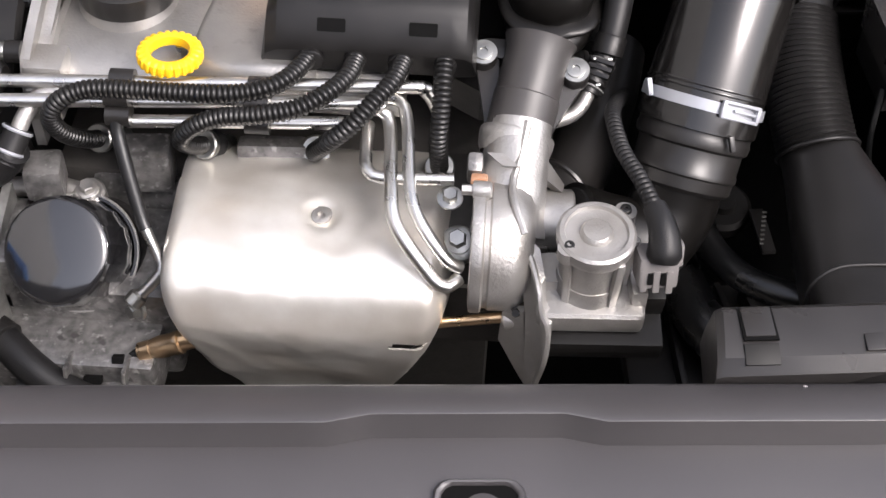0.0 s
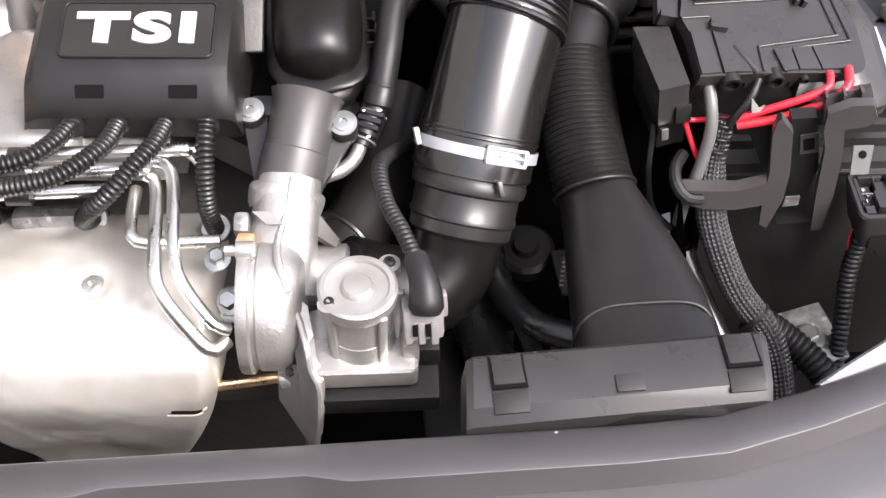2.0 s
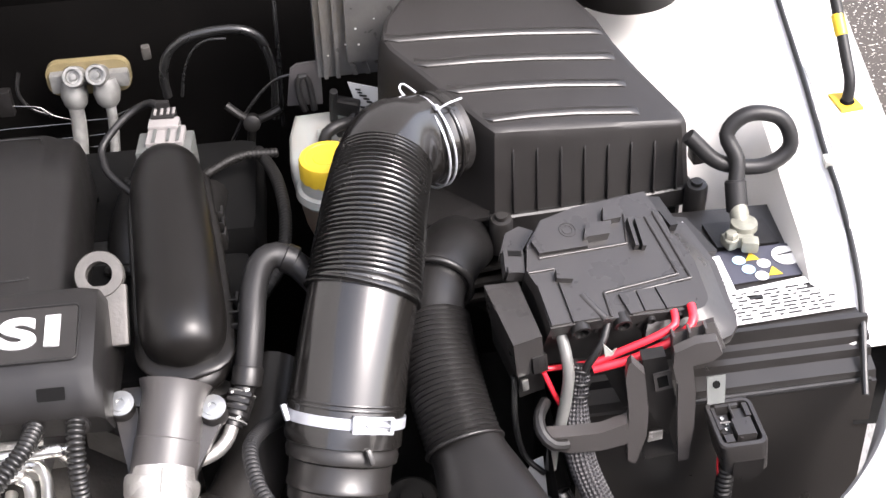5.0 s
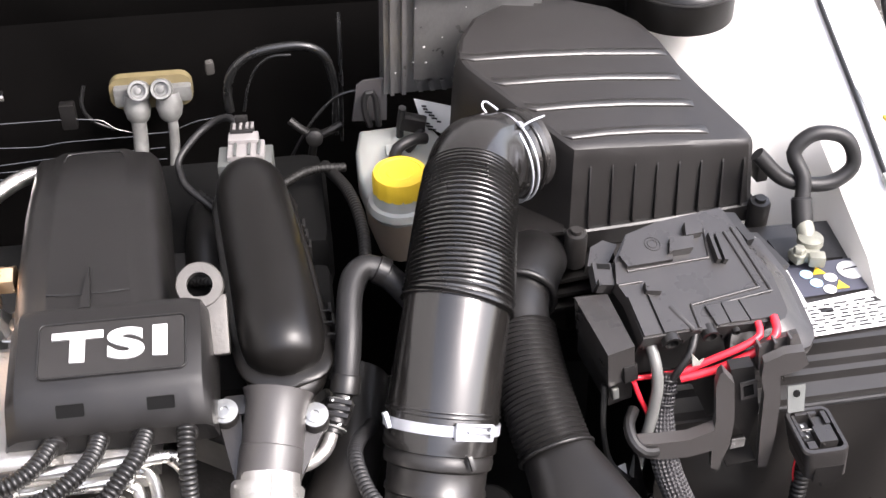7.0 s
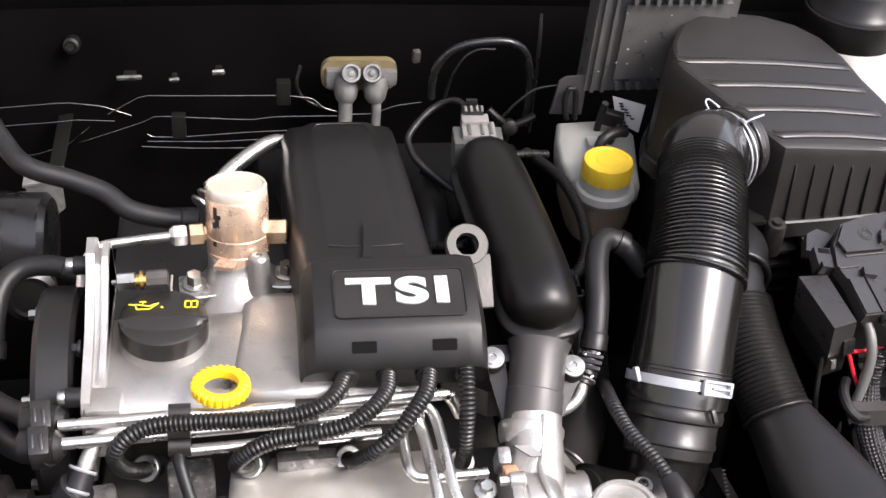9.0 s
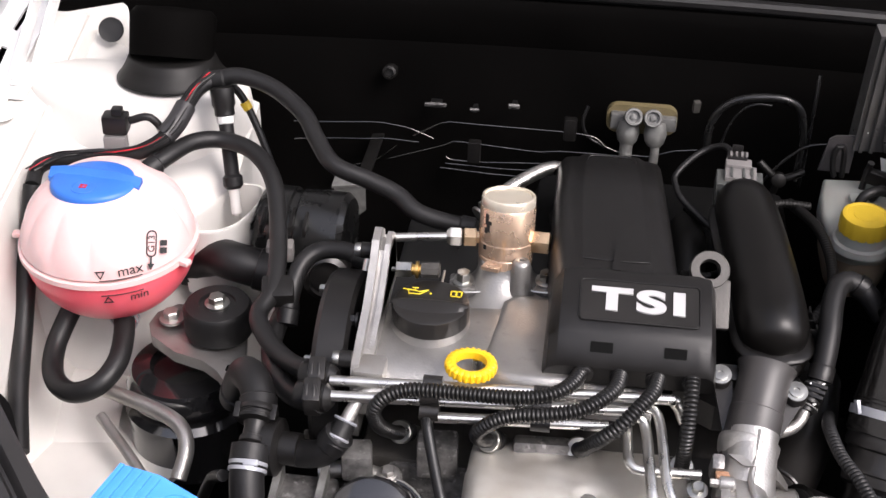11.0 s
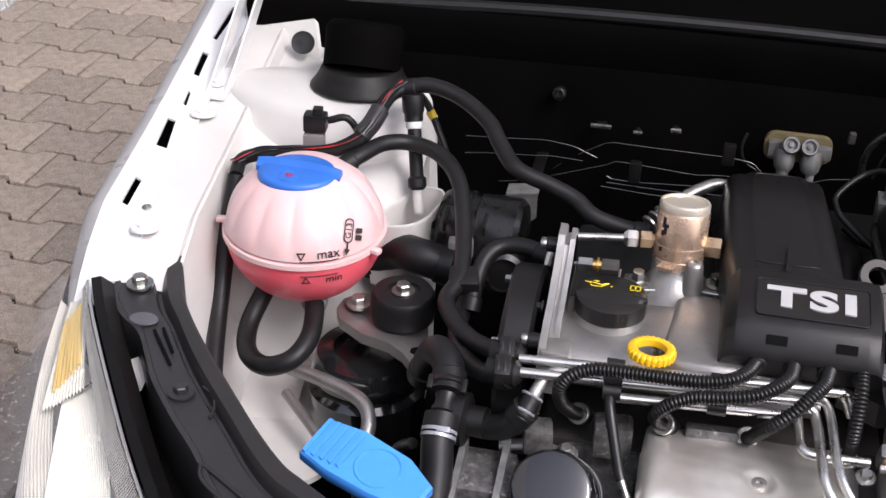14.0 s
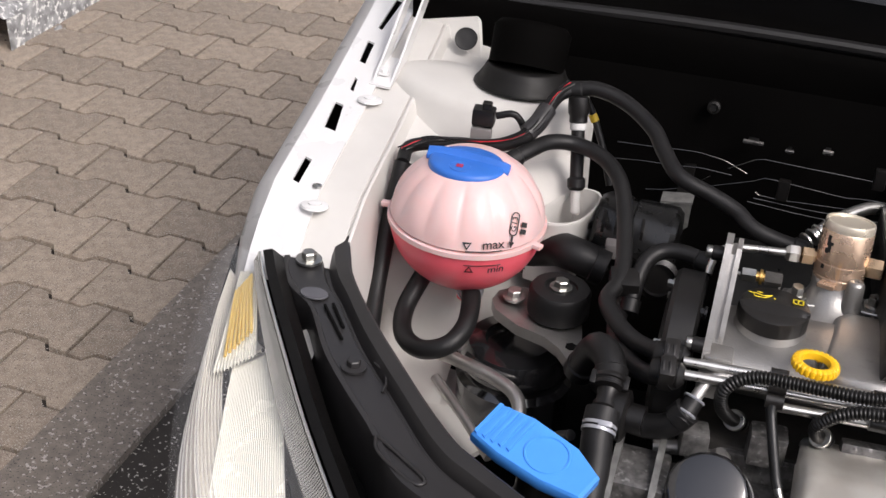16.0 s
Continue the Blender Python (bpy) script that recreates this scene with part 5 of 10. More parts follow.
def lower_parts():
    """Castings below the filter and the manifold's probe."""
    th = thing("accessory_bracket", "dull grey cast bracket below the oil filter", "bracket", (-0.2, 0.5, 0.7))
    bm = B()
    box(bm, (-0.21, 0.585, 0.683), (0.16, 0.1, 0.1), bev=0.008)
    part("casting", bm, CASTD, th)
    bm = B()
    box(bm, (-0.205, 0.52, 0.675), (0.13, 0.06, 0.05), bev=0.004)
    part("ledge", bm, CASTD, th)
    bm = B()
    box(bm, (-0.2, 0.49, 0.655), (0.1, 0.03, 0.05), bev=0.004)
    part("foot", bm, CASTD, th)
    for x, y, z, w in ((-0.232, 0.488, 0.694, 0.012), (-0.187, 0.486, 0.688, 0.014), (-0.168, 0.498, 0.7005, 0.009), (-0.22, 0.474, 0.668, 0.016), (-0.185, 0.474, 0.672, 0.02)):
        bm = B()
        box(bm, (x, y, z), (w, 0.008, 0.006), (-35, 0, 3), 0.0008)
        part("slot", bm, DARK, th)
    for x in (-0.205, -0.16):
        bm = B()
        box(bm, (x, 0.5, 0.694), (0.003, 0.05, 0.014), (-20, 0, 2), 0.001)
        part("web", bm, CASTD, th)
    bm = B()
    pipe(bm, [(-0.275, 0.615, 0.762), (-0.24, 0.618, 0.765), (-0.205, 0.612, 0.763)], 0.0085, 12)
    part("arm", bm, CAST, th, "bright cast arm behind the filter")
    bm = B()
    lathe(bm, (-0.205, 0.612, 0.756), (0, -0.2, 1), [(0.013, 0), (0.013, 0.014), (0.011, 0.016)], 24)
    hexbolt(bm, (-0.205, 0.609, 0.771), (0, -0.2, 1), 0.0065, 0.01)
    part("bolt", bm, CAST, th)
    th = thing("oxygen_sensor", "bronze-coloured oxygen sensor beside the heat shield", "sensor", (-0.13, 0.507, 0.71))
    bm = B()
    lathe(bm, (-0.154, 0.506, 0.70), (0.9, 0.05, 0.37), [(0.004, 0), (0.0075, 0.002), (0.0075, 0.012), (0.0068, 0.0125), (0.0068, 0.014), (0.008, 0.0145), (0.009, 0.02), (0.009, 0.032), (0.0095, 0.033), (0.0095, 0.038), (0.0075, 0.039), (0.0075, 0.06)], 24)
    part("body", bm, BRASS, th)
    bm = B()
    pipe(bm, [(-0.154, 0.506, 0.70), (-0.165, 0.50, 0.69), (-0.167, 0.49, 0.66)], 0.004)
    part("wire", bm, RUBBER, th)
    bm = B()
    box(bm, (0.11, 0.60, 0.74), (0.1, 0.1, 0.12), bev=0.01)
    solo("turbine_housing", bm, EYEM, "dark dull cast turbine housing under the pipes", "turbo part")


lower_parts()


def lower_hose():
    th = thing("oil_cooler_hose", "thick black rubber hose below the oil filter", "hose", (-0.24, 0.49, 0.7))
    bm = B()
    pipe(bm, [(-0.33, 0.535, 0.69), (-0.29, 0.52, 0.702), (-0.262, 0.508, 0.705), (-0.236, 0.488, 0.70), (-0.207, 0.474, 0.688), (-0.16, 0.465, 0.67), (-0.12, 0.46, 0.64)], 0.0135, 18)
    part("tube", bm, RUBBER, th, angle=60)
    bm = B()
    lathe(bm, (-0.263, 0.5085, 0.705), (1, -0.6, -0.1), [(0.0135, -0.008), (0.0162, -0.007), (0.0162, 0.007), (0.0135, 0.008)], 24)
    part("sleeve", bm, BLACK, th)


lower_hose()


def turbocharger():
    th = thing("turbocharger", "cast aluminium turbocharger with elbow, round flange and bracket", "turbocharger", (0.12, 0.55, 0.8))
    bm = B()
    line = spline([(0.132, 0.624, 0.855), (0.13, 0.604, 0.843), (0.127, 0.58, 0.828), (0.126, 0.555, 0.806)], 0.006)
    sweep(bm, line, lambda s, i: 0.0238 + 0.004 * s, 32, 1.0)
    for v in bm.verts:
        v.co += V(*(noise.noise_vector(v.co * 60) * 0.0012))
    part("elbow", bm, CAST, th, angle=50)
    bm = B()
    lathe(bm, (0.1, 0.549, 0.803), (1, 0, 0), [(0.046, 0), (0.0512, 0.0008), (0.0518, 0.002), (0.0518, 0.0085), (0.0505, 0.0095), (0.0478, 0.01), (0.0478, 0.013), (0.0492, 0.0145), (0.0492, 0.027), (0.0465, 0.035), (0.041, 0.042), (0.034, 0.046), (0.028, 0.0465)], 64)
    for v in bm.verts:
        v.co += V(*(noise.noise_vector(v.co * 45) * 0.0006))
    part("volute", bm, CAST, th, angle=28)
    for a in (95, 265):
        bm = B()
        d = V(0, -math.cos(radians(a)), math.sin(radians(a)))
        lathe(bm, V(0.0995, 0.549, 0.803) + d * 0.0515, (1, 0, 0), [(0.0065, 0), (0.007, 0.001), (0.007, 0.012), (0.005, 0.014)], 14)
        lathe(bm, V(0.0915, 0.549, 0.803) + d * 0.0515, (1, 0, 0), [(0.0042, 0), (0.0042, 0.009)], 6)
        part("flange_lug", bm, CAST, th)
    bm = B()
    pipe(bm, [(0.137, 0.609, 0.873), (0.133, 0.588, 0.86), (0.128, 0.565, 0.853), (0.13, 0.543, 0.853), (0.138, 0.525, 0.842)], 0.003, 8)
    part("casting_seam", bm, CAST, th)
    bm = B()
    lathe(bm, V(0.1295, 0.617, 0.846), (0.16, 0.7, 0.5), [(0.025, -0.014), (0.0272, -0.01), (0.0285, -0.002), (0.0285, 0.003), (0.0272, 0.005), (0.0245, 0.0052)], 40, cap=False)
    part("collar", bm, CAST, th, "cast collar round the pipe neck")
    bm = B()
    prism(bm, [(0.108, 0.604, 0.842), (0.108, 0.585, 0.862), (0.12, 0.574, 0.86), (0.122, 0.59, 0.84)], (0.012, 0, 0), 0.004)
    part("rib", bm, CAST, th)
    bm = B()
    box(bm, (0.1, 0.588, 0.842), (0.012, 0.016, 0.03), (25, 0, 0), 0.004)
    part("lug", bm, CASTD, th)
    bm = B()
    box(bm, (0.1035, 0.569, 0.8488), (0.0125, 0.017, 0.006), (-25, 0, 0), 0.0025)
    part("rust_patch", bm, RUST, th, "rust-tinted spot on the flange")
    bm = B()
    lathe(bm, (0.14, 0.578, 0.80), (1, 0.03, 0), [(0.0235, 0), (0.0235, 0.026), (0.0245, 0.028), (0.0245, 0.034), (0.022, 0.036)], 32)
    part("inlet_neck", bm, CAST, th)
    bm = B()
    prism(bm, [(0.15, 0.61, 0.84), (0.145, 0.585, 0.845), (0.166, 0.588, 0.822), (0.168, 0.6, 0.818)], (0, 0.006, -0.012), 0.003)
    part("gusset", bm, CAST, th)
    bm = B()
    prism(bm, [(0.1365, 0.527, 0.826), (0.146, 0.518, 0.823), (0.1505, 0.499, 0.814), (0.153, 0.489, 0.80), (0.1585, 0.482, 0.79), (0.1575, 0.474, 0.765), (0.153, 0.479, 0.726), (0.147, 0.485, 0.712), (0.145, 0.487, 0.73), (0.144, 0.489, 0.76), (0.1425, 0.497, 0.785), (0.139, 0.511, 0.805)], (0.004, 0.008, 0.003), 0.0025)
    part("bracket", bm, CAST, th, "ridged cast bracket plate")
    bm = B()
    pipe(bm, [(0.139, 0.525, 0.827), (0.1445, 0.516, 0.8235), (0.1505, 0.497, 0.8145), (0.153, 0.488, 0.801), (0.1585, 0.481, 0.79), (0.158, 0.473, 0.766), (0.153, 0.478, 0.726)], 0.0026, 8)
    part("bracket_edge", bm, CAST, th)
    bm = B()
    pipe(bm, [(0.045, 0.514, 0.7425), (0.0675, 0.512, 0.7494), (0.127, 0.508, 0.7683)], 0.0042)
    part("wastegate_rod", bm, BRASS, th, "thin bronze rod")
    bm = B()
    lathe(bm, (0.127, 0.508, 0.7655), (1, -0.1, 0.25), [(0.006, 0), (0.0075, 0.002), (0.0075, 0.012), (0.005, 0.014)], 16)
    part("rod_end", bm, CAST, th)
    bm = B()
    prism(bm, [(0.126, 0.507, 0.775), (0.1415, 0.5, 0.785), (0.1455, 0.487, 0.742), (0.149, 0.4855, 0.712), (0.142, 0.491, 0.72), (0.1245, 0.506, 0.745)], (0.001, 0.006, 0.001), 0.002)
    part("bracket_wing", bm, CAST, th)
    bm = B()
    hexbolt(bm, (0.137, 0.506, 0.778), (-0.2, -0.7, 0.6), 0.0035, 0.006, 1.4)
    part("bolt", bm, PAINTB, th)
    bm = B()
    lathe(bm, (0.092, 0.556, 0.79), (-0.1, -0.5, 0.85), [(0.014, 0), (0.014, 0.012), (0.011, 0.014)], 24)
    hexbolt(bm, (0.091, 0.55, 0.803), (-0.1, -0.5, 0.85), 0.007, 0.013, 1.5)
    part("banjo_bolt", bm, ZINC, th)
    bm = B()
    hexbolt(bm, (0.083, 0.564, 0.833), (0, -0.3, 1), 0.006, 0.009, 1.6)
    part("bolt", bm, ZINC, th)


turbocharger()


def actuator():
    th = thing("boost_actuator", "cast metal actuator motor with round screwed lid", "actuator", (0.187, 0.52, 0.8))
    ax = V(0.0, -0.08, 1)
    bm = B()
    lathe(bm, (0.187, 0.521, 0.792), ax, [(0.027, 0), (0.023, 0.012), (0.023, 0.05), (0.027, 0.055), (0.028, 0.06), (0.028, 0.066), (0.026, 0.068), (0.0225, 0.068), (0.0215, 0.0655), (0.012, 0.0655), (0.011, 0.068), (0.0095, 0.0695), (0, 0.07)], 44)
    part("motor", bm, CAST, th)
    for x, y in ((0.168, 0.503), (0.208, 0.541)):
        bm = B()
        lathe(bm, (x, y, 0.846), ax, [(0.008, 0), (0.008, 0.01), (0.0, 0.0101)], 16)
        part("ear", bm, CAST, th)
        bm = B()
        torx(bm, (x, y, 0.855), ax, 0.0038, 0.0035)
        part("screw", bm, PAINTB, th)
    def rough(name, b):
        for v in b.verts:
            v.co += V(*(noise.noise_vector(v.co * 70) * 0.0008))
        part(name, b, CAST, th)

    bm = B()
    box(bm, (0.188, 0.516, 0.7895), (0.078, 0.052, 0.022), (6, 0, 3), 0.006, 3)
    rough("base", bm)
    bm = B()
    lathe(bm, (0.187, 0.5205, 0.795), ax, [(0.029, 0), (0.025, 0.006), (0.0235, 0.02)], 32)
    rough("foot_ring", bm)
    for x, y, rz in ((0.203, 0.502, 20), (0.171, 0.504, -25), (0.211, 0.522, 80)):
        bm = B()
        box(bm, (x, y, 0.822), (0.006, 0.012, 0.052), (5, 0, rz), 0.002)
        rough("rib", bm)
    for c, size in (((0.158, 0.525, 0.80), (0.016, 0.03, 0.018)), ((0.222, 0.512, 0.80), (0.012, 0.022, 0.024))):
        bm = B()
        box(bm, c, size, (0, 0, 8), 0.004)
        rough("side_block", bm)
    bm = B()
    box(bm, (0.2, 0.51, 0.768), (0.086, 0.052, 0.02), (8, 0, 3), 0.004)
    box(bm, (0.235, 0.525, 0.79), (0.016, 0.03, 0.022), (8, 0, 3), 0.003)
    part("gear_case", bm, STRUTM, th, "black plastic gear case")
    th = thing("actuator_connector", "pale grey electrical plug with rubber boot and ribbed conduit", "connector", (0.23, 0.515, 0.84))
    bm = B()
    box(bm, (0.231, 0.51, 0.834), (0.029, 0.023, 0.026), (-15, 0, 8), 0.004)
    box(bm, (0.244, 0.513, 0.845), (0.009, 0.01, 0.018), (-15, 0, 8), 0.002)
    for k in range(3):
        box(bm, (0.222 + 0.009 * k, 0.498, 0.831), (0.005, 0.004, 0.018), (-15, 0, 8), 0.001)
    part("plug", bm, CONN, th)
    for x in (0.2265, 0.2355):
        bm = B()
        box(bm, (x, 0.4975, 0.834), (0.0035, 0.003, 0.009), (-15, 0, 8))
        part("plug_slot", bm, DARK, th)
    bm = B()
    sweep(bm, spline([(0.234, 0.502, 0.846), (0.234, 0.511, 0.857), (0.231, 0.522, 0.865), (0.226, 0.534, 0.869)], 0.005), lambda s, i: (0.0132 - 0.005 * s) * (0.75 if s < 0.02 else 1), 18)
    part("boot", bm, RUBBER, th, angle=60)
    bm = B()
    ribbed(bm, [(0.227, 0.531, 0.8685), (0.217, 0.556, 0.872), (0.205, 0.585, 0.872), (0.199, 0.622, 0.87), (0.205, 0.66, 0.85), (0.215, 0.70, 0.82), (0.218, 0.74, 0.79)], 0.0062, 0.0042, 0.0011)
    part("conduit", bm, RUBBER, th, angle=60)


actuator()


def plenum():
    th = thing("charge_air_pipe", "black plastic charge air pipe with a rounded body and screwed neck", "air pipe", (0.14, 0.8, 0.9))
    bm = B()
    line = spline([(0.1265, 0.943, 0.921), (0.132, 0.885, 0.926), (0.142, 0.80, 0.918), (0.1505, 0.715, 0.905), (0.152, 0.69, 0.900)], 0.006)
    sweep(bm, line, lambda s, i: (0.0315 + 0.0045 * s) * max(0.02, 1 - abs(2 * s - 1) ** 9) ** 0.5 if 0.005 < s < 0.995 else 0.006, 36, 0.95)
    part("body", bm, PLEN, th, angle=60)
    bm = B()
    low = spline([(0.1265, 0.949, 0.907), (0.132, 0.885, 0.911), (0.142, 0.80, 0.904), (0.151, 0.71, 0.894), (0.153, 0.682, 0.891)], 0.006)
    sweep(bm, low, lambda s, i: (0.0365 + 0.0055 * s) * max(0.04, 1 - abs(2 * s - 1) ** 10) ** 0.5, 40, 0.16)
    part("rim", bm, PLEN, th, "moulded rim", angle=60)
    bm = B()
    sweep(bm, [p + V(0, 0, -0.016) for p in low], lambda s, i: (0.033 + 0.004 * s) * max(0.04, 1 - abs(2 * s - 1) ** 8) ** 0.5, 32, 0.5)
    part("lower_body", bm, PLEN, th, angle=60)
    bm = B()
    ax = V(0.16, 0.7, 0.5).normalized()
    lathe(bm, V(0.1295, 0.617, 0.846), ax, [(0.0236, 0), (0.0252, 0.002), (0.0252, 0.033), (0.0244, 0.034), (0.0244, 0.068), (0.028, 0.078)], 36)
    part("neck", bm, NECKM, th)
    for p, sg in (((0.101, 0.67, 0.886), -1), ((0.171, 0.66, 0.882), 1)):
        bm = B()
        lathe(bm, V(*p) + V(0, 0.003, -0.014), (0, -0.35, 0.94), [(0.0105, 0), (0.0105, 0.0105), (0.0095, 0.0125), (0, 0.0125)], 24)
        box(bm, V(*p) + V(-sg * 0.012, 0.012, -0.012), (0.026, 0.018, 0.016), (20, 0, 0), 0.003)
        part("ear", bm, SATIN, th)
        bm = B()
        prism(bm, [V(*p) + V(sg * 0.0095, 0.0, -0.012), V(*p) + V(sg * 0.004, -0.009, -0.013), V(0.1295 + sg * 0.022, 0.616, 0.846), V(0.1295 + sg * 0.016, 0.634, 0.862), V(*p) + V(-sg * 0.012, 0.01, -0.006)], (0, 0.003, -0.006), 0.0015)
        part("gusset", bm, FUSE, th)
        bm = B()
        torx(bm, V(*p) + V(0, 0.0, -0.0015), (0, -0.35, 0.94), 0.0072, 0.0022)
        part("screw", bm, ZINC, th, "bright socket screw")
    # sensor with its grey plug at the rear end
    o = V(0.126, 0.955, 0.915)
    for name, c, size, ma, lb in (("sensor_body", (0, 0, 0), (0.05, 0.034, 0.036), TABM, "grey sensor body"), ("sensor_plug", (0.001, 0.005, 0.0195), (0.034, 0.028, 0.007), CONN, "pale grey sensor plug"), ("plug_head", (-0.001, 0.02, 0.021), (0.028, 0.016, 0.012), CONN, "pale grey plug head"), ("plug_lock", (-0.002, 0.033, 0.024), (0.022, 0.018, 0.01), BLACK, "black plug lock"), ("lock_tab", (-0.002, 0.041, 0.031), (0.012, 0.005, 0.01), BLACK, "")):
        bm = B()
        box(bm, o + V(*c), size, (0, 0, -3), 0.0015)
        part(name, bm, ma, th, lb)
    for dx in (-0.009, 0.004, 0.013):
        bm = B()
        box(bm, o + V(dx, 0.003, 0.0238), (0.003, 0.022, 0.0016), (0, 0, -3), 0.0004)
        part("plug_rib", bm, TABM, th)
    for dx in (-0.009, -0.003, 0.003, 0.008):
        bm = B()
        box(bm, o + V(dx, 0.033, 0.0294), (0.0025, 0.01, 0.002), (0, 0, -3), 0.0004)
        part("lock_slot", bm, CONN, th, "pale terminal slot")
    for y in (0.73, 0.745, 0.76, 0.85, 0.866, 0.882):
        bm = B()
        x = 0.19 - 0.13 * (y - 0.73)
        box(bm, (x, y, 0.893), (0.008, 0.0022, 0.018), bev=0.0006)
        box(bm, (x + 0.004, y + 0.006, 0.893), (0.0022, 0.013, 0.014), bev=0.0006)
        part("clip", bm, BLACK, th)


plenum()


def head_end():
    """Rough casting showing in the gaps beside the charge air pipe."""
    th = thing("cylinder_head_end", "rough grey casting below the charge air pipe", "engine part", (0.13, 0.74, 0.84))
    bm = B()
    prism(bm, [(0.062, 0.69, 0.82), (0.1, 0.664, 0.82), (0.165, 0.668, 0.82), (0.186, 0.70, 0.82), (0.19, 0.79, 0.82), (0.17, 0.84, 0.82), (0.07, 0.83, 0.82)], (0, 0.004, 0.026), 0.006)
    part("casting", bm, EYEM, th)
    for x, y, r in ((0.08, 0.72, 0.009), (0.172, 0.712, 0.008), (0.083, 0.77, 0.007), (0.18, 0.765, 0.007)):
        bm = B()
        lathe(bm, (x, y, 0.842), (0, -0.2, 1), [(r * 1.5, 0), (r * 1.4, 0.006), (r, 0.007), (r, 0.012), (r * 0.6, 0.013), (0, 0.012)], 18)
        part("boss", bm, EYEM, th)
    for p, q in (((0.07, 0.70, 0.846), (0.092, 0.79, 0.85)), ((0.182, 0.70, 0.846), (0.176, 0.80, 0.85))):
        bm = B()
        sweep(bm, [V(*p), V(*q)], 0.004, 8)
        part("web", bm, EYEM, th)


head_end()


def lifting_eye():
    bm = B()
    ax = V(0.05, -0.62, 0.78)
    lathe(bm, (0.087, 0.762, 0.938), ax, [(0.0105, -0.005), (0.0185, -0.005), (0.0195, -0.0035), (0.0195, 0.0035), (0.0185, 0.005), (0.0105, 0.005), (0.0105, -0.005)], 40, cap=False)
    box(bm, (0.089, 0.736, 0.917), (0.038, 0.05, 0.008), (38, 0, 0), 0.003)
    solo("lifting_eye", bm, EYEM, "cast grey lifting eye beside the engine cover", "bracket")


lifting_eye()


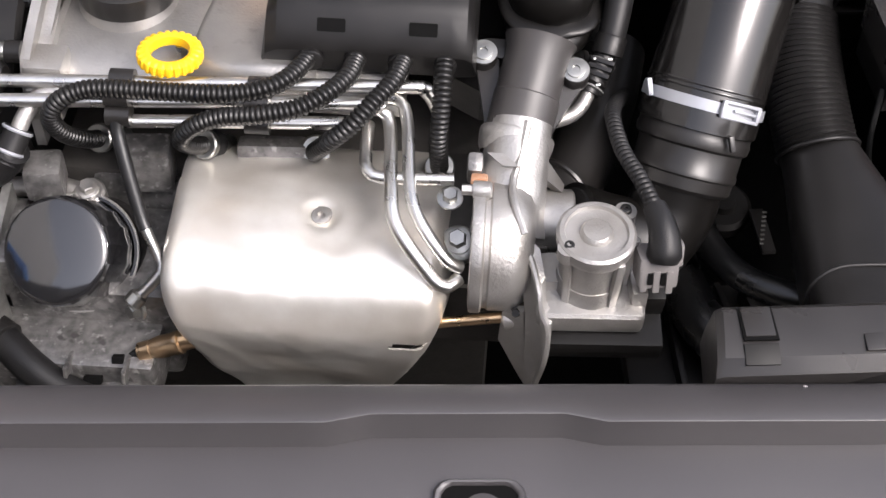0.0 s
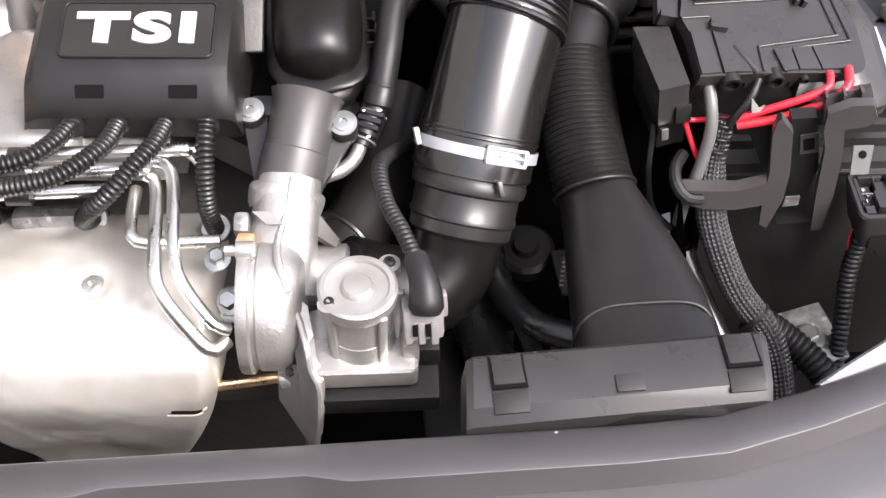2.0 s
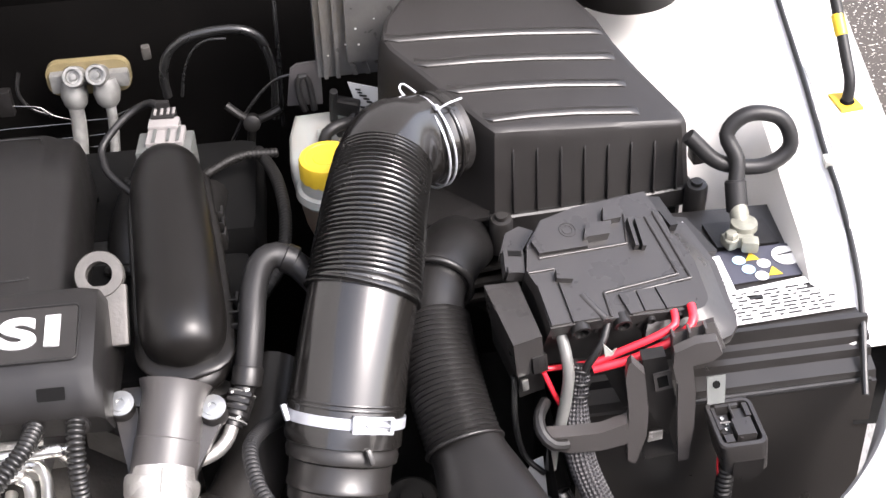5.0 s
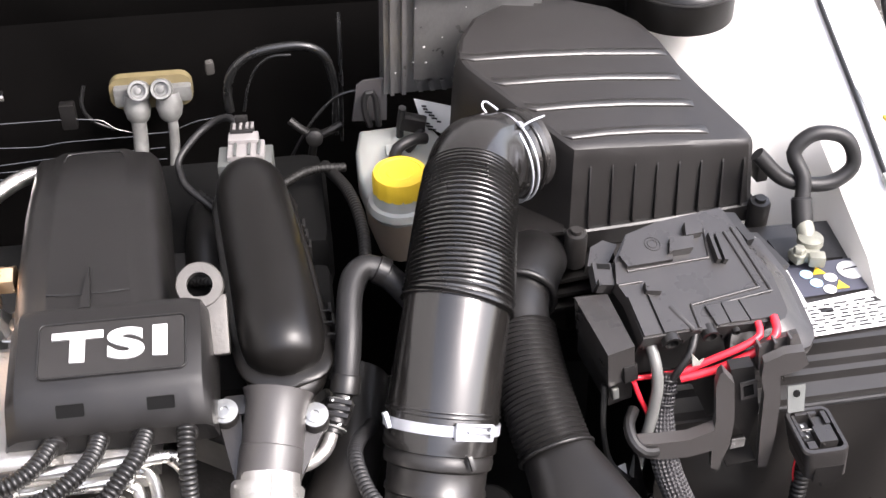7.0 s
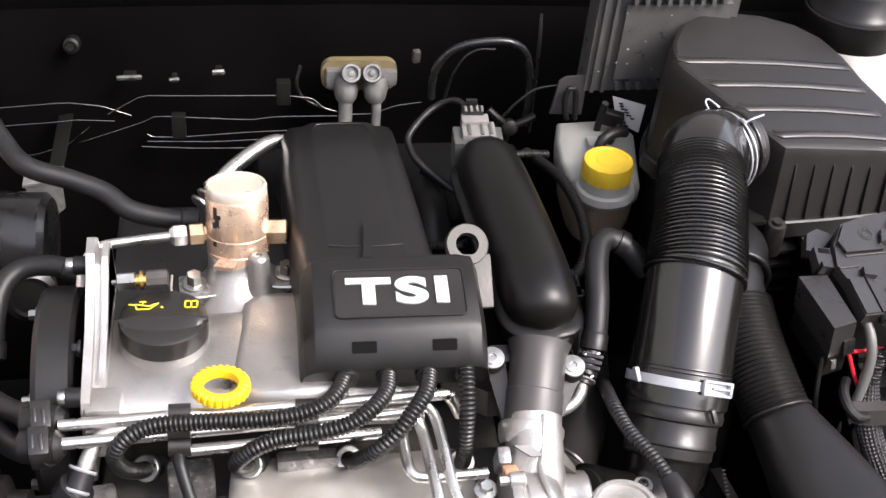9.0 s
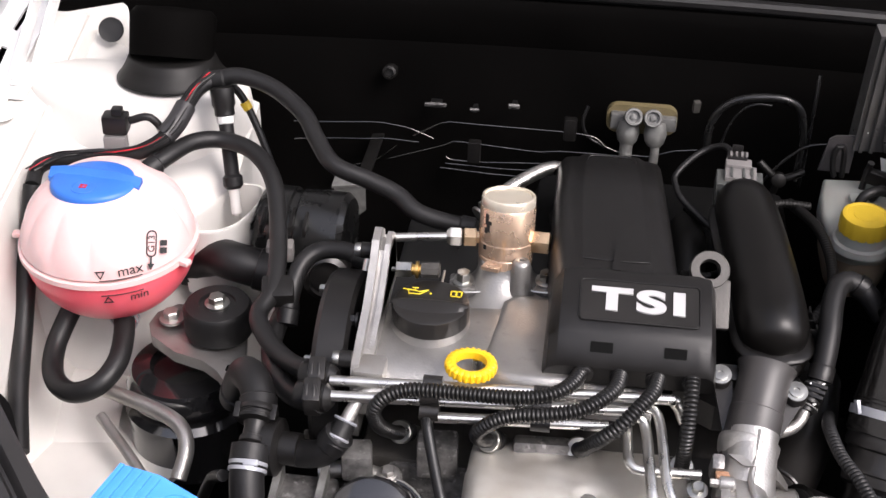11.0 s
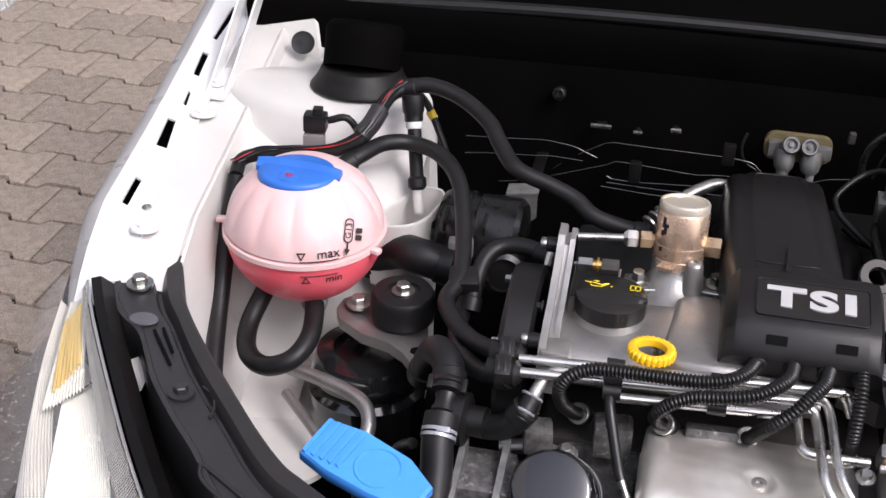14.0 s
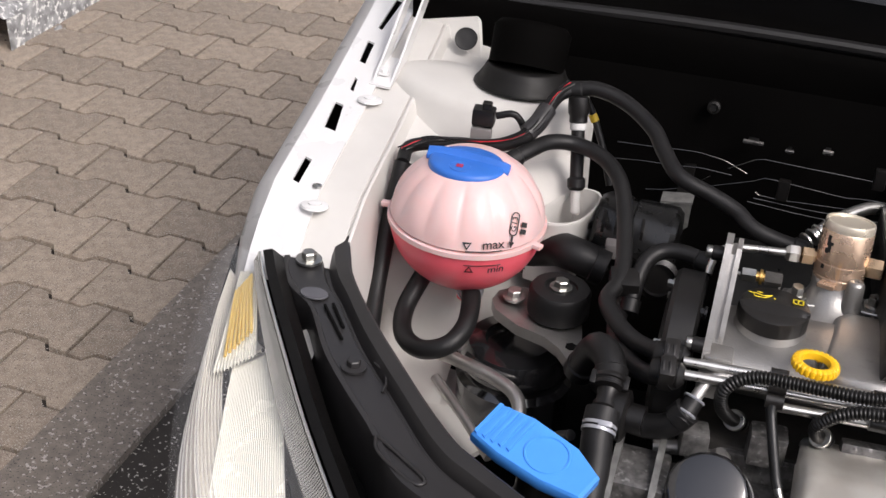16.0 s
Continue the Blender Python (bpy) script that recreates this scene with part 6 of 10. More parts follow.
# ---- air intake ----
def intake_tube():
    th = thing("intake_tube", "glossy black air intake tube with bellows and pale spring clamps", "air hose", (0.28, 0.72, 0.9))
    ax = V(0.19, 0.59, 0.78).normalized()
    foot, bend, top = V(0.2625, 0.637, 0.822), V(0.2944, 0.733, 0.923), V(0.320, 0.8367, 0.970)
    low = foot + ax * 0.024
    bm = B()
    run = spline([low, V(0.2706, 0.662, 0.855), V(0.282, 0.697, 0.892), bend, V(0.301, 0.757, 0.938)], 0.004)
    sweep(bm, run, lambda s, i: 0.0462 - 0.003 * s, 48)
    part("smooth_tube", bm, GLOSS, th, angle=60)
    bm = B()
    line = spline([V(0.2925, 0.728, 0.919), bend + V(0.001, 0.003, 0.002), V(0.301, 0.759, 0.939), V(0.310, 0.795, 0.958), top], 0.00098)
    sweep(bm, line, lambda s, i: (0.0472 - 0.0058 * s) - 0.0032 * (0, 0.15, 1, 0.85)[i % 4], 48)
    part("bellows", bm, BELLOW, th, angle=40)
    bm = B()
    sweep(bm, spline([top - V(0.004, 0.016, 0.005), top, V(0.329, 0.861, 0.969), V(0.342, 0.876, 0.962), V(0.359, 0.8865, 0.9555), V(0.376, 0.896, 0.9535)], 0.004), lambda s, i: 0.0405 - 0.0018 * s, 44)
    part("elbow", bm, GLOSS, th, angle=60)
    bm = B()
    torus(bm, (0.371, 0.893, 0.954), (0.87, 0.48, -0.03), 0.0388, 0.0022, 44, 8)
    part("cuff_bead", bm, GLOSS, th, angle=60)
    bm = B()
    sweep(bm, [p + V(-0.1, -0.72, 0.55).normalized() * 0.0447 for p in run[5:-6]], 0.0007, 6)
    part("mould_line", bm, GLOSS, th, angle=60)
    bm = B()
    sweep(bm, spline([V(0.313, 0.829, 1.007), V(0.325, 0.842, 1.009), V(0.34, 0.856, 1.002)], 0.004), 0.0006, 6)
    part("mould_line", bm, GLOSS, th, angle=60)
    for h, a in ((0.010, 0.0462), (0.0135, 0.0458)):
        bm = B()
        torus(bm, V(0.2706, 0.662, 0.855) + ax * h, ax, a - 0.0006, 0.0012, 48, 6)
        part("moulded_ring", bm, GLOSS, th, angle=60)
    # raised size marks moulded on the tube's shoulder
    for k in range(6):
        bm = B()
        p = V(0.2706, 0.662, 0.855).lerp(bend, 0.45 + 0.075 * k)
        d = V(-0.8, -0.5, 0.38).normalized()
        box(bm, p + d * 0.0447, (0.0022, 0.0045, 0.0045), (42, 10, 14), 0.0004)
        part("mould_mark", bm, GLOSS, th)
    bm = B()
    lathe(bm, foot - ax * 0.026, ax, [(0.036, 0), (0.0392, 0.003), (0.0398, 0.012), (0.0412, 0.0135), (0.0412, 0.017), (0.0402, 0.0185), (0.0405, 0.034), (0.0435, 0.036), (0.0445, 0.042), (0.0435, 0.0445), (0.0435, 0.0475), (0.0452, 0.049), (0.0452, 0.056)], 48)
    part("collar", bm, SATIN, th)
    bm = B()
    box(bm, foot + ax * 0.0165 + V(0.022, -0.036, 0.0245), (0.004, 0.004, 0.012), (-38, 0, 20), 0.001)
    part("collar_tab", bm, SATIN, th)

    def clamp(at, axis, R, turn, w=0.004, s0=1.0):
        z = Vector(axis).normalized()
        b = B()
        lathe(b, at, axis, [(R, -w), (R + 0.0012, -w), (R + 0.0012, w), (R, w), (R, -w)], 44, cap=False)
        p = part("spring_clamp", b, CLAMP, th, "pale steel spring clamp")
        d = Vector(turn).normalized()
        s = z.cross(d).normalized()
        b = B()
        m = Matrix(((s.x, z.x, d.x, 0), (s.y, z.y, d.y, 0), (s.z, z.z, d.z, 0), (0, 0, 0, 1)))
        for cx, cy, bw, bh in ((0, 0.0055, 0.034, 0.0025), (0, -0.0055, 0.034, 0.0025), (0.016, 0, 0.003, 0.012), (-0.016, 0, 0.003, 0.012), (0.004, 0, 0.02, 0.002)):
            bb = B()
            box(bb, (cx * s0, cy * s0, 0), (bw * s0, bh * s0, 0.003), bev=0.0005)
            bmesh.ops.transform(bb, matrix=Matrix.Translation(Vector(at) + d * (R + 0.002)) @ m, verts=bb.verts)
            me = bpy.data.meshes.new("t")
            bb.to_mesh(me)
            bb.free()
            b.from_mesh(me)
            bpy.data.meshes.remove(me)
        part("buckle", b, CLAMP, p)
        return p

    band = clamp(V(0.2706, 0.662, 0.855), ax, 0.0462, (0.42, -0.72, 0.45), 0.0042)
    bm = B()
    box(bm, V(0.2706, 0.662, 0.855) + V(-0.0445, -0.012, 0.022), (0.004, 0.006, 0.013), (-35, 0, 20), 0.001)
    part("tail", bm, CLAMP, band)
    # wire clamp round the elbow: two wires, raised ears
    ka, kz = V(0.359, 0.884, 0.954), V(0.87, 0.48, -0.03).normalized()
    bm = B()
    for o in (-0.0028, 0.0036):
        torus(bm, ka + kz * o, kz, 0.0408, 0.0011, 48, 6)
    wire = part("wire_clamp", bm, CLAMP, th, "pale wire spring clamp", angle=60)
    up = V(-0.27, 0.5, 0.82).normalized()
    bm = B()
    sweep(bm, spline([ka - kz * 0.0028 + up * 0.0408, ka - kz * 0.006 + up * 0.051, ka - kz * 0.001 + up * 0.054, ka + kz * 0.004 + up * 0.047 + V(0.004, -0.005, 0)], 0.003), 0.0011, 6)
    part("ear", bm, CLAMP, wire, angle=60)
    bm = B()
    sweep(bm, spline([ka + kz * 0.0036 + V(0.008, -0.011, 0.0385), ka + kz * 0.010 + V(0.011, -0.013, 0.043), ka + kz * 0.022 + V(0.013, -0.013, 0.044)], 0.003), 0.0011, 6)
    box(bm, ka + kz * 0.004 + V(0.0065, -0.011, 0.0405), (0.005, 0.007, 0.003), (0, 20, 20), 0.0006)
    part("ear", bm, CLAMP, wire, angle=60)
    bm = B()
    sweep(bm, spline([foot - ax * 0.02, V(0.2535, 0.612, 0.785), V(0.236, 0.594, 0.768), (0.207, 0.588, 0.775), (0.172, 0.58, 0.795)], 0.008), 0.034, 28)
    hose = thing("turbo_hose", "matt black rubber hose from intake tube to turbocharger", "hose", (0.235, 0.6, 0.765))
    part("hose", bm, PLEN, hose, angle=60)
    bm = B()
    lathe(bm, (0.178, 0.582, 0.79), (-0.82, -0.15, 0.5), [(0.029, -0.012), (0.031, -0.01), (0.031, 0.008), (0.029, 0.01)], 32)
    part("cuff", bm, RUBBER, hose)
    bm = B()
    sweep(bm, spline([(0.15, 0.61, 0.775), (0.18, 0.66, 0.775), (0.2, 0.72, 0.79), (0.21, 0.78, 0.8)], 0.008), 0.028, 24)
    hose = thing("charge_hose", "dark plastic pipe behind the turbocharger", "hose", (0.18, 0.66, 0.775))
    part("pipe", bm, SATIN, hose, angle=60)
    bm = B()
    torus(bm, (0.166, 0.637, 0.7745), (0.55, 0.83, 0.0), 0.0278, 0.003, 32, 8)
    part("bead", bm, SATIN, hose)


intake_tube()


def air_box():
    """Stepped lid, set askew and leaning to the wing; ribbed front; tray below."""
    th = thing("air_filter_box", "black ribbed plastic air filter box with a stepped lid", "air filter box", (0.5, 0.95, 0.9))

    def crest(x, y):
        return 0.8876 - 0.1727 * x + 0.1718 * y - 1.2 * max(0, y - 1.02 - 0.15 * (x - 0.45)) ** 2

    corners = [(0.4175, 0.8725), (0.44, 0.8765), (0.5, 0.8855), (0.575, 0.897), (0.5885, 0.8995), (0.594, 0.9055), (0.5925, 0.914), (0.5815, 0.936), (0.5645, 0.97), (0.548, 1.008), (0.538, 1.042), (0.522, 1.074), (0.497, 1.097), (0.462, 1.108), (0.42, 1.105), (0.385, 1.088), (0.352, 1.055), (0.334, 1.018), (0.329, 0.991), (0.335, 0.976), (0.3825, 0.9155), (0.4105, 0.88)]
    mid = V(0.455, 0.975, 0)
    top = []
    for (x0, y0), (x1, y1) in zip(corners, corners[1:] + corners[:1]):
        n = max(1, int(math.hypot(x1 - x0, y1 - y0) / 0.009))
        top += [(x0 + (x1 - x0) * i / n, y0 + (y1 - y0) * i / n) for i in range(n)]

    def ring(grow, dz, flat=None, flare=0.0):
        """The outline pushed outwards by grow metres."""
        out = []
        for x, y in top:
            d = V(x, y, 0) - mid
            g = grow + flare * min(1, max(0, (0.43 - x) / 0.06)) * min(1, max(0, (1.09 - y) / 0.1))
            q = mid + d * (1 + g / d.length)
            out.append(V(q.x, q.y, flat(q.x, q.y) if flat else crest(q.x, q.y) + dz))
        return out

    def foot(x, y):
        return 0.884 - 0.045 * (x - 0.42)

    bm = B()
    rows = [ring(0.006, 0, lambda x, y: foot(x, y) - 0.004, 0.004), ring(0.005, 0, lambda x, y: foot(x, y) + 0.004, 0.004), ring(0.003, -0.04, None, 0.002), ring(0.001, -0.012, None, 0.001), ring(0.0, -0.0055), ring(-0.0015, -0.002), ring(-0.005, 0.0)]
    for k in range(1, 10):
        rows.append([mid + (V(x, y, 0) - mid) * (1 - k / 10) for x, y in top])
        rows[-1] = [V(p.x, p.y, crest(p.x, p.y)) for p in rows[-1]]
    loft(bm, rows)
    lid = part("lid", bm, BLACKB, th, angle=30)
    for (x0, y0), (x1, y1) in (((0.4095, 0.8825), (0.5515, 0.9055)), ((0.382, 0.9165), (0.547, 0.942)), ((0.3565, 0.949), (0.5435, 0.979)), ((0.3325, 0.9805), (0.5385, 1.015))):
        bm = B()
        rows = []
        for u, h in ((0, 0.05), (0.02, 0.5), (0.06, 1.0), (0.3, 1.0), (0.6, 1.0), (0.93, 1.0), (0.975, 0.8), (1.0, 0.05)):
            x, y = x0 + (x1 - x0) * u, y0 + (y1 - y0) * u + 0.004 * math.sin(u * math.pi)
            y += 0.006 * max(0, 0.06 - u) / 0.06
            rows.append([V(x, y + d, crest(x, y + d) + e * h - (0.004 if e == 0 else 0)) for d, e in ((-0.001, 0), (0.0, 0.0016), (0.0008, 0.0024), (0.0025, 0.0031), (0.0042, 0.0033), (0.0052, 0.0024), (0.009, 0.0012), (0.02, 0))])
        loft(bm, rows)
        part("step", bm, SATIN, lid, angle=25)
    for k in range(8):
        x = 0.4335 + 0.0217 * k
        y = 0.8725 + 0.15 * (x - 0.4175)
        zt = crest(x, y) - 0.0175
        bm = B()
        loft(bm, [[V(x - 0.0014, y + 0.008, z), V(x - 0.0008, y - 0.0042 * w, z), V(x + 0.0008, y - 0.0042 * w, z), V(x + 0.0014, y + 0.008, z)] for z, w in ((foot(x, y) - 0.003, 2.0), (zt - 0.004, 0.7), (zt, 0.1))])
        part("front_rib", bm, BLACKB, lid)
    bm = B()
    loft(bm, [ring(-0.004, 0, lambda x, y: 0.75, 0.004), ring(0.0, 0, lambda x, y: foot(x, y) - 0.03, 0.004), ring(0.009, 0, lambda x, y: foot(x, y) - 0.024, 0.004), ring(0.0115, 0, lambda x, y: foot(x, y) - 0.022, 0.004), ring(0.0115, 0, lambda x, y: foot(x, y) - 0.005, 0.004), ring(0.0095, 0, lambda x, y: foot(x, y) - 0.0035, 0.004), ring(0.002, 0, lambda x, y: foot(x, y) - 0.003, 0.004)])
    part("tray", bm, BLACK, th, angle=30)
    for p in ((0.4195, 0.8555, 0.879), (0.604, 0.89, 0.871)):
        bm = B()
        lathe(bm, p, (0, -0.1, 1), [(0.0105, -0.03), (0.0105, 0.004), (0.009, 0.007), (0.0055, 0.0075), (0.005, 0.011), (0, 0.0112)], 20)
        part("screw_boss", bm, SATIN, th)
    bm = B()
    prism(bm, [(0.336, 0.865, 0.873), (0.409, 0.8625, 0.879), (0.415, 0.885, 0.882), (0.35, 0.965, 0.878)], (0, 0, 0.004), 0.001)
    part("ledge", bm, BLACK, th)
    bm = B()
    box(bm, (0.61, 0.918, 0.893), (0.012, 0.016, 0.018), (0, 0, 10), 0.002)
    part("side_clip", bm, BLACK, th)
    for k, z in enumerate((0.795, 0.812, 0.829, 0.846)):
        bm = B()
        box(bm, (0.405, 0.87, z), (0.1, 0.03, 0.005), (0, 0, 8), 0.001)
        part("tray_fin", bm, BLACK, th)
    bm = B()
    lathe(bm, (0.372, 0.894, 0.954), (0.87, 0.48, -0.03), [(0.0372, 0), (0.0372, 0.012)], 40)
    part("spigot", bm, BLACKB, th)


air_box()


def intake_duct():
    th = thing("intake_duct", "matt black plastic duct with bellows from grille to filter box", "air duct", (0.38, 0.6, 0.8))
    bm = B()
    secs = []
    for y, z, cx, w, h, k in ((0.40, 0.838, 0.388, 0.05, 0.022, 0.25), (0.455, 0.826, 0.388, 0.05, 0.026, 0.25), (0.50, 0.815, 0.388, 0.05, 0.03, 0.3), (0.535, 0.814, 0.385, 0.0475, 0.032, 0.4), (0.575, 0.815, 0.3785, 0.042, 0.033, 0.65), (0.61, 0.819, 0.371, 0.035, 0.0325, 0.9), (0.632, 0.823, 0.365, 0.0305, 0.0305, 1.0), (0.646, 0.829, 0.3615, 0.03, 0.03, 1.0)):
        loop = []
        for a in (2 * math.pi * i / 32 for i in range(32)):
            c, s = math.cos(a), math.sin(a)
            p = 2 / (0.35 + 0.65 * k)
            loop.append(V(cx + w * math.copysign(abs(c) ** (2 / p), c), y + 0.3 * h * s, z + h * math.copysign(abs(s) ** (2 / p), s)))
        secs.append(loop)
    loft(bm, secs)
    part("mouth", bm, BLACK, th, angle=45)
    bm = B()
    rim = [V(0.337, 0.498, 0.818), V(0.341, 0.503, 0.834), V(0.356, 0.51, 0.843), V(0.385, 0.513, 0.8455), V(0.416, 0.513, 0.8455), V(0.43, 0.508, 0.838), V(0.4355, 0.50, 0.82), V(0.436, 0.49, 0.79)]
    sweep(bm, spline([V(0.336, 0.492, 0.79)] + rim, 0.004), 0.0018, 8)
    part("seam", bm, BLACK, th, angle=60)
    bm = B()
    loops = []
    for d, k in ((V(0, 0, 0), 1.0), (V(0, -0.045, -0.012), 1.02), (V(0, -0.065, -0.03), 1.03)):
        loops.append([V(0.386 + (p.x - 0.386) * k, p.y, p.z) + d for p in spline([V(0.336, 0.492, 0.79)] + rim, n=3)])
    loft(bm, loops, close=False, cap=False)
    bmesh.ops.solidify(bm, geom=bm.faces[:], thickness=0.002)
    part("collar", bm, FUSE, th, angle=50)
    bm = B()
    sweep(bm, spline([(0.3615, 0.642, 0.828), (0.355, 0.67, 0.842), (0.35, 0.705, 0.858), (0.3475, 0.742, 0.8735)], 0.0011), lambda w, i: 0.0312 - 0.0024 * (0, 0.4, 1, 0.6)[i % 4], 36)
    part("bellows", bm, BLACK, th, angle=40)
    bm = B()
    torus(bm, (0.3615, 0.642, 0.828), (-0.2, 0.85, 0.45), 0.0312, 0.0018, 36, 8)
    part("bellows_end", bm, BLACK, th, angle=60)
    bm = B()
    sweep(bm, spline([(0.3475, 0.738, 0.872), (0.35, 0.765, 0.88), (0.357, 0.79, 0.882), (0.372, 0.83, 0.872), (0.385, 0.87, 0.85)], 0.005), lambda w, i: 0.0265 if w < 0.3 else 0.031, 30, 0.9)
    part("outlet", bm, BLACK, th)
    bm = B()
    torus(bm, (0.3535, 0.778, 0.8815), (0.25, 0.95, 0.1), 0.0305, 0.003, 32, 8)
    part("outlet_flange", bm, BLACK, th, angle=60)
    th = thing("relay_box_cover", "black plastic box lid with snap latches behind the front panel", "box", (0.36, 0.43, 0.86))
    bm = B()
    def back(x):
        return 0.44 + 0.118 * (x - 0.26)

    rows = []
    for x, k in ((0.2575, 0.5), (0.2605, 0.92), (0.265, 1.0), (0.35, 1.0), (0.45, 1.0), (0.455, 0.92), (0.4575, 0.5)):
        y = back(x)
        rows.append([V(x, y + dy * (0.9 + 0.1 * k), 0.83 + (z - 0.83) * k) for dy, z in ((0.004, 0.835), (0.001, 0.874), (-0.003, 0.8765), (-0.025, 0.875), (-0.038, 0.871), (-0.046, 0.862), (-0.049, 0.835))])
    loft(bm, rows)
    lid = part("lid", bm, FUSE, th, angle=30)
    for x in (0.2865, 0.4358):
        y = back(x)
        bm = B()
        box(bm, (x, y - 0.0155, 0.8765), (0.0225, 0.026, 0.0014), (1, 0, 6.5))
        part("latch_slot", bm, DARK, lid)
        bm = B()
        box(bm, (x - 0.0002, y - 0.0145, 0.8768), (0.0195, 0.0228, 0.003), (2, 0, 6.5), 0.0008)
        part("latch", bm, FUSE, lid)
        bm = B()
        box(bm, (x + 0.002, y - 0.0358, 0.8712), (0.0225, 0.014, 0.0026), (24, 0, 6.5), 0.0004)
        part("latch_foot", bm, STRUTM, lid)
    bm = B()
    box(bm, (0.3635, back(0.3635) - 0.031, 0.8742), (0.018, 0.012, 0.0016), (12, 0, 6.5), 0.0006)
    part("raised_pad", bm, FUSE, lid)


intake_duct()


# ---- battery side ----
def battery():
    th = thing("battery", "black car battery with printed label in a plastic tray", "battery", (0.58, 0.78, 0.8))
    bm = B()
    prism(bm, [(0.46, 0.712, 0.69), (0.70, 0.716, 0.69), (0.675, 0.875, 0.69), (0.455, 0.875, 0.69)], (0, 0, 0.168), 0.004)
    part("case", bm, SATIN, th)
    bm = B()
    prof = ((0.7125, 0.853), (0.711, 0.8592), (0.707, 0.8585), (0.705, 0.847), (0.699, 0.8455), (0.697, 0.8395), (0.6915, 0.838), (0.6895, 0.831), (0.676, 0.8275), (0.6735, 0.8205), (0.6705, 0.82), (0.669, 0.60))
    loft(bm, [[V(x, y + 0.035 * (x - 0.56), z) for y, z in prof] for x in (0.455, 0.55, 0.60, 0.65, 0.705)], close=False, cap=False)
    part("tray_wall", bm, SATIN, th, "black ribbed tray wall", angle=20)
    bm = B()
    pipe(bm, [(0.545, 0.6715, 0.8205), (0.62, 0.674, 0.821), (0.70, 0.6765, 0.8215)], 0.0026, 8, 0.03)
    part("tray_lip", bm, RUBBER, th, "black rolled lip")
    bm = B()
    prism(bm, [(0.605, 0.815, 0.853), (0.66, 0.815, 0.853), (0.655, 0.85, 0.853), (0.60, 0.85, 0.853)], (0, 0, 0.009), 0.002)
    part("terminal_well", bm, BLACK, th)
    top = on_plane((0.63, 0.765, 0.8595), (1, 0.0, 0), (-0.05, 1, 0))
    bm = B()
    prism(bm, [top @ V(x, y, 0) for x, y in ((-0.04, 0.0), (0.062, 0.008), (0.046, 0.05), (-0.03, 0.046))], (0, 0, 0.0006))
    lab = part("label", bm, NAVY, th, "dark blue battery label")
    bm = B()
    prism(bm, [top @ V(x, y, 0.0008) for x, y in ((-0.05, -0.052), (0.068, -0.042), (0.062, 0.006), (-0.024, -0.008), (-0.026, 0.04), (-0.048, 0.036))], (0, 0, 0.0005))
    part("label_field", bm, LABEL, lab, "white printed field")
    bm = B()
    random.seed(5)
    for r in range(8):
        x = -0.044
        while x < 0.05:
            w = random.uniform(0.003, 0.012)
            y = -0.048 + r * 0.0045 + 0.085 * (x + 0.044)
            prism(bm, [top @ V(a, b, 0.0014) for a, b in ((x, y), (x + w, y + 0.085 * w), (x + w, y + 0.085 * w + 0.0023), (x, y + 0.0023))], (0, 0, 0.0002))
            x += w + random.uniform(0.002, 0.007)
    for r in range(6):
        for x in (-0.043, -0.036):
            y = -0.003 + r * 0.0055
            prism(bm, [top @ V(a, b, 0.0014) for a, b in ((x, y), (x + 0.005, y), (x + 0.005, y + 0.003), (x, y + 0.003))], (0, 0, 0.0002))
    for x, y, w, h in ((0.036, -0.014, 0.012, 0.007), (-0.016, -0.022, 0.012, 0.006)):
        prism(bm, [top @ V(a, b, 0.0014) for a, b in ((x, y), (x + w, y), (x + w, y + h), (x, y + h))], (0, 0, 0.0002))
    part("label_print", bm, INK, lab, "black print lines")
    bm = B()
    lathe(bm, top @ V(0.031, 0.032, 0.001), (0, 0, 1), [(0.0125, 0), (0.0125, 0.0008), (0, 0.0009)], 32)
    part("round_sign", bm, LABEL, lab, "white round sign")
    bm = B()
    prism(bm, [top @ V(a, b, 0.0021) for a, b in ((0.023, 0.0312), (0.039, 0.0342), (0.039, 0.0362), (0.023, 0.0332))], (0, 0, 0.0002))
    part("minus_bar", bm, INK, lab, "dark minus bar")
    for x, y, ma in ((-0.011, 0.031, "b"), (-0.006, 0.018, "b"), (0.009, 0.024, "w"), (0.003, 0.008, "w")):
        bm = B()
        lathe(bm, top @ V(x, y, 0.001), (0, 0, 1), [(0.0058, 0), (0.0058, 0.0006)], 20)
        part("round_sign", bm, PALEBLUE if ma == "b" else LABEL, lab)
    for x, y in ((0.001, 0.035), (0.015, 0.013)):
        bm = B()
        prism(bm, [top @ V(x + a, y + b, 0.001) for a, b in ((-0.006, -0.005), (0.006, -0.005), (0, 0.006))], (0, 0, 0.0006))
        part("warning_triangle", bm, YCAP, lab, "yellow triangle sign")
    th = thing("earth_cable", "black battery earth cable looping to a zinc terminal clamp", "cable", (0.628, 0.805, 0.862))
    bm = B()
    box(bm, (0.628, 0.818, 0.871), (0.017, 0.026, 0.013), (0, 0, -14), 0.004)
    lathe(bm, (0.629, 0.822, 0.876), (0, 0, 1), [(0.012, 0), (0.0115, 0.006), (0.008, 0.0075), (0.0, 0.0075)], 24)
    box(bm, (0.63, 0.804, 0.871), (0.015, 0.012, 0.012), (0, 0, -14), 0.003)
    box(bm, (0.614, 0.812, 0.87), (0.01, 0.015, 0.011), (0, 0, 20), 0.003)
    part("terminal_clamp", bm, CLAMPZ, th, "pale zinc terminal clamp")
    bm = B()
    hexbolt(bm, (0.614, 0.808, 0.875), (0, 0, 1), 0.0055, 0.008, 1.2)
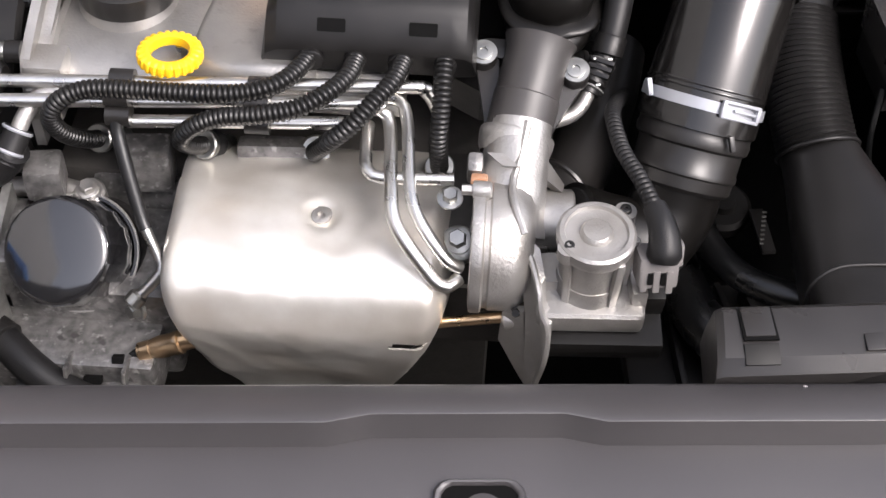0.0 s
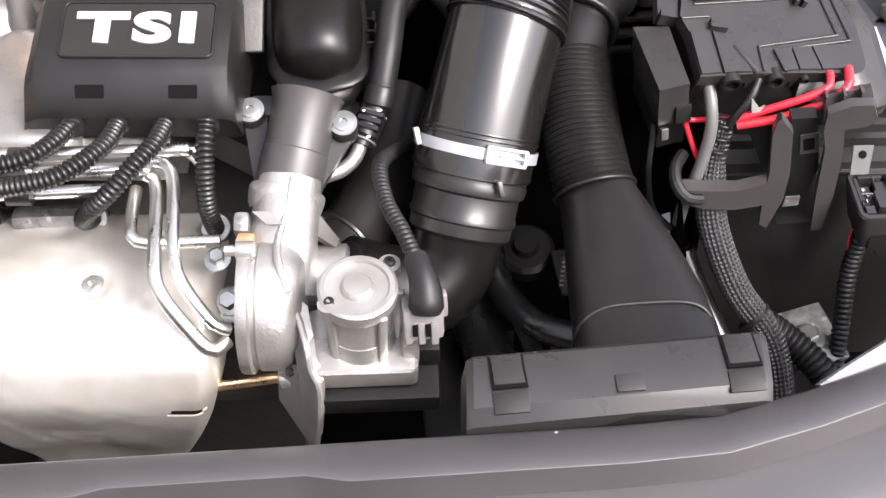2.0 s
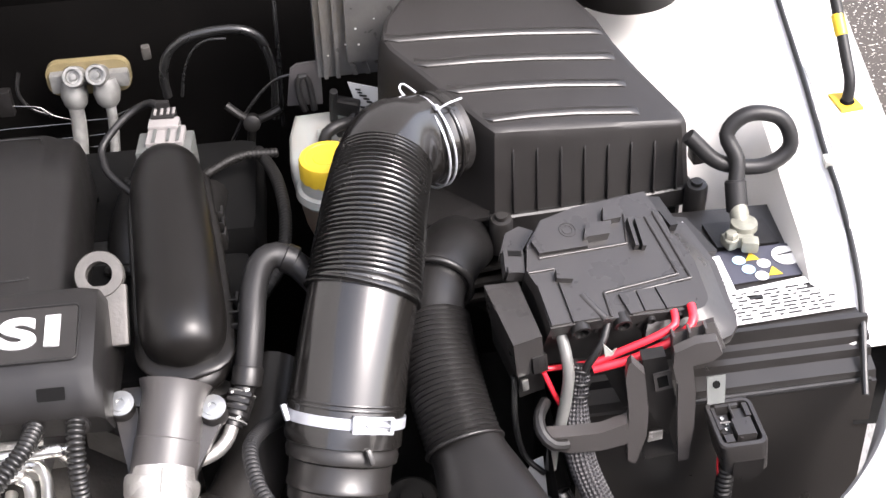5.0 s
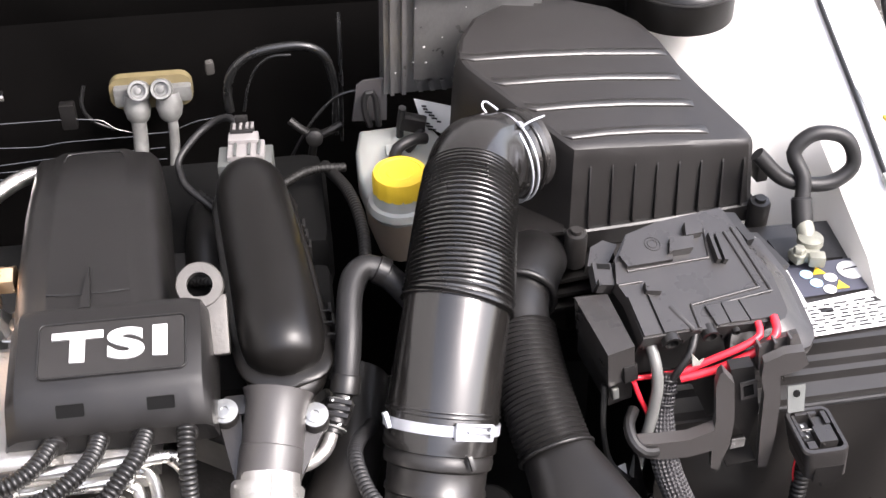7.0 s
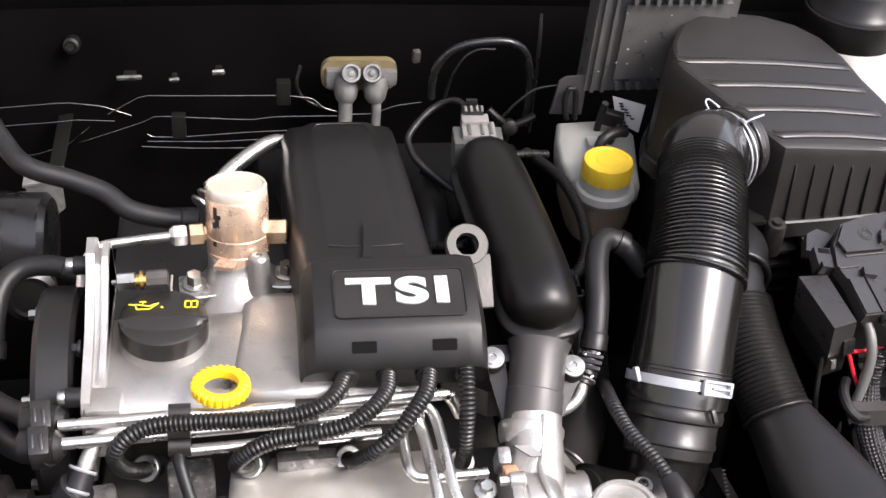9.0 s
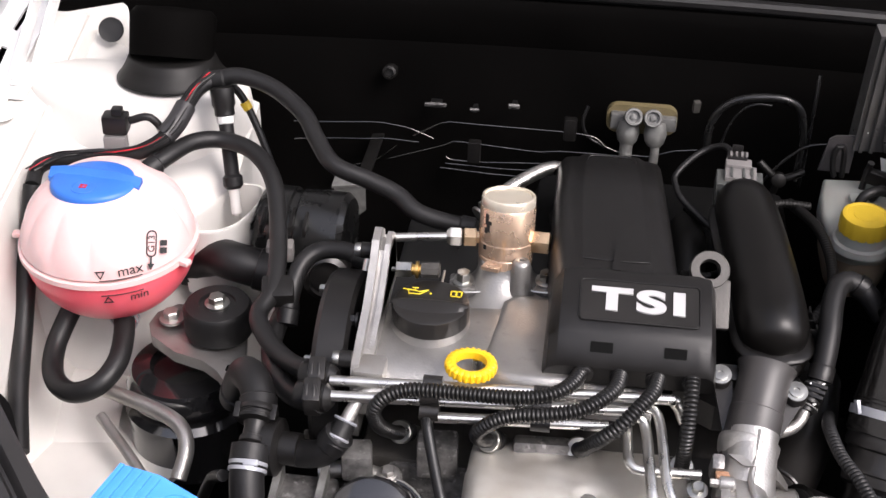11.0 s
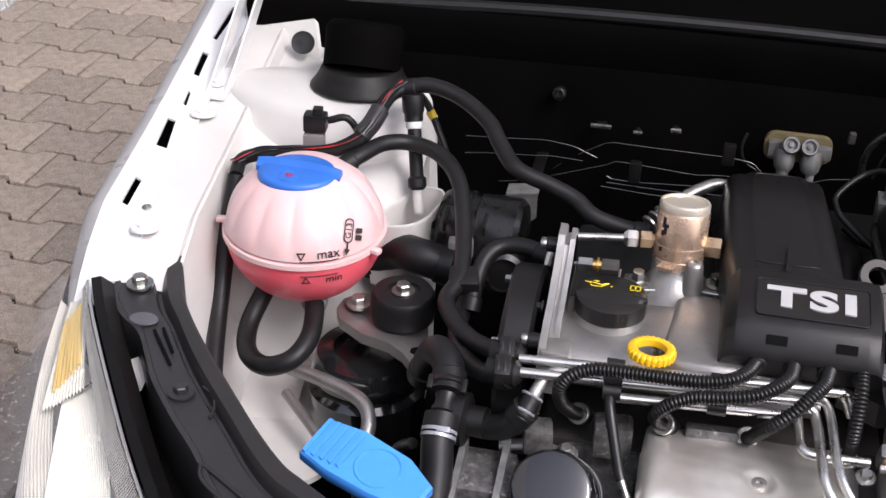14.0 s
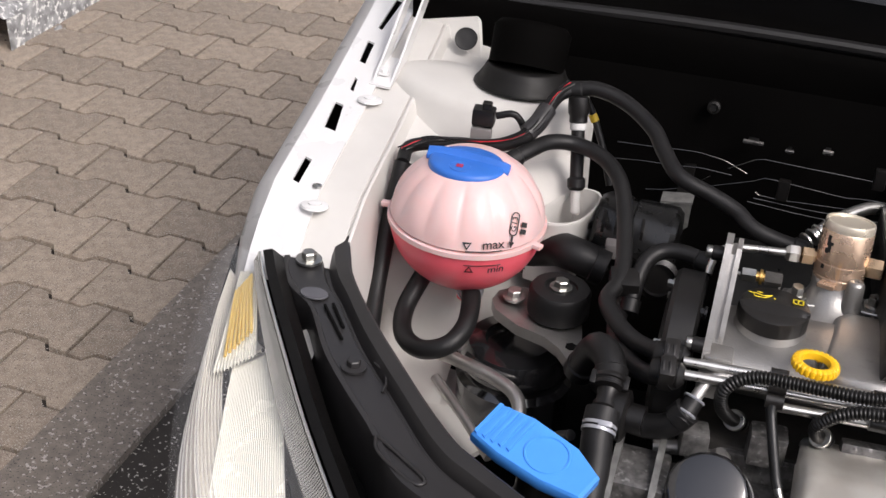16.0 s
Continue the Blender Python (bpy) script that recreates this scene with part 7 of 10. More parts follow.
    part("nut", bm, CLAMPZ, th, "dull zinc nut")
    bm = B()
    pipe(bm, [(0.627, 0.836, 0.882), (0.626, 0.846, 0.894), (0.63, 0.862, 0.92), (0.6225, 0.8747, 0.9402), (0.6403, 0.8793, 0.9557), (0.6671, 0.8782, 0.952), (0.6787, 0.8736, 0.9366), (0.6771, 0.8686, 0.9201), (0.6535, 0.8653, 0.909), (0.6156, 0.8674, 0.9159), (0.5879, 0.8752, 0.942)], 0.0072)
    part("cable", bm, RUBBER, th)
    bm = B()
    lathe(bm, (0.627, 0.838, 0.882), (0.0, 0.5, 0.8), [(0.0095, 0), (0.0095, 0.026), (0.008, 0.028)], 20)
    part("sleeve", bm, RUBBER, th)
    bm = B()
    lathe(bm, (0.6275, 0.826, 0.876), (0.0, 0.65, 0.6), [(0.0075, 0), (0.0085, 0.012), (0.0065, 0.02)], 16)
    part("crimp", bm, CLAMPZ, th, "zinc crimp")


battery()


def power_box():
    th = thing("battery_fuse_box", "dark plastic fuse box lid clipped on the battery", "fuse box", (0.5, 0.75, 0.9))
    P = on_plane((0.496, 0.72, 0.921), (1, 0, -0.165), (0, 1, 0.28))
    UP = P.to_3x3() @ V(0, 0, 1)

    def plate(b, pts, z0, h, bev=0.0012):
        prism(b, [P @ V(x, y, z0) for x, y in pts], UP * h, bev)

    def slab(b, x0, y0, x1, y1, z0, h, bev=0.001):
        plate(b, ((x0, y0), (x1, y0), (x1, y1), (x0, y1)), z0, h, bev)

    def ridge(b, pts, r=0.0014, z=0.0004):
        for p, q in zip(pts, pts[1:]):
            sweep(b, [P @ V(*p, z), P @ V(*q, z)], r, 8)

    bm = B()
    plate(bm, ((-0.061, -0.052), (-0.012, -0.041), (0.0575, -0.0295), (0.064, -0.004), (0.046, 0.06), (0.034, 0.088), (-0.028, 0.068), (-0.058, 0.053), (-0.0715, 0.028), (-0.0745, 0.002), (-0.068, -0.012)), -0.012, 0.012, 0.0022)
    lid = part("lid", bm, FUSE, th, angle=30)
    bm = B()
    plate(bm, ((-0.0585, 0.0495), (-0.0285, 0.0615), (-0.0206, 0.046), (-0.0225, 0.026), (-0.0633, 0.0165), (-0.069, 0.0285)), 0, 0.0042, 0.0016)
    part("raised_field", bm, FUSE, lid)
    bm = B()
    for r in (0.0042, 0.0068):
        torus(bm, P @ V(-0.038, 0.041, 0.0042), UP, r, 0.0006, 24, 6)
    part("round_emboss", bm, FUSE, lid)
    bm = B()
    plate(bm, ((-0.0264, 0.0305), (-0.0044, 0.0357), (-0.0017, 0.0486), (-0.0232, 0.0451)), 0, 0.009, 0.0018)
    part("block", bm, FUSE, lid)
    bm = B()
    plate(bm, ((-0.0075, 0.05), (0.008, 0.054), (0.009, 0.066), (-0.006, 0.064)), 0, 0.007, 0.0015)
    part("block", bm, FUSE, lid)
    bm = B()
    ridge(bm, ((-0.0115, -0.0395), (-0.0146, -0.0173), (0.0493, 0.0036), (0.0305, 0.0603)))
    ridge(bm, ((0.0062, -0.0375), (-0.0022, -0.0187), (0.0595, 0.0004), (0.038, 0.066)))
    ridge(bm, ((-0.0633, 0.0142), (0.0114, 0.0324), (0.0125, 0.062)), 0.0012)
    ridge(bm, ((-0.0735, -0.0005), (-0.0525, 0.0045)), 0.0012)
    part("ridge", bm, FUSE, lid, angle=60)
    for o in (((-0.0035, -0.0189), (0.0098, -0.0151), (0.0145, -0.0345), (0.0035, -0.0375)), ((0.0112, -0.0147), (0.026, -0.0119), (0.0325, -0.0315), (0.016, -0.034)), ((0.0275, -0.0115), (0.0585, -0.0035), (0.0588, -0.0262), (0.034, -0.031)), ((-0.0605, -0.0505), (-0.0455, -0.047), (-0.053, -0.0095), (-0.068, -0.0125)), ((-0.043, -0.0465), (-0.0215, -0.042), (-0.036, -0.02), (-0.0505, -0.009))):
        bm = B()
        plate(bm, o, -0.001, 0.0035, 0.0008)
        part("cover_flap", bm, FUSE, lid)
    bm = B()
    sweep(bm, spline([P @ V(-0.0335, -0.0205, 0.001), P @ V(-0.026, -0.031, 0.001), P @ V(-0.0165, -0.0415, 0.0)], 0.004), 0.0032, 10)
    part("finger_rib", bm, FUSE, lid, angle=60)
    # clips and the strap at the back
    bm = B()
    slab(bm, -0.0525, -0.0085, -0.0395, -0.0045, 0, 0.006)
    slab(bm, -0.0525, -0.0045, -0.0495, 0.0, 0, 0.0065)
    part("clip", bm, FUSE, lid)
    bm = B()
    slab(bm, -0.051, -0.0045, -0.0405, -0.001, 0, 0.0008, 0)
    part("clip_slot", bm, DARK, lid)
    bm = B()
    slab(bm, -0.0905, 0.003, -0.0745, 0.0255, -0.016, 0.012)
    slab(bm, -0.089, 0.0, -0.083, 0.006, -0.012, 0.012)
    part("clip", bm, FUSE, lid)
    bm = B()
    slab(bm, -0.087, 0.019, -0.076, 0.024, -0.004, 0.0006, 0)
    part("clip_slot", bm, DARK, lid)
    bm = B()
    for dx in (0.0, 0.0062):
        plate(bm, ((0.013 + dx, 0.054), (0.016 + dx, 0.054), (0.019 + dx, 0.026), (0.016 + dx, 0.026)), 0, 0.007, 0.001)
    part("clip", bm, FUSE, lid)
    bm = B()
    plate(bm, ((0.0163, 0.053), (0.0192, 0.053), (0.0222, 0.027), (0.0193, 0.027)), 0, 0.0008, 0)
    part("clip_slot", bm, DARK, lid)
    bm = B()
    plate(bm, ((0.03, 0.086), (0.048, 0.086), (0.06, 0.058), (0.053, 0.056), (0.046, 0.07), (0.033, 0.078)), -0.016, 0.012, 0.002)
    part("strap", bm, BLACK, lid)
    bm = B()
    plate(bm, ((-0.0895, 0.032), (-0.073, 0.032), (-0.06, 0.056), (-0.072, 0.06), (-0.084, 0.052)), -0.03, 0.012, 0.003)
    part("side_wing", bm, FUSE, lid)
    # body under the lid with its cable mouths
    bm = B()
    plate(bm, ((-0.06, -0.048), (0.056, -0.026), (0.066, 0.0), (0.04, 0.08), (-0.06, 0.05), (-0.07, 0.0)), -0.06, 0.049, 0.003)
    part("base", bm, BLACK, th)
    for x, y, r in ((-0.036, -0.0485, 0.0068), (-0.0015, -0.0405, 0.0062), (0.022, -0.0355, 0.003), (0.045, -0.031, 0.0035)):
        bm = B()
        lathe(bm, P @ V(x, y, -0.006), P.to_3x3() @ V(0.17, -0.98, 0), [(r * 1.15, -0.006), (r * 1.15, 0.0035), (r * 0.85, 0.0038), (r * 0.8, -0.002), (0.0, -0.0022)], 20)
        part("cable_mouth", bm, BLACK, th)
    for x in (-0.056, -0.047, -0.022, -0.012, 0.007, 0.014, 0.03, 0.037, 0.053):
        bm = B()
        y = -0.0505 + 0.19 * (x + 0.06)
        plate(bm, ((x, y), (x + 0.003, y + 0.0006), (x + 0.003, y + 0.006), (x, y + 0.006)), -0.018, 0.017, 0.0006)
        part("tooth", bm, FUSE, th)
    bm = B()
    o = ((0.02, -0.047), (0.07, -0.047), (0.0835, -0.0455), (0.0935, -0.0405), (0.0995, -0.031), (0.1008, -0.022), (0.0929, 0.033), (0.074, 0.0723), (0.05, 0.08), (0.03, 0.05))
    loft(bm, [[P @ V(x * 1.0, y, z) for x, y in [(0.03 + (a - 0.03) * k, 0.01 + (b - 0.01) * k) for a, b in o]] for k, z in ((1.0, -0.03), (1.0, -0.0225), (0.985, -0.02), (0.9, -0.0195), (0.62, -0.008))])
    part("side_shroud", bm, FUSE, th, "smooth grey side shroud", angle=25)
    bm = B()
    plate(bm, ((0.05, 0.085), (0.078, 0.084), (0.1, 0.05), (0.084, 0.047), (0.07, 0.07)), -0.036, 0.008, 0.002)
    part("side_cover", bm, BLACK, th)
    bm = B()
    for p, q in (((0.074, 0.079), (0.0775, 0.068)), ((0.076, 0.066), (0.0825, 0.062)), ((0.0825, 0.062), (0.087, 0.054))):
        sweep(bm, [P @ V(*p, -0.0278), P @ V(*q, -0.0278)], 0.0005, 6)
    part("scratch_mark", bm, LABEL, th, "white scribbled marks")
    th = thing("relay_carrier", "black plastic relay box with rounded lid", "box", (0.41, 0.71, 0.88))
    quad = [V(0.3885, 0.7226, 0.9225), V(0.4156, 0.723, 0.9226), V(0.4264, 0.6688, 0.9118), V(0.4036, 0.6623, 0.9105)]
    bm = B()
    prism(bm, quad, (0.003, 0.002, -0.036), 0.007, 4)
    part("lid", bm, FUSE, th, angle=30)
    bm = B()
    mid = sum(quad, V(0, 0, 0)) / 4
    prism(bm, [mid + (q - mid) * 0.93 + V(0.003, 0.002, -0.034) for q in quad], (0.002, 0.004, -0.03), 0.002)
    part("body", bm, BLACK, th)
    bm = B()
    box(bm, (0.4245, 0.668, 0.884), (0.013, 0.004, 0.015), (-12, 0, 18), 0.001)
    for k in range(3):
        box(bm, (0.4195 + 0.0045 * k, 0.665 + 0.0015 * k, 0.884), (0.001, 0.002, 0.012), (-12, 0, 18))
    part("clip", bm, BLACK, th)
    bm = B()
    box(bm, (0.412, 0.663, 0.868), (0.006, 0.004, 0.01), (-12, 0, 18), 0.001)
    part("peg", bm, ZINC, th)
    # cables below the fuse box
    for pts, r, ma, lb in (
        ([(0.548, 0.692, 0.908), (0.5455, 0.676, 0.903), (0.528, 0.67, 0.892), (0.497, 0.667, 0.88), (0.467, 0.668, 0.872)], 0.0036, RED, "thick red insulated cable into the wiring braid"),
        ([(0.5335, 0.688, 0.907), (0.5315, 0.676, 0.903), (0.515, 0.672, 0.896), (0.49, 0.671, 0.886), (0.465, 0.67, 0.876)], 0.0031, RED, "red insulated cable into the wiring braid"),
        ([(0.443, 0.682, 0.902), (0.4455, 0.668, 0.889), (0.446, 0.66, 0.87), (0.44, 0.652, 0.838), (0.433, 0.647, 0.815), (0.43, 0.645, 0.79)], 0.0048, GREYW, "grey insulated cable below the fuse box"),
        ([(0.4805, 0.684, 0.904), (0.474, 0.672, 0.895), (0.464, 0.668, 0.88), (0.459, 0.668, 0.868)], 0.0033, RUBBER, "thin black cable below the fuse box"),
        ([(0.425, 0.67, 0.876), (0.44, 0.672, 0.874), (0.465, 0.676, 0.872)], 0.0022, RED, "thin red wire below the relay box"),
        ([(0.428, 0.668, 0.874), (0.434, 0.664, 0.858), (0.442, 0.66, 0.84)], 0.002, RED, "thin red wire below the relay box"),
    ):
        bm = B()
        pipe(bm, pts, r)
        solo("battery_cable", bm, ma, lb, "cable", "battery cables")
    bm = B()
    prism(bm, [(0.474, 0.668, 0.898), (0.481, 0.668, 0.889), (0.485, 0.668, 0.892), (0.482, 0.668, 0.885), (0.476, 0.668, 0.884)], (0, 0.001, 0), 0)
    solo("tape_flag", bm, MILKY, "small cream tape flag on a thin cable", "tape")
    bm = B()
    line = spline([(0.4587, 0.6757, 0.8739), (0.4535, 0.662, 0.842), (0.452, 0.6431, 0.813), (0.4597, 0.6247, 0.7868), (0.4763, 0.6034, 0.7563), (0.4978, 0.587, 0.7328), (0.5083, 0.5729, 0.7127), (0.515, 0.55, 0.68)], 0.0009)
    sweep(bm, line, lambda s, i: 0.0082 if s < 0.14 else 0.0112 if s > 0.22 else 0.0082 + 0.003 * (s - 0.14) / 0.08, 80)
    t = 80
    for k, v in enumerate(bm.verts):
        i, j = k // t, k % t
        if i < len(line):
            v.co += (v.co - line[i]).normalized() * (0.0011 * ((((i + j) // 4) % 2) ^ (((i - j) // 4) % 2)) - 0.0005)
    loom = thing("wiring_braid", "braided black wiring loom hanging beside the battery", "cable", (0.4587, 0.6757, 0.8739))
    part("sleeve", bm, BRAID, loom, angle=20)
    for i in (2, 6, 10):
        bm = B()
        torus(bm, line[i * 3], line[i * 3 + 2] - line[i * 3], 0.0088, 0.0012, 24, 6)
        part("tape_turn", bm, RUBBER, loom, "black tape turn")
    # cable guide and brackets on the tray
    th = thing("cable_guide", "black plastic cable guide arm on the battery tray", "bracket", (0.47, 0.66, 0.82))
    bm = B()
    pipe(bm, [(0.428, 0.66, 0.85), (0.4205, 0.645, 0.849), (0.421, 0.631, 0.844), (0.429, 0.625, 0.837), (0.44, 0.628, 0.833)], 0.0048, 10)
    part("hook", bm, BLACK, th)
    bm = B()
    prism(bm, [(0.4234, 0.63, 0.8409), (0.443, 0.63, 0.8395), (0.4664, 0.63, 0.8398), (0.4874, 0.63, 0.8476), (0.4892, 0.63, 0.825), (0.4678, 0.63, 0.8199), (0.444, 0.63, 0.8208), (0.426, 0.63, 0.8265)], (0.002, 0.012, 0.0), 0.003, 3)
    part("arm", bm, NECKM, th, angle=40)
    for pts in ([(0.4869, 0.636, 0.903), (0.4895, 0.636, 0.906), (0.5001, 0.636, 0.892), (0.505, 0.636, 0.8525), (0.5048, 0.636, 0.8247), (0.4973, 0.636, 0.7942), (0.4909, 0.636, 0.7982), (0.4894, 0.636, 0.8271), (0.4895, 0.636, 0.8548), (0.4855, 0.636, 0.8902)], [(0.5222, 0.637, 0.9099), (0.5384, 0.637, 0.9178), (0.5536, 0.637, 0.9182), (0.5591, 0.637, 0.9046), (0.5523, 0.637, 0.8979), (0.5372, 0.637, 0.8948), (0.5414, 0.637, 0.8677), (0.5426, 0.637, 0.8291), (0.5406, 0.637, 0.7921), (0.5326, 0.637, 0.7904), (0.5292, 0.637, 0.8311), (0.5269, 0.637, 0.8752), (0.5219, 0.637, 0.8944)]):
        bm = B()
        prism(bm, pts, (0.001, 0.009, 0.0), 0.0018, 3)
        part("upright", bm, NECKM, th, angle=40)
    bm = B()
    prism(bm, [(0.5005, 0.648, 0.8958), (0.5189, 0.648, 0.8974), (0.5298, 0.648, 0.8476), (0.5246, 0.648, 0.8118), (0.5087, 0.648, 0.8397)], (0, 0.012, 0), 0.002)
    part("latch", bm, BLACK, th)
    bm = B()
    prism(bm, [(0.5095, 0.6465, 0.8805), (0.5225, 0.6465, 0.8835), (0.5262, 0.6465, 0.8645), (0.5125, 0.6465, 0.862)], (0, 0.003, 0), 0.001)
    part("latch_frame", bm, NECKM, th)
    bm = B()
    prism(bm, [(0.5122, 0.646, 0.8771), (0.5202, 0.646, 0.8791), (0.5224, 0.646, 0.8681), (0.5144, 0.646, 0.866)], (0, 0.001, 0), 0)
    part("latch_slot", bm, DARK, th)
    bm = B()
    prism(bm, [(0.5253, 0.6671, 0.9017), (0.5605, 0.6692, 0.9086), (0.5694, 0.6623, 0.8858), (0.529, 0.66, 0.878)], (0.003, 0.012, -0.006), 0.002)
    part("hold_down", bm, NECKM, th)
    for k in range(3):
        bm = B()
        x, z = 0.5275 + 0.0125 * k, 0.895 + 0.0025 * k
        prism(bm, [(x, 0.657, z - 0.012), (x + 0.0025, 0.657, z - 0.012), (x + 0.001, 0.661, z + 0.01), (x - 0.001, 0.661, z + 0.01)], (0, 0.01, 0), 0.0005)
        part("rib", bm, NECKM, th)
    bm = B()
    prism(bm, [(0.508, 0.64, 0.8228), (0.5187, 0.64, 0.824), (0.5187, 0.64, 0.8154), (0.5069, 0.64, 0.8133)], (0, 0.002, 0), 0.0006)
    part("plate", bm, CASTD, th, "small grey plate")
    bm = B()
    prism(bm, [(0.5055, 0.638, 0.796), (0.5302, 0.638, 0.7995), (0.5302, 0.642, 0.7975), (0.5055, 0.642, 0.794)], (0.0, 0.03, 0.0), 0.0008)
    part("shelf", bm, BLACK, th)
    for x, w in ((0.462, 0.03), (0.47, 0.016)):
        bm = B()
        prism(bm, [(x + 0.012, 0.668, 0.872), (x + 0.012 + w, 0.668, 0.874), (x + 0.014 + w, 0.664, 0.838), (x + 0.018 + w * 0.4, 0.663, 0.832)], (0, 0.01 if w > 0.02 else 0.004, 0), 0.002)
        part("cavity_wall", bm, STRUTM, th)
    th = thing("relay_socket", "small black open relay socket on a metal tab", "relay", (0.577, 0.64, 0.82))
    S = on_plane((0.573, 0.6295, 0.838), (1, 0.04, 0), (-0.16, 1, 0.0))
    bm = B()
    out = rounded(-0.0195, -0.0265, 0.0195, 0.0255, 0.0075, 5)
    inn = rounded(-0.0157, -0.022, 0.0157, 0.0215, 0.0045, 5)
    loft(bm, [[S @ V(x * 0.92 + 0.006, y * 0.8, -0.036) for x, y in out], [S @ V(x, y, -0.002) for x, y in out], [S @ V(x * 0.95, y * 0.97, 0) for x, y in out], [S @ V(x, y, 0) for x, y in inn], [S @ V(x, y, -0.02) for x, y in inn]])
    part("case", bm, FUSE, th)
    for x, y, w, h, z in ((-0.007, 0.004, 0.009, 0.02, 0.014), (0.006, 0.012, 0.009, 0.01, 0.016), (0.0045, -0.007, 0.015, 0.018, 0.0215), (-0.0095, -0.016, 0.007, 0.008, 0.0195), (0.0125, 0.0125, 0.004, 0.014, 0.0195), (-0.0135, 0.006, 0.0025, 0.024, 0.0195), (-0.002, 0.019, 0.018, 0.003, 0.0195)):
        bm = B()
        prism(bm, [S @ V(x + a * w / 2, y + b * h / 2, -0.02) for a, b in ((-1, -1), (1, -1), (1, 1), (-1, 1))], S.to_3x3() @ V(0, 0, z), 0.001)
        part("insert", bm, FUSE, th)
    for a, b in (((-0.0125, 0.001), (0.0125, 0.001)), ((0.0, 0.02), (0.0, -0.018)), ((0.0125, -0.015), (-0.003, -0.015))):
        bm = B()
        sweep(bm, [S @ V(*a, -0.001), S @ V(*b, -0.001)], 0.001, 6)
        part("bar", bm, FUSE, th)
    for x, y in ((-0.008, 0.01), (-0.006, 0.004), (0.004, 0.012), (-0.0075, -0.002)):
        bm = B()
        box(bm, S @ V(x, y, -0.006), (0.0035, 0.003, 0.003), (20, 10, 30), 0.0006)
        part("contact", bm, ZINC, th, "bright metal contact")
    bm = B()
    prism(bm, [S @ V(x * 0.9 + 0.004, -0.024, z) for x, z in ((-0.012, -0.036), (-0.004, -0.038), (-0.003, -0.043), (0.008, -0.043), (0.009, -0.038), (0.015, -0.034), (0.015, -0.02), (-0.012, -0.02))], S.to_3x3() @ V(0, 0.004, 0), 0.0008)
    part("skirt", bm, BLACK, th)
    bm = B()
    T = on_plane((0.5635, 0.6575, 0.848), (1, 0.05, 0.0), (0.1, 0.5, 0.85))
    ring = [(-0.008, -0.012), (0.006, -0.012), (0.009, 0.0105), (-0.0065, 0.0105)]
    prism(bm, [T @ V(x, y, 0) for x, y in ring], T.to_3x3() @ V(0, 0, 0.0016), 0.0005)
    part("tab", bm, TABM, th, "bright metal tab")
    bm = B()
    lathe(bm, T @ V(0.0005, 0.0035, 0.0018), T.to_3x3() @ V(0, 0, 1), [(0.0032, 0), (0.0032, 0.0004)], 20)
    part("tab_hole", bm, DARK, th, "dark bolt hole")
    bm = B()
    ribbed(bm, [(0.577, 0.645, 0.785), (0.572, 0.635, 0.745), (0.57, 0.615, 0.71), (0.565, 0.58, 0.66)], 0.0075, 0.0045, 0.0014)
    solo("relay_conduit", bm, RUBBER, "ribbed black conduit below the relay", "cable", angle=60)
    bm = B()
    pipe(bm, [(0.568, 0.645, 0.79), (0.567, 0.642, 0.775), (0.568, 0.64, 0.765)], 0.0009, 6, 0.004)
    solo("relay_wire", bm, RED, "thin red wire below the relay", "wire")
    bm = B()
    ribbed(bm, [(0.487, 0.596, 0.738), (0.515, 0.59, 0.72), (0.545, 0.572, 0.70), (0.575, 0.545, 0.665)], 0.0125, 0.0055, 0.0022, 18)
    solo("loom_conduit", bm, RUBBER, "ribbed black conduit beside the wiring braid", "cable", angle=60)
    bm = B()
    torus(bm, (0.4905, 0.593, 0.737), (0.7, -0.5, -0.5), 0.0125, 0.003, 20, 8)
    solo("conduit_collar", bm, RUBBER, "black collar joining conduit and braid", "clip")
    th = thing("body_bracket", "zinc bracket with a hex bolt below the battery", "bracket", (0.545, 0.61, 0.69))
    bm = B()
    box(bm, (0.545, 0.612, 0.69), (0.05, 0.055, 0.006), (10, 0, 20), 0.002)
    part("plate", bm, CASTD, th)
    bm = B()
    hexbolt(bm, (0.543, 0.607, 0.694), (0, 0, 1), 0.009, 0.01, 1.6)
    part("bolt", bm, ZINC, th)
    bm = B()
    prism(bm, [(0.405, 0.648, 0.765), (0.424, 0.641, 0.752), (0.436, 0.648, 0.762), (0.434, 0.664, 0.785), (0.418, 0.662, 0.78)], (0, 0.001, 0.001), 0.0)
    solo("paper_tag", bm, LABEL, "white paper tag behind the duct", "tag")
    bm = B()
    pipe(bm, [(0.405, 0.672, 0.87), (0.404, 0.66, 0.83), (0.41, 0.652, 0.80), (0.425, 0.644, 0.785)], 0.0025, 8)
    solo("thin_cable", bm, PAINTB, "thin shiny black cable below the relay box", "cable")
    # Added tray wall in near-black: the gap's shade is in its colour.
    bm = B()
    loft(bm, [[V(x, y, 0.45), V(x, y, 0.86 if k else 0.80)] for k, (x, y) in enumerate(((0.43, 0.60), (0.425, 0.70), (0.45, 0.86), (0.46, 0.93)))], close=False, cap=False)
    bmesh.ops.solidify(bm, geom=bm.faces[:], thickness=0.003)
    solo("tray_side_wall", bm, DARK, "battery tray side wall, near-black for the shade in the gap", "battery tray")
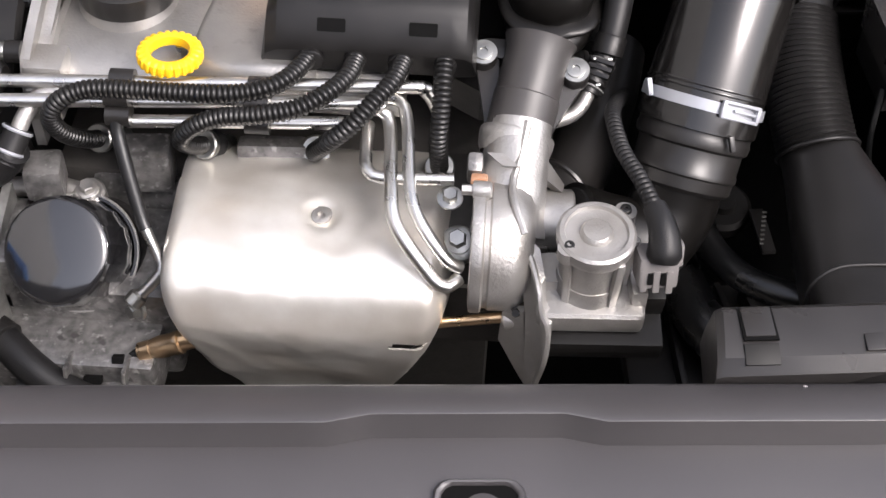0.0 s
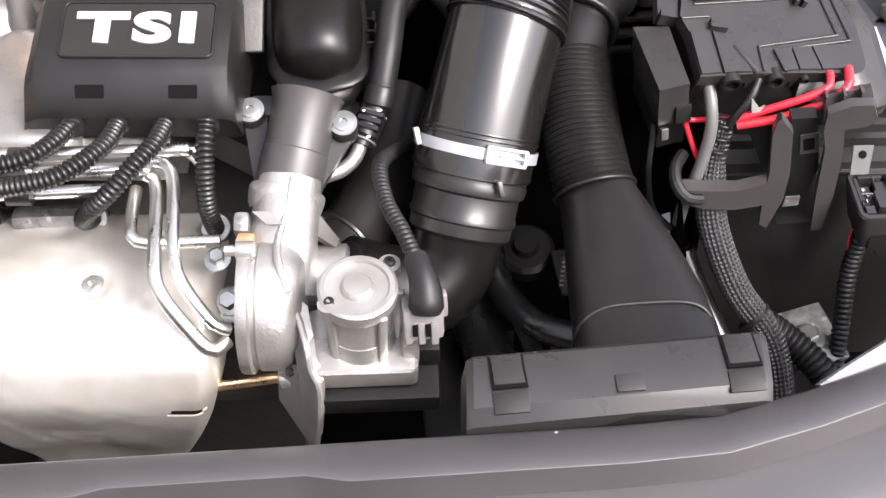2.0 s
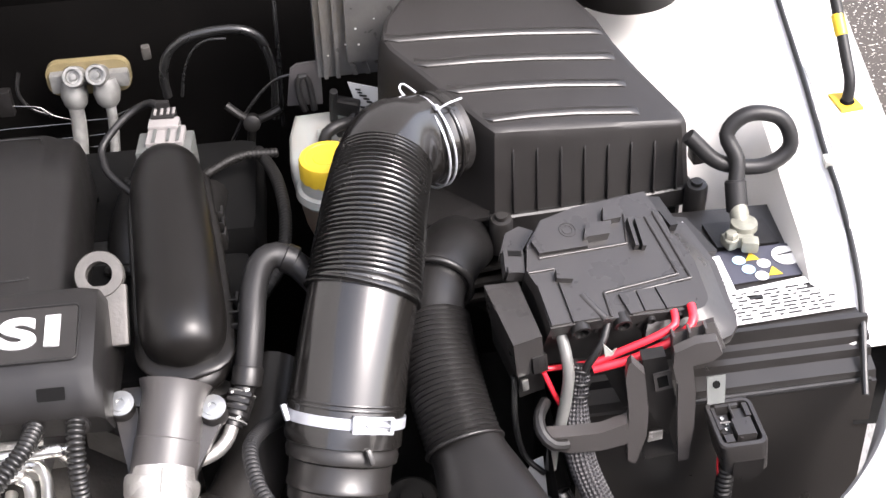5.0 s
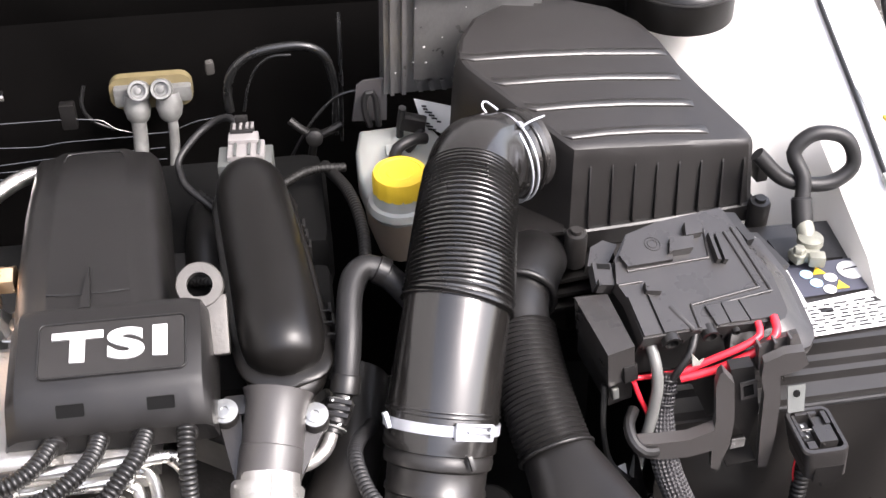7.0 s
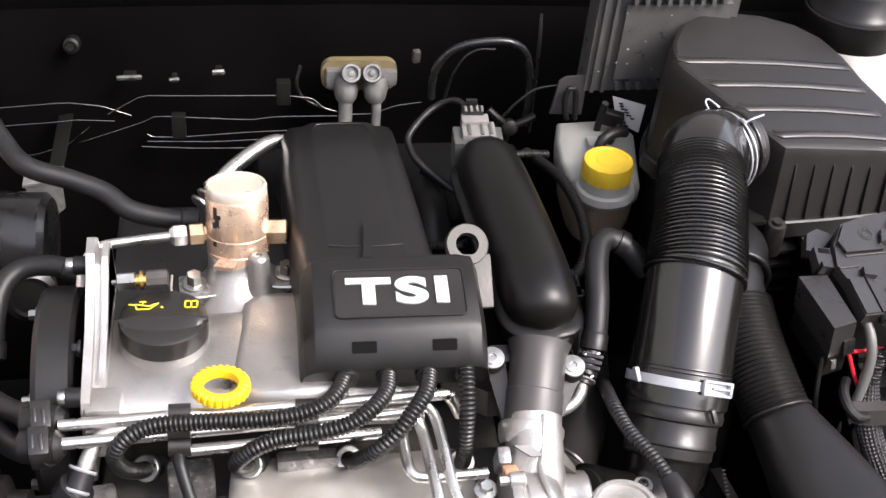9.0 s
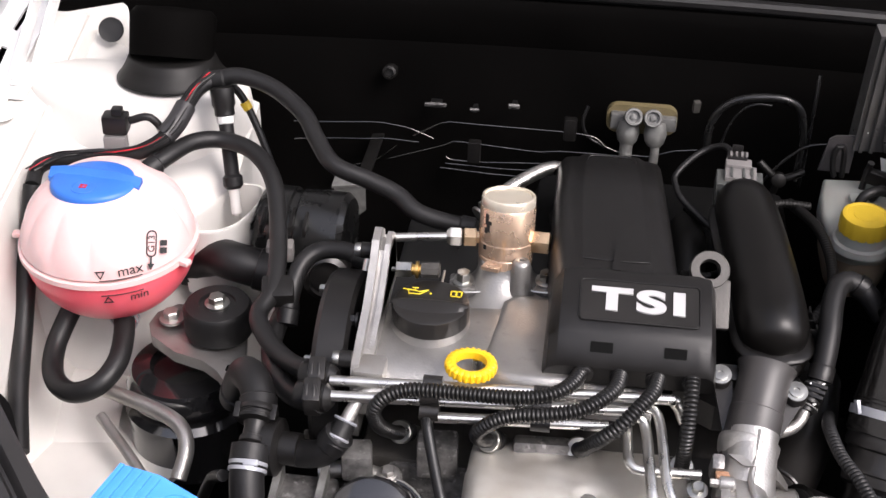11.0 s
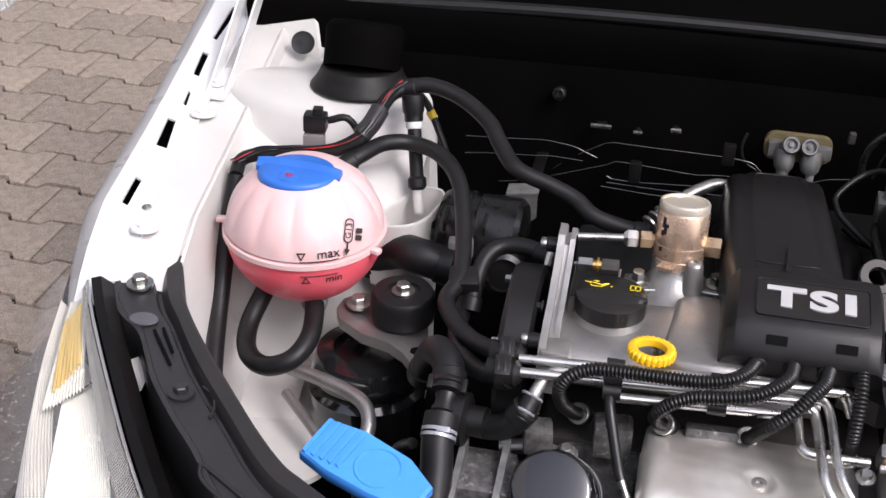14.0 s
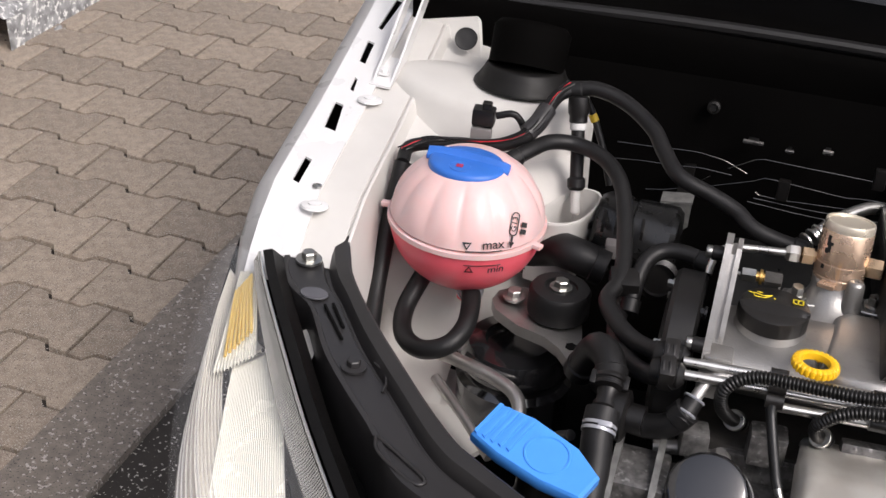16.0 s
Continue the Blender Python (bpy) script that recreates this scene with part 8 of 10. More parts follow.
    for pts, r in (([(0.435, 0.635, 0.77), (0.447, 0.615, 0.745), (0.465, 0.585, 0.72), (0.485, 0.555, 0.70)], 0.01), ([(0.28, 0.714, 0.73), (0.286, 0.657, 0.735), (0.294, 0.615, 0.74), (0.319, 0.578, 0.745), (0.355, 0.559, 0.75), (0.378, 0.552, 0.75)], 0.0115), ([(0.265, 0.655, 0.7), (0.278, 0.6, 0.7), (0.296, 0.56, 0.7), (0.326, 0.534, 0.7)], 0.02)):
        bm = B()
        pipe(bm, pts, r, 18, 0.01)
        solo("coolant_hose", bm, PIPEB, "black rubber hose low beside the intake duct", "hose", "lower hoses", angle=60)
    th = thing("radiator_fan_frame", "black plastic fan frame low behind the front panel", "fan frame", (0.31, 0.6, 0.68))
    bm = B()
    box(bm, (0.33, 0.56, 0.66), (0.2, 0.16, 0.02), (0, 0, 6), 0.004)
    part("frame", bm, BLACK, th)
    for k in range(6):
        bm = B()
        box(bm, (0.27 + 0.026 * k, 0.57, 0.675), (0.006, 0.12, 0.02), (0, 0, 6 + 4 * k), 0.002)
        part("rib", bm, BLACK, th)
    bm = B()
    lathe(bm, (0.317, 0.7127, 0.68), (0, -0.2, 1), [(0.026, 0), (0.026, 0.012), (0.022, 0.016), (0.012, 0.016), (0.01, 0.022), (0, 0.022)], 28)
    part("hub", bm, STRUTM, th)
    p, q = V(*(0.3507, 0.6951, 0.7)), V(*(0.344, 0.6552, 0.7))
    bm = B()
    for k in range(8):
        o = p.lerp(q, k / 7.5) + V(0, 0, 0.003)
        box(bm, o, (0.0035, 0.0018, 0.0006), (0, 0, 8))
    part("print_mark", bm, GREYW, th, "small white print bars")
    bm = B()
    box(bm, p.lerp(q, 0.5), (0.012, 0.05, 0.004), (0, 0, 8), 0.001)
    part("tag_strip", bm, BLACK, th)


power_box()


def brake_reservoir():
    th = thing("brake_fluid_reservoir", "milky plastic brake fluid reservoir with yellow cap", "reservoir", (0.275, 0.99, 0.85))
    bm = B()
    o = [(0.2315, 1.014), (0.2365, 0.985), (0.2485, 0.966), (0.264, 0.958), (0.294, 0.962), (0.3125, 0.978), (0.3175, 1.015), (0.3225, 1.056), (0.309, 1.083), (0.238, 1.0785), (0.232, 1.05)]
    loft(bm, [[V(0.275 + (x - 0.275) * k, 1.01 + (y - 1.01) * k, z + 0.16 * (y - 1.0) * f) for x, y in o] for k, z, f in ((0.88, 0.828, 0.2), (0.97, 0.832, 0.3), (1.0, 0.838, 0.4), (1.0, 0.854, 1.0), (0.97, 0.858, 1.0), (0.9, 0.8605, 1.0), (0.5, 0.866, 0.8))])
    bevel_sharp(bm, bm.edges[:], 0.0025, 2, 30)
    lathe(bm, (0.2695, 0.966, 0.858), (0, -0.03, 1), [(0.033, -0.004), (0.031, 0.003), (0.0275, 0.005), (0.026, 0.018)], 40)
    part("tank", bm, MILKY, th, angle=40)
    bm = B()
    loft(bm, [[V(0.275 + (x - 0.275) * k, 1.01 + (y - 1.01) * k, z) for x, y in o] for k, z in ((0.66, 0.775), (0.84, 0.80), (0.9, 0.83))])
    part("lower_tank", bm, FLUID, th, "lower tank holding brownish fluid", angle=40)
    bm = B()
    pipe(bm, [(0.267, 1.0, 0.884), (0.272, 1.004, 0.895), (0.287, 1.012, 0.898), (0.3, 1.02, 0.893)], 0.006, 12)
    part("sensor_elbow", bm, RUBBER, th, "black elbow on the spout")
    bm = B()
    lathe(bm, (0.2695, 0.966, 0.872), (0, -0.03, 1), [(0.025, 0), (0.0272, 0.002), (0.027, 0.0185), (0.0255, 0.0215), (0.021, 0.022), (0.0205, 0.0214), (0.0135, 0.0214), (0.013, 0.022), (0.006, 0.0222), (0, 0.0222)], 48)
    for k, v in enumerate(bm.verts):
        d = V(v.co.x - 0.2695, v.co.y - 0.966, 0)
        if d.length > 0.0262 and (k % 48) % 3 == 0:
            v.co -= d * 0.03
    part("cap", bm, YCAP, th, "yellow ribbed cap")
    bm = B()
    box(bm, (0.268, 1.025, 0.872), (0.014, 0.02, 0.016), bev=0.002)
    lathe(bm, (0.267, 1.0, 0.865), (0, 0, 1), [(0.007, 0), (0.007, 0.02), (0.005, 0.021)], 12)
    part("spout", bm, MILKY, th)
    th = thing("control_unit", "grey finned aluminium control unit against the bulkhead", "control unit", (0.32, 1.09, 0.95))
    Q = on_plane((0.2665, 1.088, 0.906), (1, 0.06, -0.02), (0.24, -0.05, 1.0))
    bm = B()
    prism(bm, [Q @ V(x, y, -0.03) for x, y in ((0.0, 0.0), (0.16, 0.0), (0.16, 0.15), (0.0, 0.15))], Q.to_3x3() @ V(0, 0, 0.03), 0.003)
    case = part("case", bm, ECUM, th)
    bm = B()
    prism(bm, [Q @ V(x, y, 0.0) for x, y in ((0.03, 0.018), (0.15, 0.018), (0.15, 0.112), (0.03, 0.112))], Q.to_3x3() @ V(0, 0, 0.006), 0.002)
    part("cover_plate", bm, ECUM, case)
    for k in range(9):
        for y0, y1, h in ((0.003, 0.015, 0.006), (0.114, 0.14, 0.012)):
            bm = B()
            x = 0.032 + k * 0.0125
            prism(bm, [Q @ V(x + a, b, 0.0) for a, b in ((0.003, y0), (0.0075, y0), (0.0045, y1), (0.0, y1))], Q.to_3x3() @ V(0, 0, h), 0.001)
            part("fin", bm, ECUM, case)
    for x in (0.006, 0.018):
        bm = B()
        prism(bm, [Q @ V(x + a, b, 0.0) for a, b in ((0, 0.0), (0.004, 0.0), (0.004, 0.15), (0, 0.15))], Q.to_3x3() @ V(0, 0, 0.004), 0.001)
        part("side_rail", bm, ECUM, case)
    random.seed(31)
    for k in range(14):
        bm = B()
        lathe(bm, Q @ V(random.uniform(0.01, 0.1), random.uniform(0.015, 0.13), 0.0062 if k % 3 else 0.0045), Q.to_3x3() @ V(0, 0, 1), [(random.uniform(0.0006, 0.0014), 0), (0.0004, 0.0004)], 6)
        part("dirt_fleck", bm, LABEL, case, "pale dirt fleck")
    bm = B()
    prism(bm, [(0.232, 1.092, 0.874), (0.239, 1.092, 0.916), (0.246, 1.092, 0.921), (0.27, 1.09, 0.924), (0.268, 1.09, 0.874)], (0, 0.003, 0), 0.0008)
    hold = thing("hose_bracket", "pale grey plastic plate holding a black hose loop", "bracket", (0.25, 1.09, 0.89))
    part("plate", bm, GREY, hold)
    bm = B()
    pipe(bm, [(0.25, 1.084, 0.872), (0.246, 1.082, 0.888), (0.2455, 1.082, 0.905), (0.2505, 1.082, 0.914), (0.256, 1.082, 0.909), (0.258, 1.082, 0.89), (0.259, 1.084, 0.872)], 0.0034, 10)
    part("hose_loop", bm, RUBBER, hold)
    wires = thing("sensor_wires", "black sensor plug and leads beside the fluid reservoir", "cable", (0.29, 1.06, 0.89))
    bm = B()
    box(bm, (0.292, 1.05, 0.893), (0.026, 0.014, 0.016), (0, 10, -12), 0.003)
    part("plug", bm, BLACK, wires)
    for pts in ([(0.281, 1.045, 0.915), (0.279, 1.05, 0.895), (0.278, 1.055, 0.87)], [(0.30, 1.045, 0.888), (0.29, 1.03, 0.882), (0.283, 1.015, 0.885)]):
        bm = B()
        pipe(bm, pts, 0.004, 10)
        part("lead", bm, RUBBER, wires)
    bm = B()
    prism(bm, [(0.295, 1.068, 0.910), (0.333, 1.064, 0.900), (0.329, 1.062, 0.866), (0.303, 1.066, 0.878)], (0, 0.001, 0.0))
    lb = thing("part_label", "white printed paper label below the control unit", "label", (0.315, 1.045, 0.9))
    part("paper", bm, LABEL, lb)
    random.seed(8)
    for k in range(9):
        u, v, w = random.uniform(0.05, 0.6), 0.08 + 0.1 * k, random.uniform(0.15, 0.35)
        a, b, c = V(0.3045, 1.0645, 0.872), V(0.024, -0.003, -0.003), V(-0.004, 0.001, 0.034)
        bm = B()
        prism(bm, [a + b * p + c * q for p, q in ((u, v), (u + w, v), (u + w, v + 0.06), (u, v + 0.06))], (0, -0.0004, 0))
        part("print_bar", bm, INK, lb, "black print bar")


brake_reservoir()


def ac_block():
    th = thing("air_conditioning_valve", "aluminium pipe block in a tan seal on the bulkhead", "valve", (0.024, 1.18, 0.88))
    bm = B()
    prism(bm, [V(0.024 + x, 1.188, 0.878 + z) for x, z in rounded(-0.045, -0.02, 0.043, 0.0185, 0.014, 6)], (0, -0.01, 0.0), 0.003)
    part("seal", bm, GOLD, th)
    bm = B()
    for x in (0.012, 0.036):
        lathe(bm, (x, 1.185, 0.875), (0, -1, 0.6), [(0.0115, 0), (0.0115, 0.034), (0.0105, 0.036), (0.008, 0.036), (0.007, 0.031), (0.004, 0.031), (0.0035, 0.034), (0.0, 0.0345)], 24)
        lathe(bm, (x + (-0.005 if x < 0.02 else 0.005), 1.168, 0.868), (0, -0.25, -1), [(0.012, -0.012), (0.0145, 0.003), (0.012, 0.014), (0.008, 0.019)], 20)
    box(bm, (-0.004, 1.176, 0.877), (0.024, 0.016, 0.022), bev=0.003)
    box(bm, (0.054, 1.176, 0.877), (0.024, 0.016, 0.018), bev=0.003)
    part("block", bm, BLOCKM, th)
    for x, r in ((0.006, 0.008), (0.042, 0.0055)):
        bm = B()
        pipe(bm, [(x, 1.165, 0.87), (x, 1.158, 0.83), (x - 0.005, 1.14, 0.78)], r)
        part("pipe", bm, BLOCKM, th)
    runs = (
        ((-0.42, 0.846), (-0.381, 0.848), (-0.309, 0.854), (-0.27, 0.849), (-0.238, 0.836)),
        ((-0.42, 0.82), (-0.386, 0.824), (-0.327, 0.828), (-0.3, 0.831), (-0.257, 0.829)),
        ((-0.37, 0.782), (-0.347, 0.786), (-0.313, 0.797), (-0.285, 0.822)),
        ((-0.264, 0.838), (-0.224, 0.862), (-0.171, 0.861), (-0.062, 0.86), (-0.032, 0.856), (-0.019, 0.843), (0.007, 0.834), (0.037, 0.834), (0.066, 0.845), (0.095, 0.849)),
        ((-0.3, 0.8), (-0.225, 0.827), (-0.211, 0.835), (-0.104, 0.828), (-0.074, 0.832), (0.0, 0.832)),
        ((-0.222, 0.811), (-0.216, 0.807), (-0.185, 0.806), (-0.097, 0.812), (0.03, 0.815)),
        ((-0.222, 0.801), (-0.145, 0.799), (-0.074, 0.802), (0.03, 0.80)),
        ((-0.229, 0.794), (-0.158, 0.79), (0.03, 0.79)),
    )
    for run in runs:
        line = []
        for i, (x, z) in enumerate(run):
            p = V(x, 1.163, z)
            if 0 < i < len(run) - 1:
                line += [p.lerp(V(run[i - 1][0], 1.163, run[i - 1][1]), 0.12), p.lerp(V(run[i + 1][0], 1.163, run[i + 1][1]), 0.12)]
            else:
                line.append(p)
        bm = B()
        sweep(bm, line, 0.0012, 8)
        solo("brake_pipe", bm, LINEM, "thin shiny dark brake pipe along the bulkhead", "pipe", "brake pipes", angle=60)
    for x, z in ((-0.065, 0.865), (-0.185, 0.822)):
        bm = B()
        box(bm, (x, 1.163, z), (0.016, 0.012, 0.03), bev=0.002)
        solo("brake_pipe_clip", bm, BLACK, "black plastic clip on the brake pipes", "clip", "brake pipe clips")
    bm = B()
    pipe(bm, [(0.105, 1.155, 0.86), (0.105, 1.152, 0.885), (0.112, 1.15, 0.91), (0.132, 1.15, 0.928), (0.162, 1.15, 0.935), (0.191, 1.15, 0.934), (0.209, 1.15, 0.922), (0.217, 1.148, 0.896), (0.218, 1.146, 0.868), (0.215, 1.14, 0.83)], 0.0048)
    solo("vacuum_hose", bm, PIPEB, "shiny black hose arching before the bulkhead", "hose")
    for pts, r in (([(0.12, 1.152, 0.86), (0.128, 1.15, 0.893), (0.139, 1.15, 0.914), (0.155, 1.15, 0.925), (0.175, 1.15, 0.925)], 0.0016), ([(0.222, 1.14, 0.82), (0.225, 1.15, 0.87), (0.227, 1.16, 0.93), (0.228, 1.17, 0.96)], 0.0022), ([(0.16, 1.13, 0.80), (0.185, 1.13, 0.845), (0.205, 1.13, 0.87), (0.225, 1.13, 0.885), (0.26, 1.13, 0.89)], 0.0018), ([(-0.045, 1.17, 0.895), (-0.05, 1.165, 0.875), (-0.042, 1.165, 0.855), (-0.02, 1.165, 0.842)], 0.002)):
        bm = B()
        pipe(bm, pts, r, 8)
        solo("bulkhead_line", bm, PIPEB, "thin shiny black line before the bulkhead", "pipe", "bulkhead lines", angle=60)
    star = thing("pipe_bracket", "black plastic three-armed pipe bracket before the bulkhead", "bracket", (0.19, 1.12, 0.85))
    for a in (20, 140, 260):
        bm = B()
        d = V(math.cos(radians(a)), 0, math.sin(radians(a)))
        pipe(bm, [V(0.192, 1.118, 0.842), V(0.192, 1.118, 0.842) + d * 0.018, V(0.192, 1.122, 0.842) + d * 0.032], 0.0045, 10)
        part("arm", bm, STRUTM, star)
    bm = B()
    lathe(bm, (0.192, 1.12, 0.842), (0, -1, 0.3), [(0.009, 0), (0.009, 0.012), (0.006, 0.014), (0, 0.014)], 20)
    part("hub", bm, STRUTM, star)
    bm = B()
    box(bm, (0.088, 1.176, 0.903), (0.009, 0.008, 0.016), (10, 0, 12), 0.002)
    solo("seal_clip", bm, EYEM, "dull metal clip beside the pipe block", "clip")


ac_block()


def rear_pipes():
    bm = B()
    pipe(bm, [(-0.06, 1.0, 0.90), (-0.085, 0.99, 0.905), (-0.12, 0.955, 0.90), (-0.145, 0.93, 0.885)], 0.008)
    solo("metal_vent_pipe", bm, STEEL, "bright bent metal pipe behind the fuel pump", "pipe")
    for k in range(3):
        bm = B()
        lathe(bm, (-0.14 - 0.006 * k, 0.935 - 0.006 * k, 0.888 - 0.004 * k), (-0.6, -0.6, -0.4), [(0.0105, 0), (0.0115, 0.001), (0.0115, 0.003), (0.0105, 0.004)], 18)
        solo("pipe_band", bm, ZINC, "small metal band on the pipe", "clip", "pipe bands")
    bm = B()
    pipe(bm, [(0.122, 0.992, 0.939), (0.112, 1.015, 0.938), (0.095, 1.025, 0.928), (0.077, 1.015, 0.919), (0.0603, 0.998, 0.9056), (0.0615, 0.983, 0.899), (0.0667, 0.968, 0.895), (0.0859, 0.95, 0.885), (0.11, 0.93, 0.875)], 0.0036, 12)
    solo("sensor_lead", bm, RUBBER, "thin black sensor lead behind the engine cover", "cable")
    bm = B()
    pipe(bm, [(0.196, 0.69, 0.873), (0.2, 0.705, 0.89), (0.2035, 0.725, 0.905), (0.2065, 0.75, 0.918), (0.213, 0.772, 0.926), (0.226, 0.782, 0.926), (0.242, 0.776, 0.918), (0.26, 0.765, 0.9)], 0.0108, 16)
    th = thing("vent_hose", "black rubber hose beside the charge air pipe", "hose", (0.2, 0.7, 0.88))
    part("tube", bm, RUBBER, th, angle=60)
    bm = B()
    lathe(bm, (0.1955, 0.6885, 0.8725), (0.2, 0.62, 0.72), [(0.0105, 0), (0.0122, 0.001), (0.0122, 0.014), (0.0108, 0.016)], 20)
    part("end_sleeve", bm, BLACK, th)
    bm = B()
    lathe(bm, (0.2315, 0.7815, 0.924), (0.85, -0.25, -0.4), [(0.0108, 0), (0.0124, 0.001), (0.0124, 0.01), (0.0108, 0.011)], 20)
    part("band", bm, BLACK, th)
    th = thing("vent_hose_joint", "clipped joint from rubber hose to bent metal pipe", "joint", (0.184, 0.66, 0.86))
    bm = B()
    lathe(bm, (0.1965, 0.692, 0.8755), (-0.3, -0.62, -0.42), [(0.0085, 0), (0.0085, 0.01), (0.011, 0.012), (0.011, 0.03), (0.0085, 0.032), (0.0085, 0.038)], 20)
    part("sleeve", bm, BLACK, th)
    a, d = V(0.1965, 0.692, 0.8755), V(-0.3, -0.62, -0.42).normalized()
    for k in (0.014, 0.0195, 0.025):
        bm = B()
        box(bm, a + d * k + V(0.001, -0.0055, 0.0085), (0.019, 0.0035, 0.006), (35, 0, -22), 0.0008)
        part("clip_rib", bm, SATIN, th)
    for k in (0.0105, 0.0325):
        bm = B()
        lathe(bm, a + d * k, d, [(0.009, 0), (0.0112, 0.0006), (0.0112, 0.0018), (0.009, 0.0024)], 20)
        part("retaining_ring", bm, GREYW, th, "grey retaining ring")
        for t in (-0.006, 0.005):
            bm = B()
            box(bm, a + d * (k + 0.001) + V(t, -0.0065, 0.009), (0.0035, 0.0016, 0.0016), (35, 0, 20), 0.0003)
            part("print_mark", bm, LABEL, th, "small white print mark")
    bm = B()
    pipe(bm, [(0.1835, 0.665, 0.857), (0.178, 0.653, 0.85), (0.168, 0.645, 0.846), (0.15, 0.64, 0.842)], 0.0056)
    part("pipe", bm, CAST, th)
    # Manifold boxes in the void colour, which holds the gap's shade.
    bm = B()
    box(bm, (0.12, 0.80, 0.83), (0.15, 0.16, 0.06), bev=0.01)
    th = thing("inlet_manifold", "inlet manifold behind the head, near-black with shade in its colour", "manifold", (0.08, 0.9, 0.8))
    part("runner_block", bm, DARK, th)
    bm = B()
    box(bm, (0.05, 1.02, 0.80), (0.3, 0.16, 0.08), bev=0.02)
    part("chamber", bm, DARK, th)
    for k in range(4):
        bm = B()
        pipe(bm, [(-0.06 + 0.07 * k, 1.0, 0.835), (-0.05 + 0.065 * k, 0.94, 0.845), (-0.04 + 0.06 * k, 0.9, 0.825)], 0.02, 14, 0.01)
        part("runner", bm, STRUTM, th)


rear_pipes()


def harness():
    """Black wiring in the dark between charge pipe and bulkhead."""
    for pts, r in (([(0.2, 0.80, 0.86), (0.222, 0.84, 0.868), (0.228, 0.9, 0.872), (0.22, 0.97, 0.87), (0.2, 1.05, 0.85)], 0.006), ([(0.07, 0.86, 0.865), (0.095, 0.845, 0.875), (0.11, 0.86, 0.87)], 0.005), ([(0.075, 0.99, 0.87), (0.1, 0.97, 0.862), (0.13, 0.985, 0.86), (0.18, 1.02, 0.865), (0.22, 1.03, 0.86)], 0.005)):
        bm = B()
        ribbed(bm, pts, r, 0.0045, 0.0009)
        solo("engine_loom", bm, STRUTM, "black corrugated wiring loom behind the engine", "cable", "engine looms", angle=60)


harness()


# ---- coolant side ----
def coolant_tank():
    th = thing("coolant_tank", "round milky coolant tank with pink coolant and blue cap", "coolant tank", (-0.548, 0.835, 0.86))
    c = V(-0.552, 0.838, 0.863)
    R = 0.094
    bm = B()
    rows = []
    for i in range(13):
        a = radians(4 + 62 * i / 12)
        row = []
        for k in range(160):
            b = 2 * math.pi * k / 160
            rib = 0.0042 * (abs(math.sin(b * 6.5)) ** 0.7 - 0.75) * math.sin(min(1, i / 10) * math.pi) ** 0.8
            r = R * math.cos(a) + rib
            row.append(c + V(r * math.cos(b), r * math.sin(b), R * 0.93 * math.sin(a)))
        rows.append(row)
    loft(bm, rows)
    part("upper_shell", bm, TANKWHITE, th, "milky ribbed upper shell", angle=70)
    bm = B()
    lathe(bm, c, (0, 0, 1), [(R * 0.985, -0.004), (R + 0.003, -0.0035), (R + 0.003, 0.0025), (R * 0.985, 0.003)], 64)
    for a in (-175, -20, 60):
        d = V(math.cos(radians(a)), math.sin(radians(a)), 0)
        box(bm, c + d * (R + 0.006), (0.014, 0.01, 0.006), (0, 0, a), 0.002)
    part("seam", bm, TANKWHITE, th)
    bm = B()
    lathe(bm, c, (0, 0, 1), [(0.02, -R * 0.93)] + [(R * math.cos(radians(a)), R * 0.93 * math.sin(radians(a))) for a in range(-74, -1, 6)], 64)
    lathe(bm, c + V(0.012, -0.01, -R - 0.012), (0, 0, 1), [(0.013, 0), (0.013, 0.02)], 20)
    part("lower_shell", bm, TANKPINK, th, "lower shell full of pink coolant", angle=70)
    bm = B()
    lathe(bm, c + V(0, 0.0, R * 0.70), (0, 0, 1), [(0.04, -0.002), (0.04, 0.006)], 40)
    part("neck", bm, TANKWHITE, th)
    bm = B()
    z0 = R * 0.70
    cc = c + V(-0.004, -0.01, 0)
    loft(bm, [[cc + V(k * 0.047 * math.cos(b), k * 0.041 * math.sin(b), z0 + z) for b in (2 * math.pi * i / 56 for i in range(56))] for k, z in ((0.96, -0.004), (1.0, -0.002), (1.0, 0.009), (0.975, 0.0125), (0.9, 0.0145), (0.4, 0.0155), (0.02, 0.0155))])
    cap = part("cap", bm, BLUE, th, "blue plastic screw cap", angle=50)
    # grip: a bar right across with a steep back and a hollowed front
    bm = B()
    rows = []
    for i in range(15):
        u = -1 + i / 7
        h = 0.0085 * (1 - 0.55 * abs(u) ** 3)
        x = 0.051 * u
        y = 0.006 - 0.004 * u
        rows.append([cc + V(x, y + dy, z0 + dz) for dy, dz in ((0.006, 0.006), (0.0045, 0.0125 + h * 0.8), (0.003, 0.0135 + h), (0.0005, 0.0135 + h), (-0.001, 0.013 + h * 0.75), (-0.0045, 0.013 + h * 0.25), (-0.009, 0.012), (-0.009, 0.006))])
    loft(bm, rows)
    part("grip", bm, BLUE, cap, angle=40)
    bm = B()
    torus(bm, cc + V(-0.004, -0.02, z0 + 0.0152), (0, 0, 1), 0.0125, 0.0006, 32, 6)
    part("moulded_ring", bm, BLUE, cap)
    for dx, dy, w, h in ((-0.008, -0.021, 0.008, 0.0016), (-0.008, -0.0165, 0.008, 0.0016), (-0.0098, -0.019, 0.0016, 0.007), (-0.0052, -0.0185, 0.0016, 0.006)):
        bm = B()
        box(bm, cc + V(dx + 0.003, dy, z0 + 0.0158), (w, h, 0.0006))
        part("warning_sign", bm, RED, cap, "small red printed sign")
